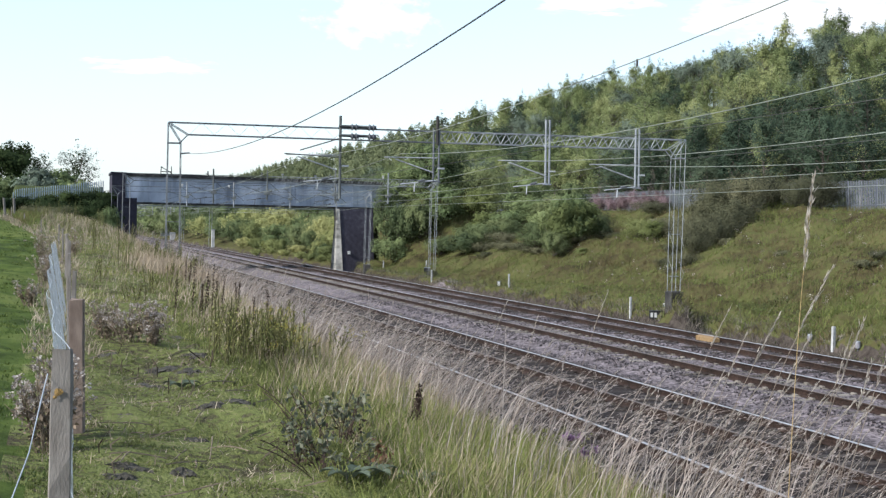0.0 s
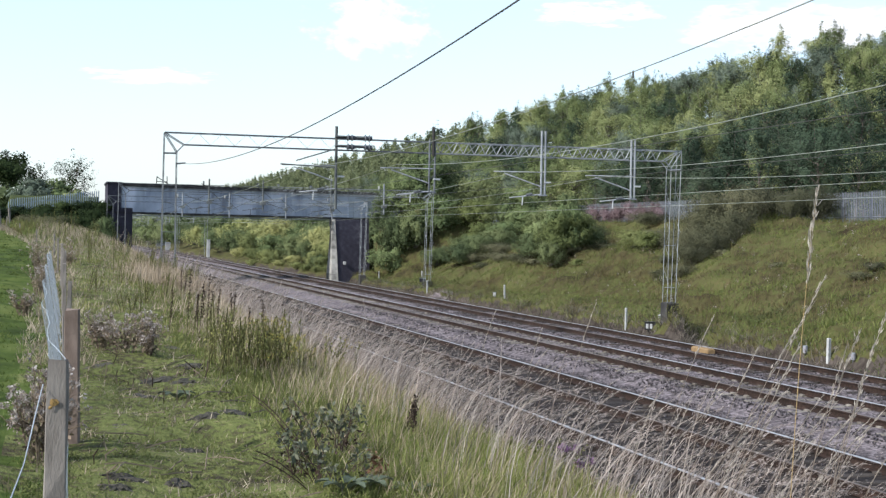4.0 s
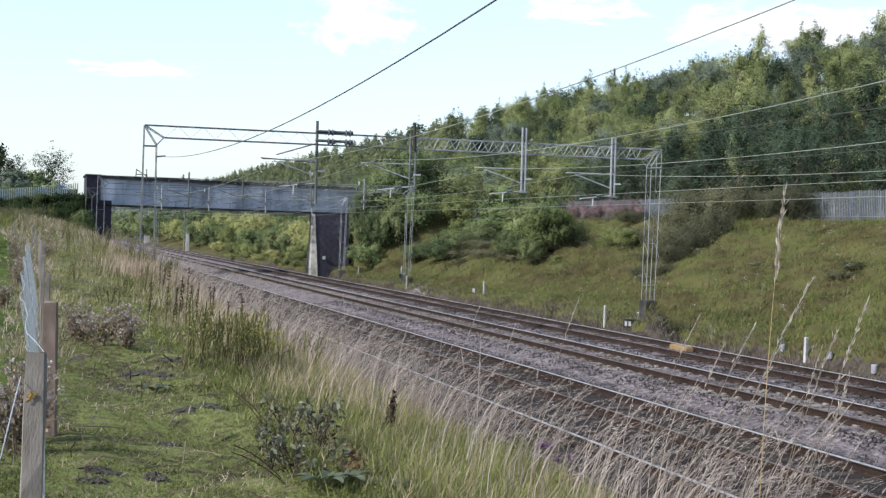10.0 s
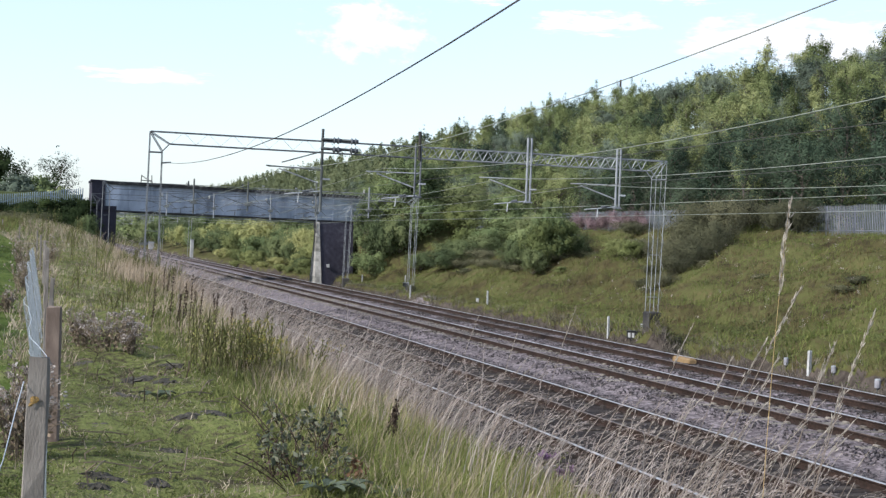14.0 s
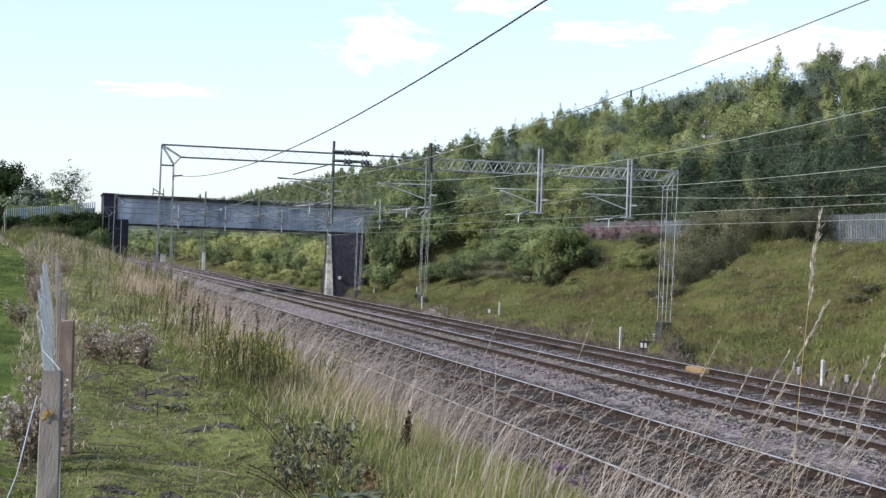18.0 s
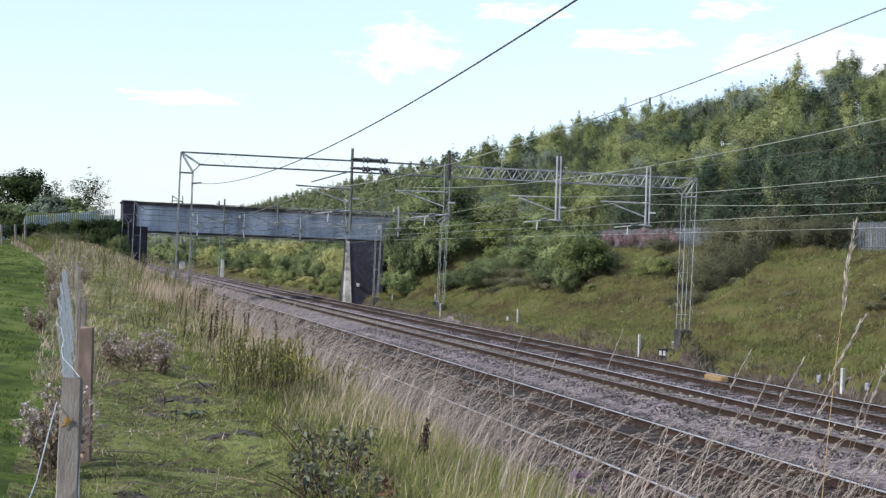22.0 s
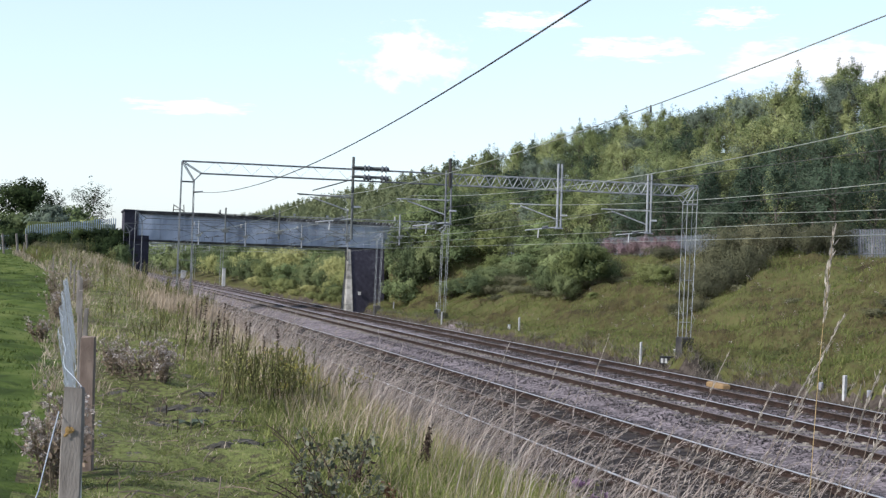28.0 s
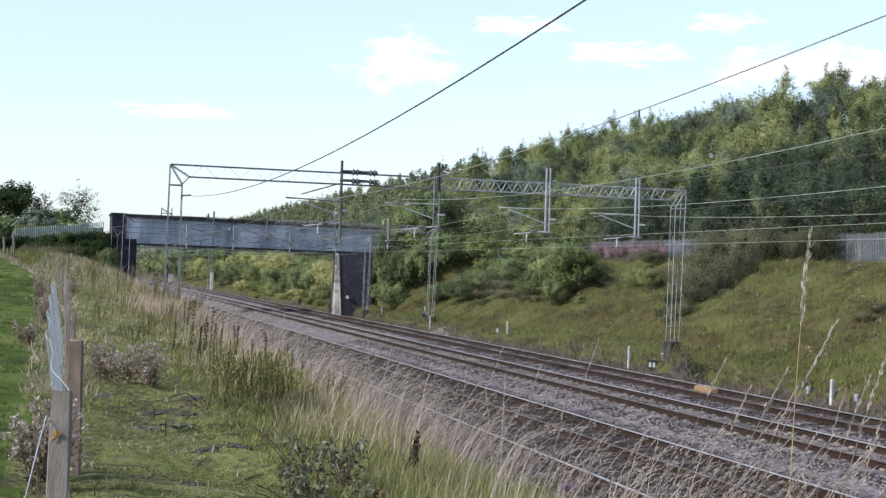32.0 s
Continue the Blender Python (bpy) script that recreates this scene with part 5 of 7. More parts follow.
    clear = clear | (rng.uniform(0, 1, len(x)) < 0.85 * smooth(26, 40, y) * (1 - smooth(2.6, 3.4, x)))
    x, y = x[~clear], y[~clear]
    grass("straw_grass", "straw-coloured grass mixed through the green", M_PINKSTRAW, rng, x, y, rng.uniform(0.15, 0.55, len(x)) * (0.5 + 0.5 * smooth(2.4, 4.0, x)), 0.0016 + 0.00016 * y, (0.2, -0.05), 0.5)
    x, y = patch(6500, 17, 85, 2.2, 6.0, 1.4)
    x = x + 0.7 * (1 - smooth(24, 42, y)) * (6.0 - x) / 3.8
    keep = rng.uniform(0, 1, len(x)) < 1 - 0.85 * smooth(26, 40, y) * (1 - smooth(2.6, 3.4, x))
    x, y = x[keep], y[keep]
    grass("pale_grass", "pale pinkish dry grass along the bank", M_PINKSTRAW, rng, x, y, rng.uniform(0.2, 0.6, len(x)), 0.002 + 0.00012 * y, (0.2, -0.05), 0.4)
    n = 5200
    x, y = rng.normal(3.6, 0.6, n), rng.uniform(39.5, 46.8, n)
    grass("rank_grass", "rank tall grass round the portal leg", M_PINKSTRAW, rng, x, y, rng.uniform(0.3, 0.75, n), np.full(n, 0.007), (0.15, 0), 0.25)
    # green growth low in front of the near stalks
    x, y = patch(9000, 8.5, 16, 3.0, 5.0, 1.2)
    keep = rng.uniform(0, 1, len(x)) < 0.3 + 0.7 * tufts(x + 1, y, 0.7)
    x, y = x[keep], y[keep]
    grass("lush_grass", "lush green grass at the foot of the bank", M_GREENBLADE, rng, x, y, rng.uniform(0.2, 0.46, len(x)), np.full(len(x), 0.0036), (0.2, -0.1), 0.6)
    # dry stalks along the brow
    n = 900
    y = 8.5 + 70 * rng.uniform(0, 1, n) ** 2.2
    x = 3.4 + 3.2 * rng.uniform(0, 1, n) ** 0.75 + 0.3 * rng.normal(0, 1, n)
    x = np.clip(x, 2.6, 7.0)
    base = np.stack([x, y, land(x, y) - 0.02], 1)
    h = rng.uniform(0.85, 1.55, n)
    lean = np.stack([rng.normal(0.4, 0.2, n), rng.normal(-0.1, 0.24, n)], 1)
    (sv, sq), (hv, hq) = stalks(rng, base, h, lean, 0.0030 + 0.00008 * y, 24, 0.017, 0.3)
    tagged(new("dry_grass", array_mesh("dry_grass", sv, sq, M_STRAW)), "tall dry straw-coloured grass stems beside the track", "grass", kind="stuff")
    tagged(new("seed_heads", array_mesh("seed_heads", hv, hq, M_SEED)), "nodding pale seed heads of dry grass", "grass", kind="stuff")
    # a thin haze of stems along the edge of the bed
    n = 3200
    x, y = 4.6 + 2.5 * rng.uniform(0, 1, n) ** 0.8, 17 + 50 * rng.uniform(0, 1, n) ** 1.25
    base = np.stack([x, y, land(x, y) - 0.02], 1)
    lean = np.stack([rng.normal(0.5, 0.2, n), rng.normal(-0.05, 0.2, n)], 1)
    (sv, sq), (hv, hq) = stalks(rng, base, rng.uniform(0.7, 1.4, n), lean, 0.0021 + 0.00008 * y, 12, 0.018, 0.28)
    tagged(new("bent_grass", array_mesh("bent_grass", sv, sq, M_STRAW)), "thin pinkish bent-grass stems by the track", "grass", kind="stuff")
    tagged(new("bent_grass_heads", array_mesh("bent_grass_heads", hv, hq, M_SEED)), "thin pinkish bent-grass heads by the track", "grass", kind="stuff")
    # taller pale stems that stand up before the tracks further along
    n = 1000
    x, y = 4.9 + 2.1 * rng.uniform(0, 1, n), 21 + 30 * rng.uniform(0, 1, n) ** 1.2
    base = np.stack([x, y, land(x, y) - 0.02], 1)
    lean = np.stack([rng.normal(0.42, 0.18, n), rng.normal(-0.05, 0.2, n)], 1)
    (sv, sq), (hv, hq) = stalks(rng, base, rng.uniform(1.0, 1.55, n), lean, 0.0024 + 0.00007 * y, 14, 0.019, 0.3)
    tagged(new("tall_bent_grass", array_mesh("tall_bent_grass", sv, sq, M_STRAW)), "tall pale bent-grass stems before the tracks", "grass", kind="stuff")
    tagged(new("tall_bent_grass_heads", array_mesh("tall_bent_grass_heads", hv, hq, M_OATHEAD)), "pale nodding heads of tall bent grass", "grass", kind="stuff")
    # withered leaves and low stems on the cess
    n = 1500
    x, y = rng.uniform(5.6, 7.3, n), 8.5 + 14 * rng.uniform(0, 1, n) ** 1.4
    pts = np.stack([x, y, land(x, y) + 0.05 + 0.1 * rng.uniform(0, 1, n)], 1)
    v, q = leaves(rng, pts, np.full((n, 1), 0.04), 2, 0.02)
    tagged(new("withered_leaves", array_mesh("withered_leaves", v, q, M_RUSTLEAF)), "withered rust-brown leaves beside the track", "leaves", kind="stuff")
    # rough growth where the bank meets the bridge approach
    x, y = patch(9500, 62, 104, -3.6, 4.4, 0.9)
    x = np.where(y < 88, np.maximum(x, -0.9 - 0.08 * (y - 62)), x)
    keep = rng.uniform(0, 1, len(x)) < 0.25 + 0.75 * smooth(0.35, 0.65, lumps(x, y, 2.0, 13))
    x, y = x[keep], y[keep]
    grass("rank_growth", "rank green and brown growth below the bridge approach", M_SLOPEBLADE, rng, x, y, rng.uniform(0.1, 0.55, len(x)), np.full(len(x), 0.016), (0.1, 0), 0.5)
    x, y = patch(3000, 60, 103, -0.8, 3.6, 0.9)
    grass("brown_growth", "brown dead stems below the bridge approach", M_DEADGRASS, rng, x, y, rng.uniform(0.15, 0.6, len(x)), np.full(len(x), 0.011), (0.1, 0), 0.4)
    # rough olive growth over the bank further along
    x, y = patch(15000, 25, 64, -0.2, 3.9, 1.1)
    keep = rng.uniform(0, 1, len(x)) < 0.06 + 0.94 * smooth(0.42, 0.68, lumps(x, y, 1.4, 14))
    x, y = x[keep], y[keep]
    grass("rough_growth", "rough olive weeds and grass over the bank", M_WEEDLEAF, rng, x, y, rng.uniform(0.04, 0.24, len(x)), np.full(len(x), 0.009), (0.1, 0), 0.6)
    x, y = patch(3800, 25, 64, -0.3, 3.9, 1.1)
    grass("withered_growth", "withered brown stems over the bank", M_DEADGRASS, rng, x, y, rng.uniform(0.06, 0.3, len(x)), np.full(len(x), 0.006), (0.1, 0), 0.5)
    # the cutting slope
    n = 120000
    y = 32 + 98 * rng.uniform(0, 1, n) ** 1.35
    x = 23.2 + 0.9 * (lumps(y * 0, y, 2.6, 4) - 0.4) - 1.2 * np.exp(-((y - 47.1) / 1.4) ** 2) + 19.0 * rng.uniform(0, 1, n) ** 1.05
    t = lumps(x, y, 2.2, 5)
    grass("slope_grass", "rough green and straw grass on the cutting slope", M_SLOPEBLADE, rng, x, y, rng.uniform(0.1, 0.3, n) + 0.4 * t * smooth(0.3, 0.8, lumps(x, y, 0.8, 9)) * rng.uniform(0.3, 1, n), np.full(n, 0.011), (0.12, -0.1), 0.7)
    n = 30000
    y = 32 + 88 * rng.uniform(0, 1, n) ** 1.35
    x = 22.9 + 19.0 * rng.uniform(0, 1, n)
    keep = rng.uniform(0, 1, n) < smooth(0.35, 0.7, lumps(x, y, 1.7, 6))
    x, y = x[keep], y[keep]
    pts = np.stack([x, y, land(x, y) + rng.uniform(0.02, 0.2, len(x))], 1)
    v, q = leaves(rng, pts, np.full((len(x), 1), 0.05), 2, 0.038)
    tagged(new("slope_herbs", array_mesh("slope_herbs", v, q, M_HERB)), "low leafy herbs in patches over the cutting slope", "weeds", kind="stuff")
    n = 9000
    y = 36 + 74 * rng.uniform(0, 1, n) ** 1.3
    x = 24.5 + 17.0 * rng.uniform(0, 1, n)
    keep = rng.uniform(0, 1, n) < smooth(0.4, 0.7, lumps(x, y, 2.6, 7))
    x, y = x[keep], y[keep]
    grass("russet_grass", "russet seeding grass in patches on the slope", M_RUSSET, rng, x, y, rng.uniform(0.2, 0.42, len(x)), np.full(len(x), 0.009), (0.1, -0.05), 0.3)
    n = 32000
    y = 28 + 80 * rng.uniform(0, 1, n) ** 1.2
    x = 22.2 + np.abs(rng.normal(0, 0.75, n))
    grass("toe_weeds", "dead brown weeds along the foot of the slope", M_TOE, rng, x, y, rng.uniform(0.08, 0.4, n) * (0.5 + lumps(x, y, 1.4, 8)), np.full(n, 0.012), (0.05, 0), 0.9)


build_grass()


# ---- field fence ----
def timber_post(h, w, material, label, place, seed=0):
    """A sawn post with softened corners and a weathered, uneven top."""
    rng = np.random.RandomState(seed)
    ring = []
    c = 0.005
    for sx, sy in ((-1, -1), (1, -1), (1, 1), (-1, 1)):
        ring += [(sx * (w - c * (i == 0) * 1.0), sy * (w * 0.92 - c * (i == 1))) for i in ((0, 1) if sx * sy < 0 else (1, 0))]
    v, f = [], []
    n, rings = 8, 9
    for j in range(rings + 1):
        z = -0.4 + (h + 0.4) * j / rings
        wob = rng.normal(0, 0.0022, (n, 2))
        top = j == rings
        v += [(x * (0.95 if top else 1) + wob[i, 0], y * (0.95 if top else 1) + wob[i, 1], z + (rng.normal(0, 0.008) if top else 0)) for i, (x, y) in enumerate(ring)]
    v.append((0, 0, h + 0.006))
    for j in range(rings):
        f += [(j * n + i, j * n + (i + 1) % n, (j + 1) * n + (i + 1) % n, (j + 1) * n + i) for i in range(n)]
    f += [(rings * n + i, rings * n + (i + 1) % n, len(v) - 1) for i in range(n)]
    post = thing("fence_post", place, label, "fence post", "field fence posts")
    part("shaft", Kit().add(v, f), material, post)
    return post


POSTS = [(0.027, 7.6, 2.68), (0.212, 13.3, 2.64), (0.19, 16.2, 2.8), (0.2, 20.5, 2.9), (0.22, 25.0, 3.02), (0.25, 30.0, 3.0), (0.25, 36.0, 3.05), (0.2, 43.0, 3.15), (0.1, 51.0, 3.25), (-0.6, 60.0, 3.4), (-1.5, 70.0, 3.7), (-2.4, 80.0, 4.1)]


def build_field_fence():
    for i, (x, y, top) in enumerate(POSTS):
        z = float(land(x, y))
        post = timber_post(top - z, (0.054, 0.064)[i] if i < 2 else 0.026, M_POST_RED if i == 1 else M_POST, "weathered sawn timber fence post with orange lichen" if i == 0 else "weathered timber fence post holding wire netting",
                           pose(x, y, z, 0.7 * math.sin(i * 2.1), 0.7 * math.cos(i * 3.3), -7 + 4 * math.sin(i * 5)), i)
        if i < 1:
            rng = np.random.RandomState(70 + i)
            for sx, sz, r in ((-0.012, top - z - 0.215, 0.024), (-0.028, top - z - 0.242, 0.012)):
                ring = [(sx + math.cos(a) * r * rng.uniform(0.7, 1.2), -0.0592, sz + math.sin(a) * r * rng.uniform(0.7, 1.2)) for a in np.linspace(0, 2 * math.pi, 11)[:-1]]
                spot = Kit().add(ring + [(sx, -0.064, sz)], [(k, (k + 1) % 10, 10) for k in range(10)])
                part("lichen", spot, M_LICHEN, post, "orange lichen patch")
    net = thing("wire_netting", Matrix(), "slack galvanised stock netting along the field fence", "wire fence")
    for i, ((xa, ya, ta), (xb, yb, tb)) in enumerate(zip(POSTS[:6], POSTS[1:6])):
        xa, xb = xa - (0.12 if i else 0.0), xb - 0.12
        za, zb = float(land(xa, ya)), float(land(xb, yb))
        la, lb = (0.0 if i == 0 else -0.2), -0.2  # the netting leans towards the field
        for j in (range(7) if i < 5 else (0, 3, 6)):
            f = j / 6
            pts = []
            for s in range(7):
                u = s / 6
                z = (za + 0.08 + (ta - za - 0.12) * f) * (1 - u) + (zb + 0.08 + (tb - zb - 0.12) * f) * u
                pts.append((xa + 0.055 + (xb - xa) * u + (la + (lb - la) * u) * f + 0.03 * math.sin(u * 9 + i + j), ya + (yb - ya) * u, z - 0.05 * math.sin(math.pi * u)))
            part("line_wire", wire_mesh(pts, 0.0028 if j in (0, 6) else 0.0018, 4), M_GALV, net)
        if i > 4:
            continue
        stays = Kit()
        m = int((yb - ya) / (0.15 if i == 0 else 0.1))
        for s in range(m):
            u = s / m
            x = xa + 0.055 + (xb - xa) * u + 0.03 * math.sin(u * 9 + i)
            y = ya + (yb - ya) * u
            stays.tube((x, y, za * (1 - u) + zb * u + 0.08), (x + la + (lb - la) * u, y, (ta - 0.04) * (1 - u) + (tb - 0.04) * u - 0.05 * math.sin(math.pi * u)), 0.0014 if i == 0 else 0.0016, n=3, cap=False)
        tagged(part("netting_mesh", stays, M_GALV, net), "fine upright netting wires", kind="stuff")
    # loose wire that falls away from the first post
    k = wire_mesh([(-0.035, 7.56, 2.56), (-0.07, 7.4, 2.42), (-0.12, 7.2, 2.2), (-0.21, 6.9, 1.98), (-0.3, 6.5, 1.7)], 0.0035, 5)
    solid("stay_wire", k, M_GALV, "pale slack wire running down from the fence post", "wire")


build_field_fence()


# ---- lineside things ----
def marker_post(x, y, h, w=0.055):
    z = float(land(x, y))
    post = thing("marker_post", pose(x, y, z, 1.5, -1, 8), "white painted lineside marker post in the weeds", "marker post", "lineside marker posts")
    part("shaft", Kit().slab(-w / 2, -w / 2, -0.3, w / 2, w / 2, h, 0.015), M_WHITE, post)


for x, y, h in ((26.6, 98.3, 0.7), (23.95, 71.1, 0.75), (23.18, 52.84, 0.85), (23.26, 37.45, 0.72), (24.9, 105.0, 0.6), (23.5, 85.5, 0.78)):
    marker_post(x, y, h, 0.1 if y < 40 else 0.075)


def canister(x, y, r, h, lift):
    """A round lineside connector box on a stake."""
    can = thing("connector_canister", pose(x, y, float(land(x, y)), 2, -3, 20), "small pale grey round connector box on a stake", "junction box", "lineside connector boxes")
    part("stake", Kit().box(-0.02, -0.015, -0.3, 0.02, 0.015, lift + 0.05), M_STEEL_DARK, can)
    n = 12
    rings = [(lift, r * 0.92), (lift + 0.02, r), (lift + h - 0.03, r), (lift + h - 0.01, r * 0.93)]
    v = [(math.cos(2 * math.pi * i / n) * q, math.sin(2 * math.pi * i / n) * q, z) for z, q in rings for i in range(n)]
    f = [(j * n + i, j * n + (i + 1) % n, (j + 1) * n + (i + 1) % n, (j + 1) * n + i) for j in range(3) for i in range(n)]
    part("case", Kit().add(v, f + [tuple(range(n - 1, -1, -1)), tuple(range(3 * n, 4 * n))]), M_ENAMEL, can)
    part("lid", Kit().tube((0, 0, lift + h - 0.01), (0, 0, lift + h + 0.02), r * 1.06, r * 0.9, n), M_STEEL, can, "grey lid")
    part("cable", Kit().tube((r * 0.5, -0.02, -0.25), (r * 0.5, -0.02, lift + 0.01), 0.015, n=6), M_BLACK, can)


def junction_box(x, y, w, h, lift, label, double=False, case=M_WHITE):
    z = float(land(x, y))
    box = thing("junction_box", pose(x, y, z, 0, 0, -28), label, "junction box", "lineside junction boxes")
    part("stake", Kit().box(-0.03, -0.02, -0.3, 0.03, 0.02, lift + h * 0.5), M_STEEL_DARK, box)
    part("case", Kit().slab(-w / 2, -0.1, lift, w / 2, 0.08, lift + h, 0.02), M_BLACK if double else case, box)
    part("lid", Kit().slab(-w / 2 - 0.015, -0.12, lift + h, w / 2 + 0.015, 0.1, lift + h + 0.03, 0.01), M_BLACK if double else M_STEEL, box, "black lid" if double else "grey lid")
    if double:
        for s in (-1, 1):
            part("white_plate", Kit().slab(s * 0.075 - 0.085, -0.125, lift + 0.05, s * 0.075 + 0.015, -0.102, lift + h - 0.06, 0.004), M_WHITE, box, "white plate")
    else:
        part("cable", Kit().tube((0.05, -0.02, -0.2), (0.05, -0.03, lift + 0.02), 0.02, n=6), M_BLACK, box)


canister(23.34, 38.95, 0.075, 0.22, 0.1)
canister(23.47, 36.42, 0.075, 0.2, 0.08)
canister(23.41, 34.05, 0.09, 0.24, 0.1)
junction_box(23.4, 50.91, 0.44, 0.3, 0.02, "black equipment box with two white plates", True)
pipes = thing("pipe_stub", pose(23.75, 50.9, float(land(23.75, 50.9)), 0, 0, -28), "pale bent pipes leaving the equipment box", "pipe")
part("pipe", Kit().tube((0, -0.05, 0.28), (0.32, -0.05, 0.32), 0.025, n=8), M_WHITE, pipes)
part("pipe", Kit().tube((0.02, -0.1, 0.2), (0.26, -0.1, 0.26), 0.02, n=8), M_STEEL, pipes)
junction_box(24.0, 73.0, 0.14, 0.2, 0.1, "small white junction box on a stake")

junction_box(23.95, 88.3, 0.4, 0.26, 0.3, "dark lineside equipment box on a stake", False, M_BLACK)
junction_box(23.03, 75.4, 0.12, 0.14, 0.04, "small white junction box on a stake")


def relay_cabinet(x, y):
    """A tall pale equipment cabinet on a plinth, with two doors and a pitched lid."""
    z = float(land(x, y))
    cab = thing("relay_cabinet", pose(x, y, z), "tall pale grey lineside equipment cabinet beside the far tracks", "cabinet")
    part("plinth", Kit().slab(-0.58, -0.35, -0.3, 0.58, 0.35, 0.14, 0.02), M_MORTAR, cab, "concrete plinth")
    part("body", Kit().slab(-0.54, -0.3, 0.14, 0.54, 0.3, 1.62, 0.015), M_WHITE, cab)
    for s in (-1, 1):
        door = part("door", Kit().slab(s * 0.265 - 0.25, -0.325, 0.2, s * 0.265 + 0.25, -0.302, 1.56, 0.008), M_WHITE, cab)
        part("door_handle", Kit().slab(s * 0.05 - 0.015, -0.35, 0.82, s * 0.05 + 0.015, -0.325, 1.0, 0.004), M_BLACK, door, "black handle")
    part("roof", Kit().add([(-0.6, -0.38, 1.62), (0.6, -0.38, 1.62), (0.6, 0.38, 1.62), (-0.6, 0.38, 1.62), (-0.6, 0, 1.74), (0.6, 0, 1.74)],
                           [(3, 2, 1, 0), (0, 1, 5, 4), (2, 3, 4, 5), (1, 2, 5), (3, 0, 4)]), M_STEEL, cab, "grey pitched lid")


relay_cabinet(23.35, 289.0)


def gravel_spill():
    """Grey ballast spilt up a gap in the slope, ragged at its edge."""
    rng = np.random.RandomState(33)
    rows, cols = 12, 8
    v = []
    for i in range(rows):
        f = i / (rows - 1)
        y = 78.6 + 6.2 * f
        wide = 1.75 * math.sin(math.pi * (0.1 + 0.8 * f)) + rng.uniform(-0.2, 0.2)
        for j in range(cols):
            x = 22.35 + wide * j / (cols - 1)
            edge = j in (0, cols - 1) or i in (0, rows - 1)
            v.append((x, y, float(land(x, y)) + (-0.1 if edge else rng.uniform(0.02, 0.07))))
    f = [(i * cols + j, i * cols + j + 1, (i + 1) * cols + j + 1, (i + 1) * cols + j) for i in range(rows - 1) for j in range(cols - 1)]
    solid("gravel_spill", Kit().add(v, f), M_BALLAST, "grey gravel spilt at the foot of the slope", "gravel")


gravel_spill()


def trough_lids():
    """Pale concrete lids of the cable trough, here and there bare of weeds."""
    rng = np.random.RandomState(44)
    run = thing("cable_trough", Matrix(), "pale concrete cable trough in the weeds by the slope", "cable trough")
    me = Kit().slab(-0.19, -0.48, -0.12, 0.19, 0.48, 0.03, 0.012).mesh("trough_lid")
    me.materials.append(M_SLEEPER)
    for y in np.arange(30.0, 38.0, 0.98):
        part("trough_lid", me, M_SLEEPER, run, place=pose(22.75 + rng.normal(0, 0.015), y, float(land(22.75, y)) + 0.05, 0, 0, rng.normal(0, 1)))


trough_lids()
cover = thing("cable_cover", pose(20.1, 39.7, -0.16, 0, 0, 90), "ochre yellow moulded cover beside the rail", "cover")
part("shell", Kit().slab(-0.6, -0.12, 0.0, 0.6, 0.12, 0.17, 0.05), M_YELLOW, cover)
part("end_lug", Kit().slab(0.6, -0.07, 0.0, 0.68, 0.07, 0.08, 0.02), M_YELLOW, cover)

for x, y, w, h in ((22.95, 209.3, 0.22, 2.7), (8.2, 292.0, 0.5, 1.6)):
    cab = thing("equipment_cabinet", pose(x, y, -0.35), "pale trackside equipment cabinet beside a portal leg", "cabinet", "equipment cabinets")
    part("case", Kit().slab(-w, -0.3, 0, w, 0.3, h, 0.03), M_WHITE, cab)
    part("plinth", Kit().slab(-w - 0.1, -0.4, -0.3, w + 0.1, 0.4, 0.06, 0.03), M_MORTAR, cab)
    part("roof", Kit().slab(-w - 0.05, -0.35, h, w + 0.05, 0.35, h + 0.08, 0.02), M_STEEL, cab)
hut = thing("relay_hut", pose(25.6, 338, float(land(25.6, 338)) - 0.1), "small white trackside relay hut beyond the bridge", "hut")
part("walls", Kit().slab(-1.1, -1, 0, 1.1, 1, 2.4, 0.03), M_WHITE, hut)
part("roof", Kit().slab(-1.25, -1.15, 2.4, 1.25, 1.15, 2.55, 0.03), M_STEEL, hut)

for x, y in ((-2.7, 79.0), (-2.2, 79.6), (-3.4, 78.5)):
    z = float(land(x, y))
    timber_post(1.1, 0.05, M_POST, "pale weathered gate post at the field corner", pose(x, y, z, 2, -3 + x, 20), int(-x * 10))


# ---- plants of the bank ----
def plant(name, x, y, label, category, group=""):
    return thing(name, pose(x, y, float(land(x, y)) - 0.02), label, category, group)


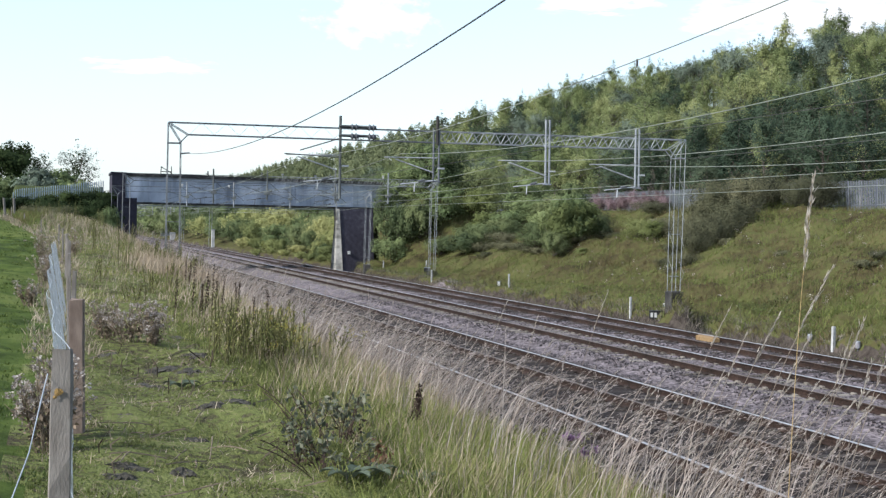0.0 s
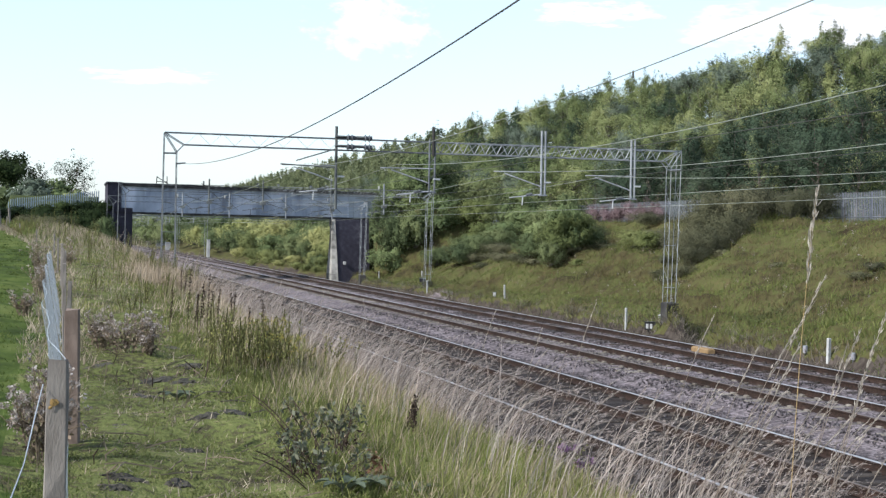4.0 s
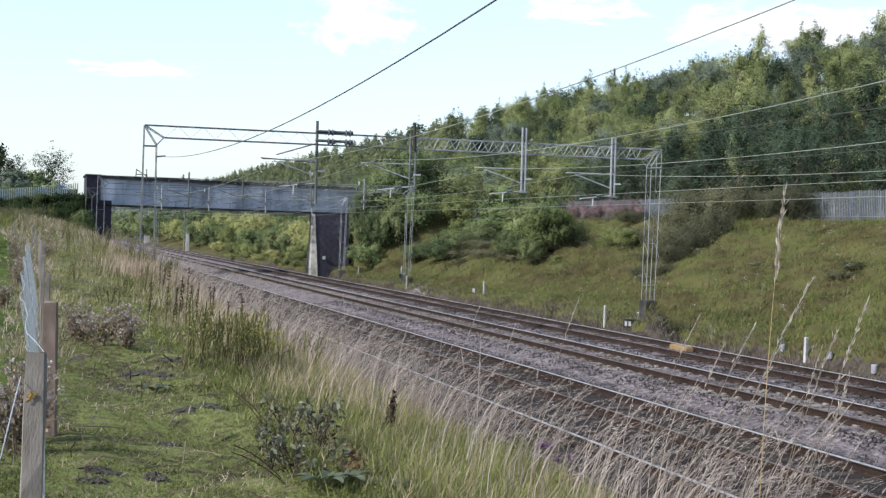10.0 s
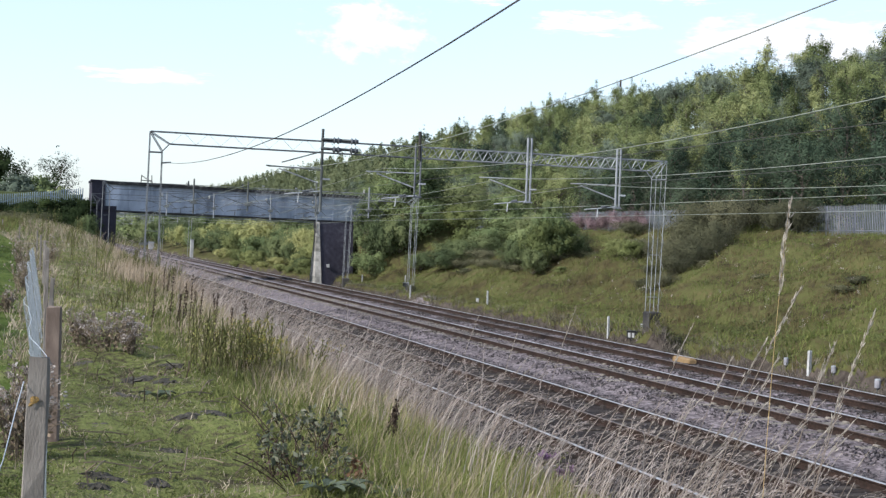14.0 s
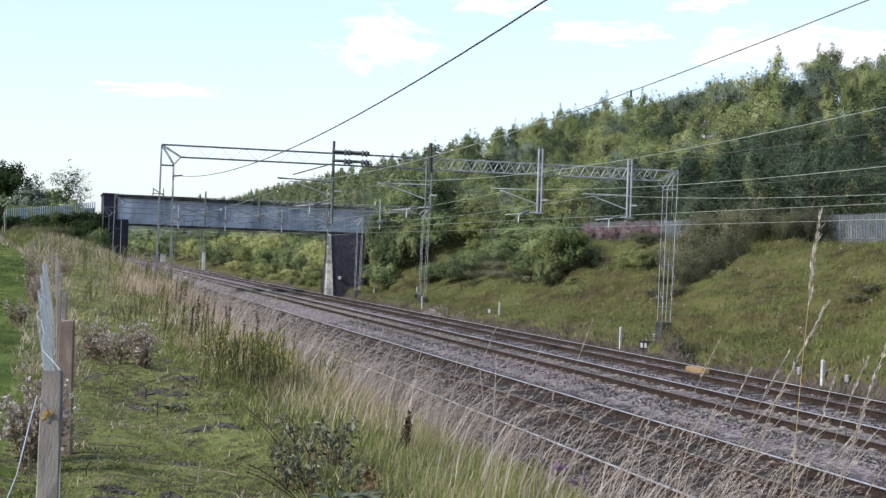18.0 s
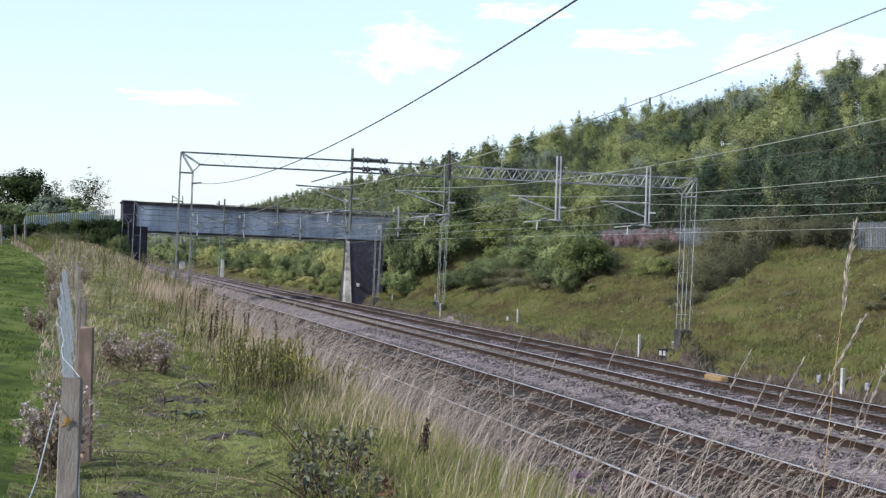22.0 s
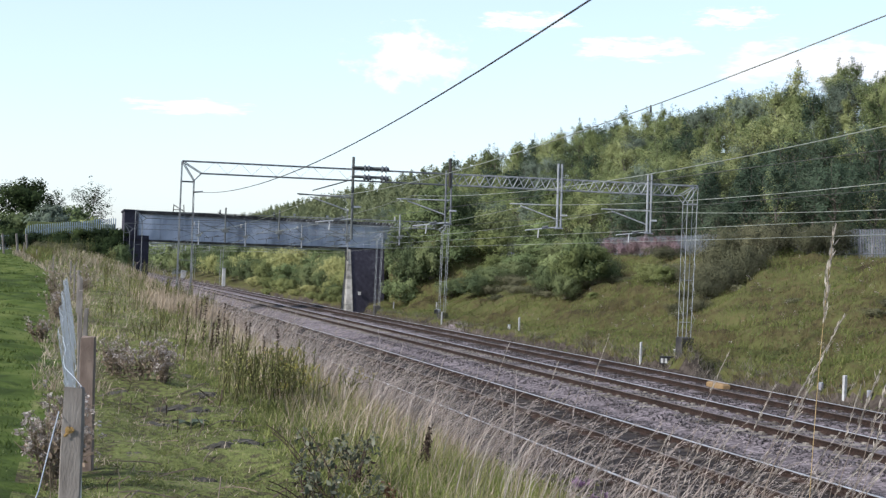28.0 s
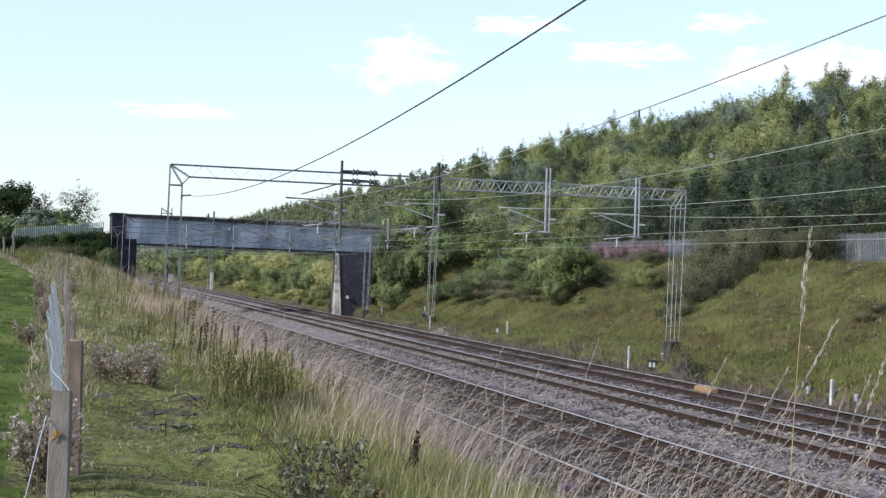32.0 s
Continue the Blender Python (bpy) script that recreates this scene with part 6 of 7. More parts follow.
def thistle(x, y, h, r, seed, heads=60):
    """A thistle gone to seed: branching brown stems with tufts of down."""
    rng = np.random.RandomState(seed)
    p = plant("thistle", x, y, "brown thistle clump gone to pale woolly seed", "thistle", "thistles by the fence")
    k, tops = Kit(), []
    for i in range(16):
        a, f = rng.uniform(0, 6.28), math.sqrt(rng.uniform(0, 1))
        b = Vector((math.cos(a) * r * 0.35 * f, math.sin(a) * r * 0.35 * f, 0))
        t = Vector((math.cos(a) * r * f, math.sin(a) * r * f, h * rng.uniform(0.5, 1.0) * (1.1 - 0.25 * f)))
        k.tube(b, t, 0.006, 0.004, 5, False)
        for j in range(7):
            s = b.lerp(t, rng.uniform(0.35, 0.95))
            e = s + Vector((rng.normal(0, 0.1), rng.normal(0, 0.1), rng.uniform(0.05, 0.2))) * (h / 0.8)
            k.tube(s, e, 0.0035, 0.0025, 4, False)
            tops.append(e)
        tops.append(t)
    tagged(part("haulm", k, M_THISTLE, p), kind="stuff")
    c = np.array([v[:] for v in tops])
    rng.shuffle(c)
    v, q = leaves(rng, c[:heads], np.full((min(heads, len(c)), 1), 0.016), 14, 0.017)
    tagged(part("seed_fluff", array_mesh("seed_fluff", v, q, M_DOWN), M_DOWN, p, "pale woolly seed heads"), kind="stuff")
    lv = np.array([(Vector(a).lerp(Vector((0, 0, 0)), rng.uniform(0.15, 0.75)))[:] for a in np.repeat(c, 2, 0)])
    v, q = leaves(rng, lv, np.full((len(lv), 1), 0.035), 1, 0.03, 0.4)
    tagged(part("foliage", array_mesh("foliage", v, q, M_THISTLE), M_THISTLE, p, "withered brown leaves"), kind="stuff")


thistle(1.15, 22.0, 0.72, 0.42, 1, 80)
thistle(1.5, 21.8, 0.66, 0.34, 2, 70)
thistle(0.8, 22.6, 0.7, 0.3, 6, 50)
thistle(-0.06, 12.2, 0.84, 0.26, 3, 80)
thistle(0.02, 12.9, 0.86, 0.22, 4, 60)
thistle(-0.2, 34.0, 0.9, 0.4, 5, 50)
thistle(-0.35, 42.0, 1.0, 0.45, 7, 45)
thistle(0.6, 46.0, 0.9, 0.5, 8, 40)
thistle(-0.5, 28.0, 0.55, 0.3, 9, 30)


def dock(x, y, h, seed, n=3):
    rng = np.random.RandomState(seed)
    p = plant("dock_plant", x, y, "dark brown dock spike in seed among the grass", "dock plant", "docks on the bank")
    k, c = Kit(), []
    for i in range(n):
        hh = h * rng.uniform(0.75, 1.0)
        b = Vector((rng.normal(0, 0.08), rng.normal(0, 0.08), 0))
        t = b + Vector((rng.normal(0.04, 0.05), rng.normal(0, 0.05), hh))
        k.tube(b, t, 0.006, 0.003, 5, False)
        c += [b.lerp(t, f)[:] for f in np.linspace(0.4, 0.99, 11)]
    tagged(part("haulm", k, M_DOCK, p), kind="stuff")
    v, q = leaves(rng, np.array(c), np.full((len(c), 1), 0.013), 13, 0.016)
    tagged(part("seed_spike", array_mesh("seed_spike", v, q, M_DOCK), M_DOCK, p, "dense rust-brown seeds"), kind="stuff")


for i, (x, y, h, n) in enumerate(((2.55, 26.5, 1.45, 1), (2.77, 26.3, 1.2, 1), (2.99, 26.5, 1.4, 1), (3.1, 26.4, 1.15, 1), (2.69, 26.8, 1.05, 1), (3.4, 27.2, 1.2, 2), (2.62, 26.2, 1.1, 1), (3.7, 26.6, 0.95, 1), (2.3, 28.0, 1.1, 1), (3.0, 28.5, 0.9, 2), (3.9, 14.6, 0.62, 3), (4.5, 30.0, 0.9, 2), (3.4, 37.0, 0.9, 2))):
    dock(x, y, h, 100 + i, n)


def tall_weed(x, y, h, seed, flowers=False):
    """A leafy upright weed of many stems."""
    rng = np.random.RandomState(seed)
    name = "ragwort" if flowers else "tall_weed"
    p = plant(name, x, y, "ragwort with small yellow flower heads" if flowers else "clump of tall green leafy weeds with dark stems", "weed", "weeds on the bank")
    k, c, tops = Kit(), [], []
    for i in range(7):
        hh = h * rng.uniform(0.6, 1.0)
        b = Vector((rng.normal(0, 0.14), rng.normal(0, 0.14), 0))
        t = b + Vector((rng.normal(0.05, 0.1), rng.normal(0, 0.1), hh))
        k.tube(b, t, 0.0085, 0.0055, 4, False)
        for j in range(2):
            e = b.lerp(t, rng.uniform(0.5, 0.8))
            k.tube(e, e + Vector((rng.normal(0, 0.07), rng.normal(0, 0.07), rng.uniform(0.1, 0.22))), 0.005, 0.003, 4, False)
        c += [b.lerp(t, f)[:] for f in np.linspace(0.42, 0.97, 9)]
        tops += [(t + Vector((rng.normal(0, 0.05), rng.normal(0, 0.05), rng.uniform(-0.04, 0.03))))[:] for j in range(5)]
    tagged(part("haulm", k, M_WEEDSTEM, p), kind="stuff")
    v, q = leaves(rng, np.array(c), np.full((len(c), 1), 0.022), 2, 0.024, -0.5)
    tagged(part("foliage", array_mesh("foliage", v, q, M_WEEDLEAF), M_WEEDLEAF, p), kind="stuff")
    if flowers:
        v, q = leaves(rng, np.array(tops), np.full((len(tops), 1), 0.014), 5, 0.011)
        tagged(part("bloom", array_mesh("bloom", v, q, M_RAGWORT), M_RAGWORT, p, "yellow flower heads"), kind="stuff")


for i, (x, y) in enumerate(((22.35, 46.8), (22.6, 46.6), (22.8, 46.9), (23.05, 46.7), (23.3, 47.0), (22.5, 47.0), (22.95, 46.9))):
    tall_weed(x, y, 0.45, 190 + i)
rng_w = np.random.RandomState(90)
for i in range(15):
    y = rng_w.uniform(19.3, 22.6)
    tall_weed(2.0 + 0.22 * (y - 19.3) + rng_w.uniform(0, 1.0), y, rng_w.uniform(0.75, 1.05), 200 + i, i % 5 == 1)
for i, (x, y, h, fl) in enumerate(((3.35, 20.0, 0.75, True), (3.6, 21.0, 0.7, True), (4.5, 22.0, 0.75, True), (1.6, 30.0, 0.6, False), (2.2, 33.0, 0.8, False), (1.2, 36.0, 0.7, False), (2.9, 36.0, 0.9, False),
                                   (2.0, 40.0, 0.9, False), (3.0, 44.0, 1.0, False), (1.3, 48.0, 0.9, False), (2.4, 52.0, 1.0, False), (3.8, 40.0, 0.9, False), (1.5, 60.0, 1.1, False), (3.2, 62.0, 1.1, False), (0.4, 70.0, 1.2, False),
                                   (2.3, 74.0, 1.2, False), (3.8, 84.0, 1.2, False), (1.2, 86.0, 1.3, False), (-0.5, 78.0, 1.1, False), (-1.2, 84.0, 1.2, False), (0.2, 92.0, 1.3, False), (2.8, 94.0, 1.3, False))):
    tall_weed(x, y, h, 240 + i, fl)


for i, (x, y) in enumerate(((3.0, 45.5), (3.5, 45.0), (4.0, 45.8), (3.3, 46.4), (3.8, 46.6), (2.7, 44.6), (4.4, 45.2), (3.6, 43.8), (4.2, 44.3), (3.1, 42.8))):
    tall_weed(x, y, 0.85 + 0.05 * (i % 4), 270 + i)
for i, (x, y, h) in enumerate(((5.0, 13.9, 0.5), (5.2, 14.2, 0.45), (5.4, 15.0, 0.5), (6.2, 12.2, 0.42), (6.35, 12.5, 0.38), (6.6, 13.2, 0.4))):
    tall_weed(x, y, h, 285 + i)


def knapweed(x, y, h, seed):
    rng = np.random.RandomState(seed)
    p = plant("knapweed", x, y, "knapweed with a small purple flower head in the grass", "wildflower", "wildflowers")
    for i in range(3):
        t = Vector((rng.normal(0, 0.06), rng.normal(0, 0.06), h * rng.uniform(0.8, 1.0)))
        part("stem", Kit().tube((0, 0, 0), t, 0.003, 0.002, 5, False), M_WEEDSTEM, p)
        v, q = leaves(rng, np.array([t[:]]), np.full((1, 1), 0.02), 40, 0.017)
        tagged(part("bloom", array_mesh("bloom", v, q, M_PINK), M_PINK, p, "purple flower heads"), kind="stuff")


for i, (x, y, h) in enumerate(((4.95, 12.4, 0.5), (5.05, 12.5, 0.42), (6.0, 10.9, 0.4))):
    knapweed(x, y, h, 295 + i)


def bramble(x, y, r, h, seed):
    rng = np.random.RandomState(seed)
    p = plant("bramble", x, y, "straggling bramble with dark canes and dull green leaves", "bramble", "brambles on the bank")
    k, c = Kit(), []
    for i in range(4):
        a = rng.uniform(1.6, 3.9) if i < 2 else rng.uniform(0, 6.28)
        ln = r * rng.uniform(0.5, 1.2)
        hh = h * rng.uniform(0.65, 1.1)
        pts = [Vector((math.cos(a) * ln * f + rng.normal(0, 0.012), math.sin(a) * ln * f, hh * f * (1.5 - 0.5 * f) + 0.01)) for f in np.linspace(0, 1, 6)]
        for j, (s, e) in enumerate(zip(pts, pts[1:])):
            k.tube(s, e, 0.0065 - 0.0007 * j, 0.006 - 0.0007 * j, 5, False)
            if j > 0 and rng.uniform() < 0.75:
                o = e + Vector((rng.normal(0, 0.06), rng.normal(0, 0.06), rng.uniform(0.0, 0.06)))
                k.tube(e, o, 0.0028, 0.002, 4, False)
                c.append(o[:])
    tagged(part("cane_tangle", k, M_DOCK, p, "dark straggling canes"), kind="stuff")
    v, q = leaves(rng, np.array(c), np.full((len(c), 1), 0.028), 7, 0.03, 0.5)
    tagged(part("foliage", array_mesh("foliage", v, q, M_BRAMBLE_NEAR), M_BRAMBLE_NEAR, p), kind="stuff")
    low = np.array(c)[::2] * (1, 1, 0.45)
    v, q = leaves(rng, low, np.full((len(low), 1), 0.04), 6, 0.024)
    tagged(part("dead_foliage", array_mesh("dead_foliage", v, q, M_DOCK), M_DOCK, p, "withered dark brown leaves"), kind="stuff")


for i, (x, y, r, h) in enumerate(((2.08, 11.9, 0.24, 0.42), (2.2, 11.5, 0.22, 0.36), (2.3, 11.1, 0.2, 0.26), (2.82, 13.2, 0.22, 0.42), (2.3, 12.3, 0.26, 0.52), (2.66, 12.7, 0.18, 0.44))):
    bramble(x, y, r, h, 300 + i)


def bare_cane(x, y, ln, up, turn, seed):
    """A dead arching cane with side shoots."""
    rng = np.random.RandomState(seed)
    p = plant("dead_cane", x, y, "dead dark arching bramble cane", "cane", "dead canes")
    a = radians(turn)
    pts = [Vector((math.cos(a) * ln * f, math.sin(a) * ln * f, up * 1.4 * f * (1.35 - 0.45 * f))) for f in np.linspace(0, 1, 7)]
    part("cane", wire_mesh(pts, 0.005, 5), M_DOCK, p)
    for i in range(4):
        s = pts[2 + i]
        e = s + Vector((rng.normal(0, 0.08), rng.normal(0, 0.08), rng.uniform(0.03, 0.14)))
        part("shoot", Kit().tube(s, e, 0.003, 0.002, 4, False), M_DOCK, p)


for i, (x, y, ln, up, turn) in enumerate(((2.25, 12.4, 0.45, 0.4, 150), (2.4, 12.0, 0.5, 0.46, 120), (2.1, 11.4, 0.45, 0.26, 190), (2.6, 12.7, 0.45, 0.42, 60), (2.05, 10.9, 0.5, 0.25, 190), (2.3, 11.9, 0.6, 0.55, 160))):
    bare_cane(x, y, ln, up, turn, 330 + i)


def withered_sprig(x, y, h, seed):
    rng = np.random.RandomState(seed)
    p = plant("withered_sprig", x, y, "withered orange-brown leafy sprig in the grass", "weed", "withered sprigs")
    part("stem", Kit().tube((0, 0, 0), (0.05, 0, h), 0.004, 0.003, 5, False), M_DOCK, p)
    pts = np.array([(0.05 * f, 0, h * f) for f in np.linspace(0.3, 1, 9)])
    v, q = leaves(rng, pts, np.full((9, 1), 0.03), 4, 0.026)
    tagged(part("foliage", array_mesh("foliage", v, q, M_RUSTLEAF), M_RUSTLEAF, p, "withered orange-brown leaves"), kind="stuff")


for i, (x, y, h) in enumerate(((2.62, 11.3, 0.24), (2.66, 11.2, 0.2), (4.9, 11.2, 0.2), (5.3, 11.0, 0.18))):
    withered_sprig(x, y, h, 350 + i)


def broad_dock(x, y, seed):
    """Broad dock leaves low in the grass."""
    rng = np.random.RandomState(seed)
    p = plant("dock_rosette", x, y, "broad dull grey-green dock leaves low in the grass", "dock plant", "docks on the bank")
    for i in range(5):
        a = i * 1.26 + rng.uniform(-0.3, 0.3)
        v, f = [], []
        for j in range(6):
            t = j / 5
            w = 0.055 * math.sin(math.pi * (0.12 + 0.86 * t)) ** 0.8
            cx, cz = 0.03 + 0.22 * t, 0.03 + 0.16 * t * (1.25 - t)
            for s in (-1, 0, 1):
                v.append((math.cos(a) * cx - math.sin(a) * w * s, math.sin(a) * cx + math.cos(a) * w * s, cz + 0.02 * abs(s)))
        for j in range(5):
            f += [(j * 3 + s, j * 3 + s + 1, j * 3 + s + 4, j * 3 + s + 3) for s in (0, 1)]
        part("leaf", Kit().add(v, f), M_DOCKLEAF, p)


for i, (x, y) in enumerate(((2.3, 10.75), (2.5, 10.9), (2.9, 10.9), (1.55, 17.5))):
    broad_dock(x, y, 320 + i)


def hogweed():
    """Small white flower plates dotted over the slope."""
    rng = np.random.RandomState(66)
    n = 130
    x, y = rng.uniform(25.5, 38, n), 42 + 36 * rng.uniform(0, 1, n) ** 1.2
    pts = np.stack([x, y, land(x, y) + rng.uniform(0.35, 0.75, n)], 1)
    v, q = leaves(rng, pts, np.full((n, 1), 0.05), 9, 0.028)
    tagged(new("hogweed_flowers", array_mesh("hogweed_flowers", v, q, M_DOWN)), "white hogweed flower heads dotted over the slope", "flowers", kind="stuff")


hogweed()


def twigs():
    """Dead stems lying on the short turf."""
    rng = np.random.RandomState(77)
    for i in range(46):
        y = 10.5 + 14 * rng.uniform(0, 1) ** 1.3
        x = rng.uniform(0.35, 2.2)
        a, ln = rng.uniform(-1.0, 1.6), rng.uniform(0.15, 0.6)
        up = rng.uniform(0.01, 0.06) if i % 4 else rng.uniform(0.1, 0.22)
        pts = []
        for f in (0, 0.35, 0.7, 1.0):
            px, py = x + math.cos(a) * ln * f + rng.normal(0, 0.006), y + math.sin(a) * ln * f + rng.normal(0, 0.006)
            pts.append((px, py, float(land(px, py)) + 0.015 + up * f * (1.2 - 0.5 * f)))
        solid("dead_twig", wire_mesh(pts, rng.uniform(0.005, 0.009), 5), M_TWIG, "dead grey-brown stem lying on the turf", "twig", "dead stems on the bank")


twigs()


def stubs():
    """Broken stalks still standing in the worn turf."""
    rng = np.random.RandomState(79)
    for cx, cy, n in ((0.7, 19.3, 4), (1.1, 18.0, 6), (1.75, 18.9, 7), (1.45, 16.4, 4), (0.55, 12.2, 3), (1.9, 19.6, 5)):
        for i in range(n):
            x, y = cx + rng.normal(0, 0.17), cy + rng.normal(0, 0.5)
            h = rng.uniform(0.08, 0.28)
            foot = Vector((x, y, float(land(x, y)) - 0.02))
            bend = foot + Vector((rng.normal(0, 0.02), rng.normal(0, 0.02), 0.6 * h))
            tip = foot + Vector((rng.normal(0, 0.06), rng.normal(0, 0.06), h))
            dark = i % 3 == 1
            solid("broken_stalk", wire_mesh([foot, bend, tip], rng.uniform(0.005, 0.0085), 5), M_DOCK if dark else M_TWIG,
                  "dark broken stalk standing in the turf" if dark else "pale broken stalk standing in the turf", "stalk", "broken stalks on the bank")


stubs()


def soil_scars():
    """Low ledges of bare soil where the turf has slipped, coloured dark for their shade."""
    rng = np.random.RandomState(88)
    for x, y, w, d in SCARS:
        n = 22
        v = []
        for k in range(n):
            a = 2 * math.pi * k / n
            f = rng.uniform(0.4, 1.3)
            px, py = x + math.cos(a) * w * 0.5 * f, y + math.sin(a) * d * 1.3 * f
            v.append((px, py, float(land(px, py)) - 0.01))
        for k in range(n):
            a = 2 * math.pi * k / n
            px, py = x + math.cos(a) * w * 0.28, y + math.sin(a) * d * 0.7
            v.append((px, py, float(land(px, py)) + rng.uniform(0.004, 0.03)))
        v.append((x, y, float(land(x, y)) + 0.015))
        f = [(k, (k + 1) % n, n + (k + 1) % n, n + k) for k in range(n)] + [(n + k, n + (k + 1) % n, 2 * n) for k in range(n)]
        solid("soil_scar", Kit().add(v, f), M_SOIL, "small ledge of bare soil in the turf, dark with coloured-in shade", "soil", "soil scars")


soil_scars()


# ---- grass that sways ----
def tussock(x, y, seed, n=16, tall=0.9):
    rng = np.random.RandomState(seed)
    t = plant("grass_tussock", x, y, "tussock of tall dry grass with nodding seed heads", "grass tussock", "swaying tussocks")
    base = np.stack([rng.normal(0, 0.13, n), rng.normal(0, 0.13, n), np.zeros(n)], 1)
    lean = np.stack([rng.normal(0.42, 0.17, n), rng.normal(-0.1, 0.24, n)], 1)
    (sv, sq), (hv, hq) = stalks(rng, base, rng.uniform(0.6, 1.0, n) * tall, lean, np.full(n, 0.0032), 26, 0.0155, 0.3)
    tagged(part("haulm", array_mesh("haulm", sv, sq, M_STRAW), M_STRAW, t), kind="stuff")
    tagged(part("seed_fluff", array_mesh("seed_fluff", hv, hq, M_SEED), M_SEED, t), kind="stuff")
    return t


rng_t = np.random.RandomState(401)
TUSSOCKS = []
for i in range(46):
    y = 9.0 + 24 * rng_t.uniform(0, 1) ** 1.3
    TUSSOCKS.append(tussock(3.5 + 2.9 * rng_t.uniform(0, 1) ** 0.8, y, 410 + i, 8, rng_t.uniform(1.1, 1.55)))


for i in range(14):
    y = rng_t.uniform(8.0, 15.0)
    TUSSOCKS.append(tussock(rng_t.uniform(4.6, 6.7), y, 810 + i, 7, rng_t.uniform(1.2, 1.7)))


def oat_stalk(foot, tip, bow, head, seed, thick=0.0016, seeds=70, size=0.012, gold=False):
    """One tall stalk from its foot to its tip, with a loose seed head over the given share of it."""
    rng = np.random.RandomState(seed)
    foot, tip = Vector(foot), Vector(tip)
    ctrl = foot + Vector((0, 0, (tip.z - foot.z) * bow))
    t = thing("oat_grass_stalk", Matrix.Translation(foot), "tall pale oat-grass stalk with a drooping seed head", "grass stalk", "swaying stalks")

    def at(u):
        return (1 - u) ** 2 * Vector((0, 0, 0)) + 2 * u * (1 - u) * (ctrl - foot) + u * u * (tip - foot)

    k = Kit()
    for j in range(14):
        k.tube(at(j / 14), at((j + 1) / 14), thick * (1 - 0.6 * j / 14), thick * (1 - 0.6 * (j + 1) / 14), 5, False)
    part("stem", k, M_STRAW_GOLD if gold else M_STRAW, t)
    v = []
    for j in range(seeds):
        u = 1 - head * rng.uniform(0, 1) ** 0.9
        d = (at(min(1, u + 0.02)) - at(u - 0.01)).normalized()
        d = (d + Vector(rng.normal(0, 0.09 + 0.14 * (rng.uniform() < 0.2), 3))).normalized()
        b = d.cross(Vector(rng.normal(0, 1, 3))).normalized()
        s = size * rng.uniform(0.6, 1.25)
        p = at(u) + Vector(rng.normal(0, 0.22, 3)) * s
        v += [p, p + d * s + b * s * 0.17, p + d * s * 2.3, p + d * s - b * s * 0.17]
    part("seed_head", Kit().add(v, [(4 * j, 4 * j + 1, 4 * j + 2, 4 * j + 3) for j in range(seeds)]), M_OATHEAD, t, "pale drooping seed head")
    return t


# foot, tip, bow, share of the seed head
STALKS = [
    ((1.330, 2.312), (1.387, 2.311, 3.483), 0.75, 0.17), ((1.288, 2.729), (1.637, 2.653, 3.304), 0.6, 0.11), ((1.472, 2.573), (1.716, 2.526, 3.255), 0.6, 0.15),
    ((1.638, 2.942), (1.881, 2.894, 3.165), 0.6, 0.12), ((2.039, 4.591), (2.352, 4.526, 3.105), 0.6, 0.12), ((2.421, 6.562), (2.691, 6.509, 3.069), 0.6, 0.14),
    ((1.987, 4.191), (2.266, 4.134, 3.034), 0.6, 0.13), ((2.148, 3.732), (2.345, 3.696, 3.068), 0.6, 0.13), ((2.576, 8.597), (2.837, 8.544, 2.904), 0.6, 0.18),
    ((1.418, 3.104), (1.756, 3.033, 3.167), 0.6, 0.1), ((2.098, 5.088), (2.306, 5.053, 2.733), 0.6, 0.18), ((2.003, 4.596), (2.256, 4.548, 2.794), 0.6, 0.16),
    ((1.594, 3.261), (1.895, 3.201, 3.11), 0.6, 0.11), ((1.782, 3.002), (1.96, 2.974, 3.057), 0.6, 0.12), ((2.534, 7.565), (2.746, 7.529, 2.861), 0.6, 0.2),
]
OATS = []
for i, ((fx, fy), tip, bow, head) in enumerate(STALKS):
    OATS.append(oat_stalk((fx, fy, float(land(fx, fy)) - 0.02), tip, bow, head, 500 + i, 0.0012 if i == 0 else 0.0017, 130 if i == 0 else 60, 0.0078 if i == 0 else 0.008, i == 0))
rng_o = np.random.RandomState(520)
for i in range(48):
    y = rng_o.uniform(5.0, 11.5)
    x = y * rng_o.uniform(0.45, 0.68)
    z = float(land(x, y)) - 0.02
    h = rng_o.uniform(0.95, 1.5)
    OATS.append(oat_stalk((x, y, z), (x + h * rng_o.uniform(0.2, 0.5), y + rng_o.uniform(-0.15, 0.05), z + h), 0.62, rng_o.uniform(0.18, 0.28), 530 + i, 0.0027, 60, 0.012))


for i in range(70):
    y = rng_o.uniform(10.0, 21.0)
    x = rng_o.uniform(4.7, 6.8)
    z = float(land(x, y)) - 0.02
    h = rng_o.uniform(0.85, 1.4)
    OATS.append(oat_stalk((x, y, z), (x + h * rng_o.uniform(0.3, 0.65), y + rng_o.uniform(-0.2, 0.1), z + h * 0.95), 0.6, rng_o.uniform(0.16, 0.26), 900 + i, 0.0034, 44, 0.016))


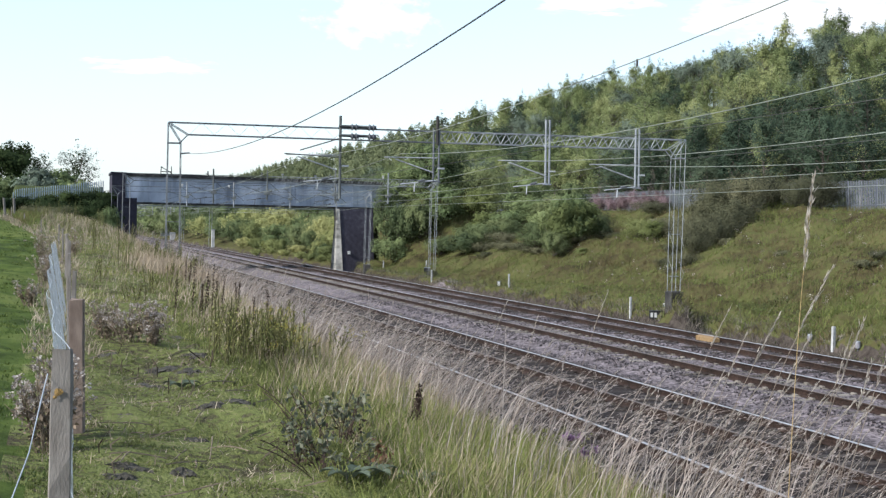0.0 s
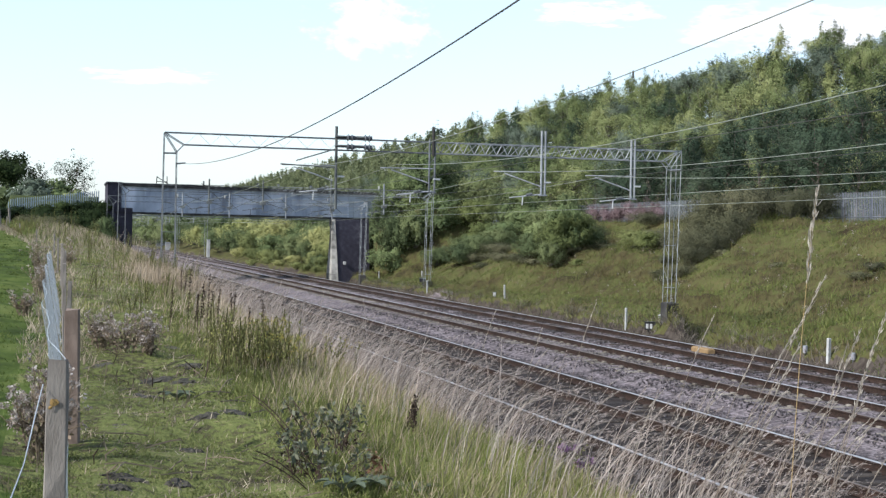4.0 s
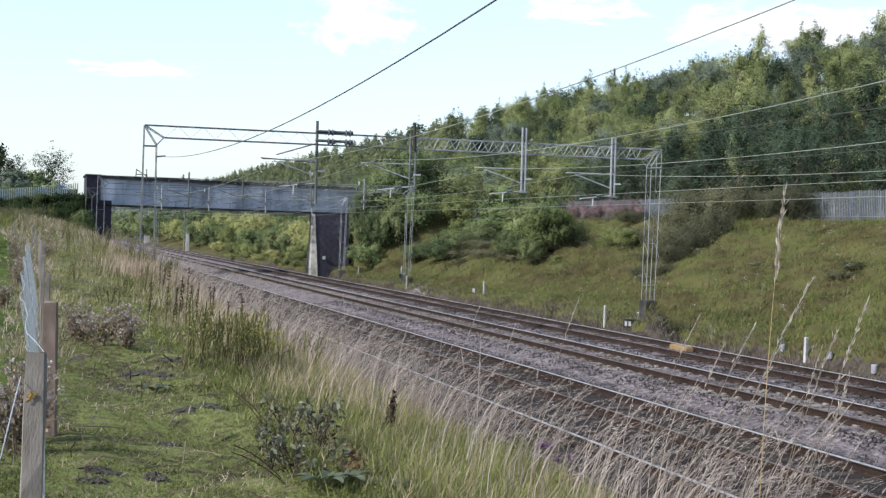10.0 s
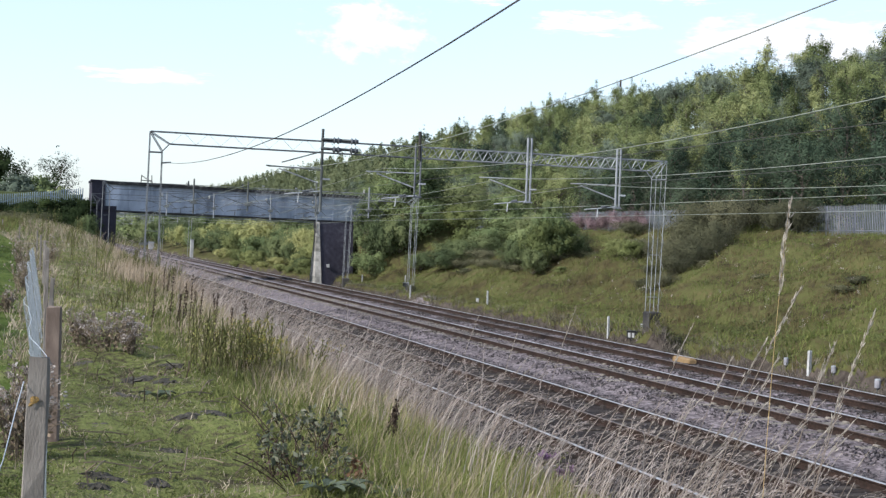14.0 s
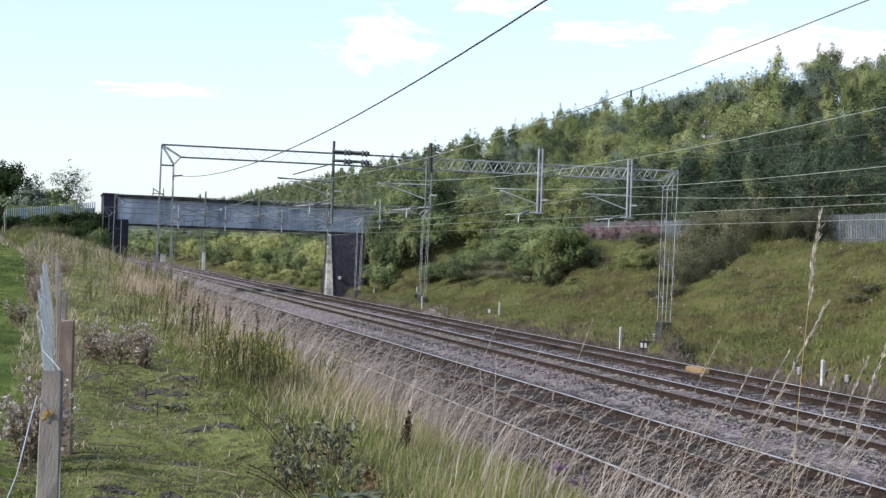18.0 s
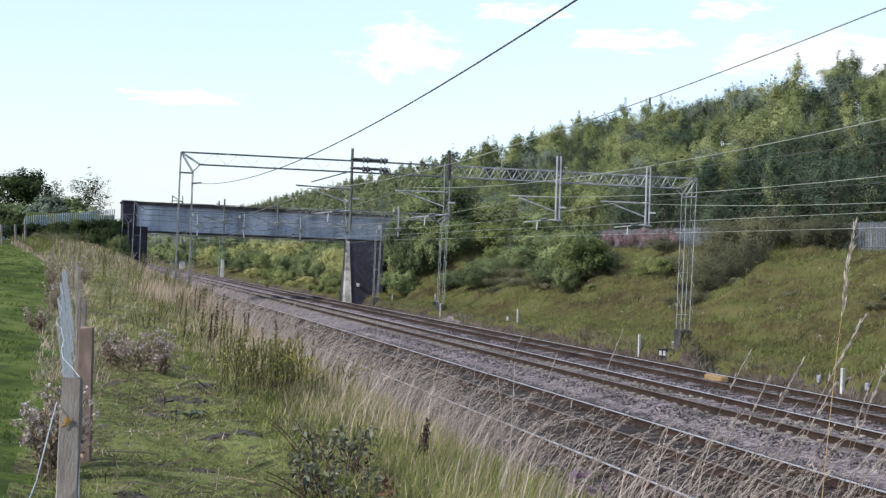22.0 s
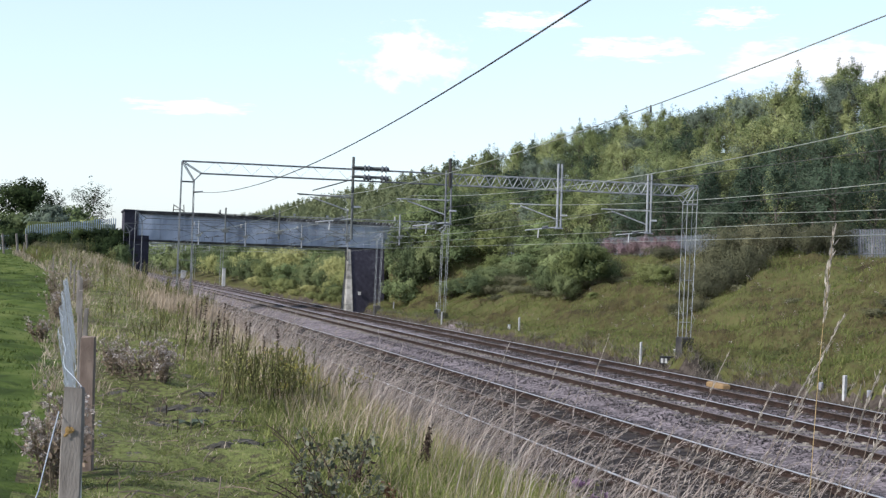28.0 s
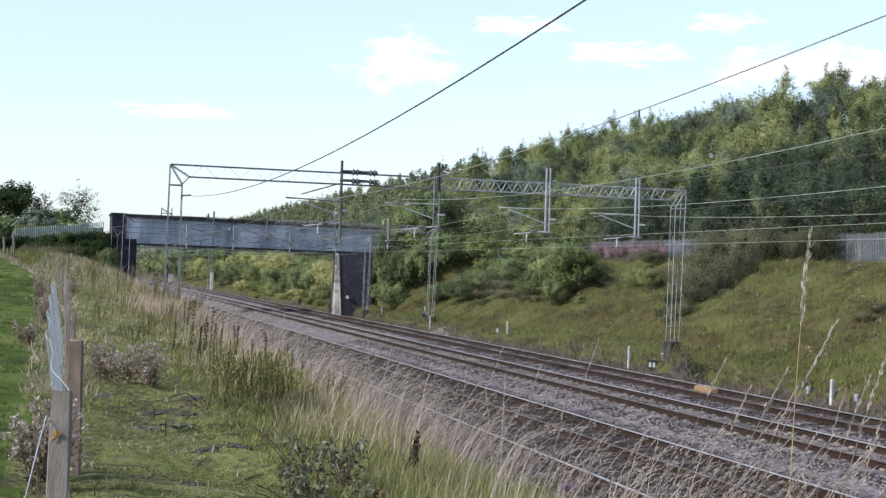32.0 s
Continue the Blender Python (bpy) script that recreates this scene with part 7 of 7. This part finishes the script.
# ---- clouds ----
def cloud_mat():
    m = bpy.data.materials.new("cloud_vapour")
    m.use_nodes = True
    nt = m.node_tree
    nt.nodes.remove(nt.nodes["Principled BSDF"])
    tc = nt.nodes.new("ShaderNodeTexCoord")
    info = nt.nodes.new("ShaderNodeObjectInfo")
    sep = nt.nodes.new("ShaderNodeVectorMath")
    sep.operation = "LENGTH"
    nt.links.new(tc.outputs["Object"], sep.inputs[0])
    n = nt.nodes.new("ShaderNodeTexNoise")
    n.noise_dimensions = "4D"
    n.inputs["Scale"].default_value, n.inputs["Detail"].default_value, n.inputs["Roughness"].default_value = 2.4, 8.0, 0.62
    nt.links.new(tc.outputs["Object"], n.inputs["Vector"])
    w = nt.nodes.new("ShaderNodeMath")
    w.operation = "MULTIPLY"
    w.inputs[1].default_value = 9.0
    nt.links.new(info.outputs["Random"], w.inputs[0])
    nt.links.new(w.outputs[0], n.inputs["W"])
    f = nt.nodes.new("ShaderNodeMath")
    f.operation = "MULTIPLY_ADD"
    f.inputs[1].default_value, f.inputs[2].default_value = -0.66, 0.2
    nt.links.new(sep.outputs["Value"], f.inputs[0])
    g = nt.nodes.new("ShaderNodeMath")
    g.operation = "MULTIPLY_ADD"
    g.inputs[1].default_value = 1.9
    nt.links.new(n.outputs["Fac"], g.inputs[0])
    nt.links.new(f.outputs[0], g.inputs[2])
    r = nt.nodes.new("ShaderNodeMapRange")
    r.interpolation_type = "SMOOTHSTEP"
    r.inputs["From Min"].default_value, r.inputs["From Max"].default_value = 0.56, 0.98
    r.inputs["To Max"].default_value = 0.9
    nt.links.new(g.outputs[0], r.inputs["Value"])
    e, t, mix = nt.nodes.new("ShaderNodeEmission"), nt.nodes.new("ShaderNodeBsdfTransparent"), nt.nodes.new("ShaderNodeMixShader")
    e.inputs[0].default_value, e.inputs[1].default_value = (1.0, 0.985, 0.975, 1), 0.74
    nt.links.new(r.outputs[0], mix.inputs[0])
    nt.links.new(t.outputs[0], mix.inputs[1])
    nt.links.new(e.outputs[0], mix.inputs[2])
    nt.links.new(mix.outputs[0], nt.nodes["Material Output"].inputs[0])
    return m


M_CLOUD = cloud_mat()
CLOUD_FAR = 3200.0
# heading, height over the horizon, half width, half height, all in degrees
CLOUDS = [(12.7, 8.75, 3.1, 1.6), (22.0, 9.35, 3.0, 0.6), (29.0, 8.75, 4.4, 1.25), (32.8, 8.6, 4.0, 1.3), (3.6, 6.4, 3.0, 0.4), (17.5, 10.4, 2.4, 0.5), (26.0, 10.6, 2.2, 0.5), (38.0, 9.0, 4.0, 1.2)]


def cloud_pose(h, e):
    a, b = radians(h), radians(e)
    p = Vector((math.sin(a) * math.cos(b), math.cos(a) * math.cos(b), math.sin(b))) * CLOUD_FAR
    return look(p + Vector((0, 0, EYE_Z)), (0, 0, EYE_Z))


def build_clouds():
    made = []
    rng = np.random.RandomState(600)
    for h, e, w, hh in CLOUDS:
        n = 40
        ring = [(math.cos(2 * math.pi * k / n) * rng.uniform(0.95, 1.1), math.sin(2 * math.pi * k / n) * rng.uniform(0.95, 1.1), 0) for k in range(n)]
        kit = Kit().add(ring + [(0, 0, 0.04)], [(k, (k + 1) % n, n) for k in range(n)])
        c = solid("cloud", kit, M_CLOUD, "thin white fair-weather cloud drifting in a pale sky", "cloud", "clouds", "structure", cloud_pose(h, e))
        c.scale = (math.tan(radians(w)) * CLOUD_FAR, math.tan(radians(hh)) * CLOUD_FAR, 60)
        made.append(c)
    return made


SKY_CLOUDS = build_clouds()


# ---- pieces of the track bed ----
def build_sleepers():
    k = Kit().slab(-1.25, -0.13, -0.3, 1.25, 0.13, -0.158, 0.02)
    for s in (-1, 1):
        k.slab(s * 0.7175 - 0.16, -0.08, -0.158, s * 0.7175 - 0.085, 0.08, -0.12, 0.012)
        k.slab(s * 0.7175 + 0.085, -0.08, -0.158, s * 0.7175 + 0.16, 0.08, -0.12, 0.012)
    me = k.mesh("sleeper")
    pale = me.copy()
    me.materials.append(M_SLEEPER)
    pale.materials.append(M_SLEEPER_PALE)
    rng = np.random.RandomState(700)
    for t, c in zip(TRACKS, CENTRES):
        y = 8.0
        while y < 128:
            part("sleeper", pale if c == CENTRES[2] else me, M_SLEEPER, t, place=pose(c + rng.normal(0, 0.012), y, rng.normal(0, 0.006), 0, 0, rng.normal(0, 0.25)))
            y += 0.65


build_sleepers()


def build_stones():
    """Loose ballast stones where the bed comes near."""
    rng = np.random.RandomState(710)
    n = 90000
    y = 10 + 58 * rng.uniform(0, 1, n) ** 1.5
    x = rng.uniform(6.8, 22.0, n)
    near = np.min(np.abs(x[:, None] - np.array(CENTRES)[None]), 1)
    keep = np.min(np.abs(x[:, None] - np.array(RAILS)[None]), 1) > 0.1
    keep &= (near > 1.25) | (rng.uniform(0, 1, n) < 0.6)
    keep &= (x > 12.6) | (rng.uniform(0, 1, n) < 0.12)
    x, y, near = x[keep], y[keep], near[keep]
    n = len(x)
    z = np.where(near < 1.35, -0.165, -0.165 - 0.16 * np.clip((near - 1.35) / 0.6, 0, 1))
    z = np.where(x > 21.7, -0.29 - 0.4 * (x - 21.7), z)
    c = np.stack([x, y, z], 1)
    axes = rng.normal(0, 1, (n, 3, 3))
    axes /= np.linalg.norm(axes, axis=2)[..., None]
    s = rng.uniform(0.02, 0.046, (n, 3, 1))
    off = axes * s
    v = np.stack([c + off[:, 0], c - off[:, 0], c + off[:, 1], c - off[:, 1], c + off[:, 2], c - off[:, 2]], 1).reshape(-1, 3)
    tri = np.array([(0, 2, 4), (2, 1, 4), (1, 3, 4), (3, 0, 4), (2, 0, 5), (1, 2, 5), (3, 1, 5), (0, 3, 5)])
    q = ((np.arange(n) * 6)[:, None, None] + tri[None]).reshape(-1, 3)
    q = np.concatenate([q, np.full((len(q), 1), -1)], 1)
    tagged(new("ballast_stones", array_mesh("ballast_stones", v, q, M_STONE)), "loose grey crushed stones on the track bed", "ballast", kind="stuff")


build_stones()


# ---- what moves ----
SWAY = [(0, 236), (1, 238), (2, 249), (3, 260), (4.2, 248), (5, 275), (6, 299), (7, 295), (8, 269), (9, 227), (10, 220), (11, 231), (12, 209), (13, 212), (14, 220), (15.2, 238), (17, 249),
        (18, 257), (19, 262), (20, 262), (21, 255), (22, 288), (23, 249), (24, 257), (25, 271), (26.4, 256), (28, 238), (29, 240), (30, 224), (31, 224), (32, 211)]  # seconds, lean of the tallest stalk


def rocked(ob, right, ahead):
    """The thing's pose, leaning by so many degrees to the right of the track and along it."""
    m = ob.matrix_basis.copy()
    return m @ pose(0, 0, 0, -ahead, right, 0)


def motions():
    rng = np.random.RandomState(800)
    gust_t = np.array([t for t, g in SWAY], float)
    gust = (np.array([g for t, g in SWAY], float) - 236) * 0.0316
    first = OATS[0]
    walk(first, [(t, rocked(first, g, 0)) for t, g in zip(gust_t, gust)])
    for ob in OATS[1:] + TUSSOCKS:
        p, q, late = rng.uniform(0, 6.28), rng.uniform(0, 6.28), rng.uniform(-0.4, 0.6)
        amp = rng.uniform(0.7, 1.3)
        rows = []
        for t in np.arange(0, 32.01, 0.8):
            right = np.interp(t - late, gust_t, gust) * amp + 1.1 * math.sin(t * 2.6 + p) * amp
            rows.append((float(t), rocked(ob, float(right), 0.5 * math.sin(t * 2.1 + q))))
        walk(ob, rows)
    for c, (h, e, w, hh) in zip(SKY_CLOUDS, CLOUDS):
        walk(c, [(float(t), cloud_pose(h + 0.036 * t, e - 0.002 * t)) for t in (0, 8, 16, 24, 32)])


motions()
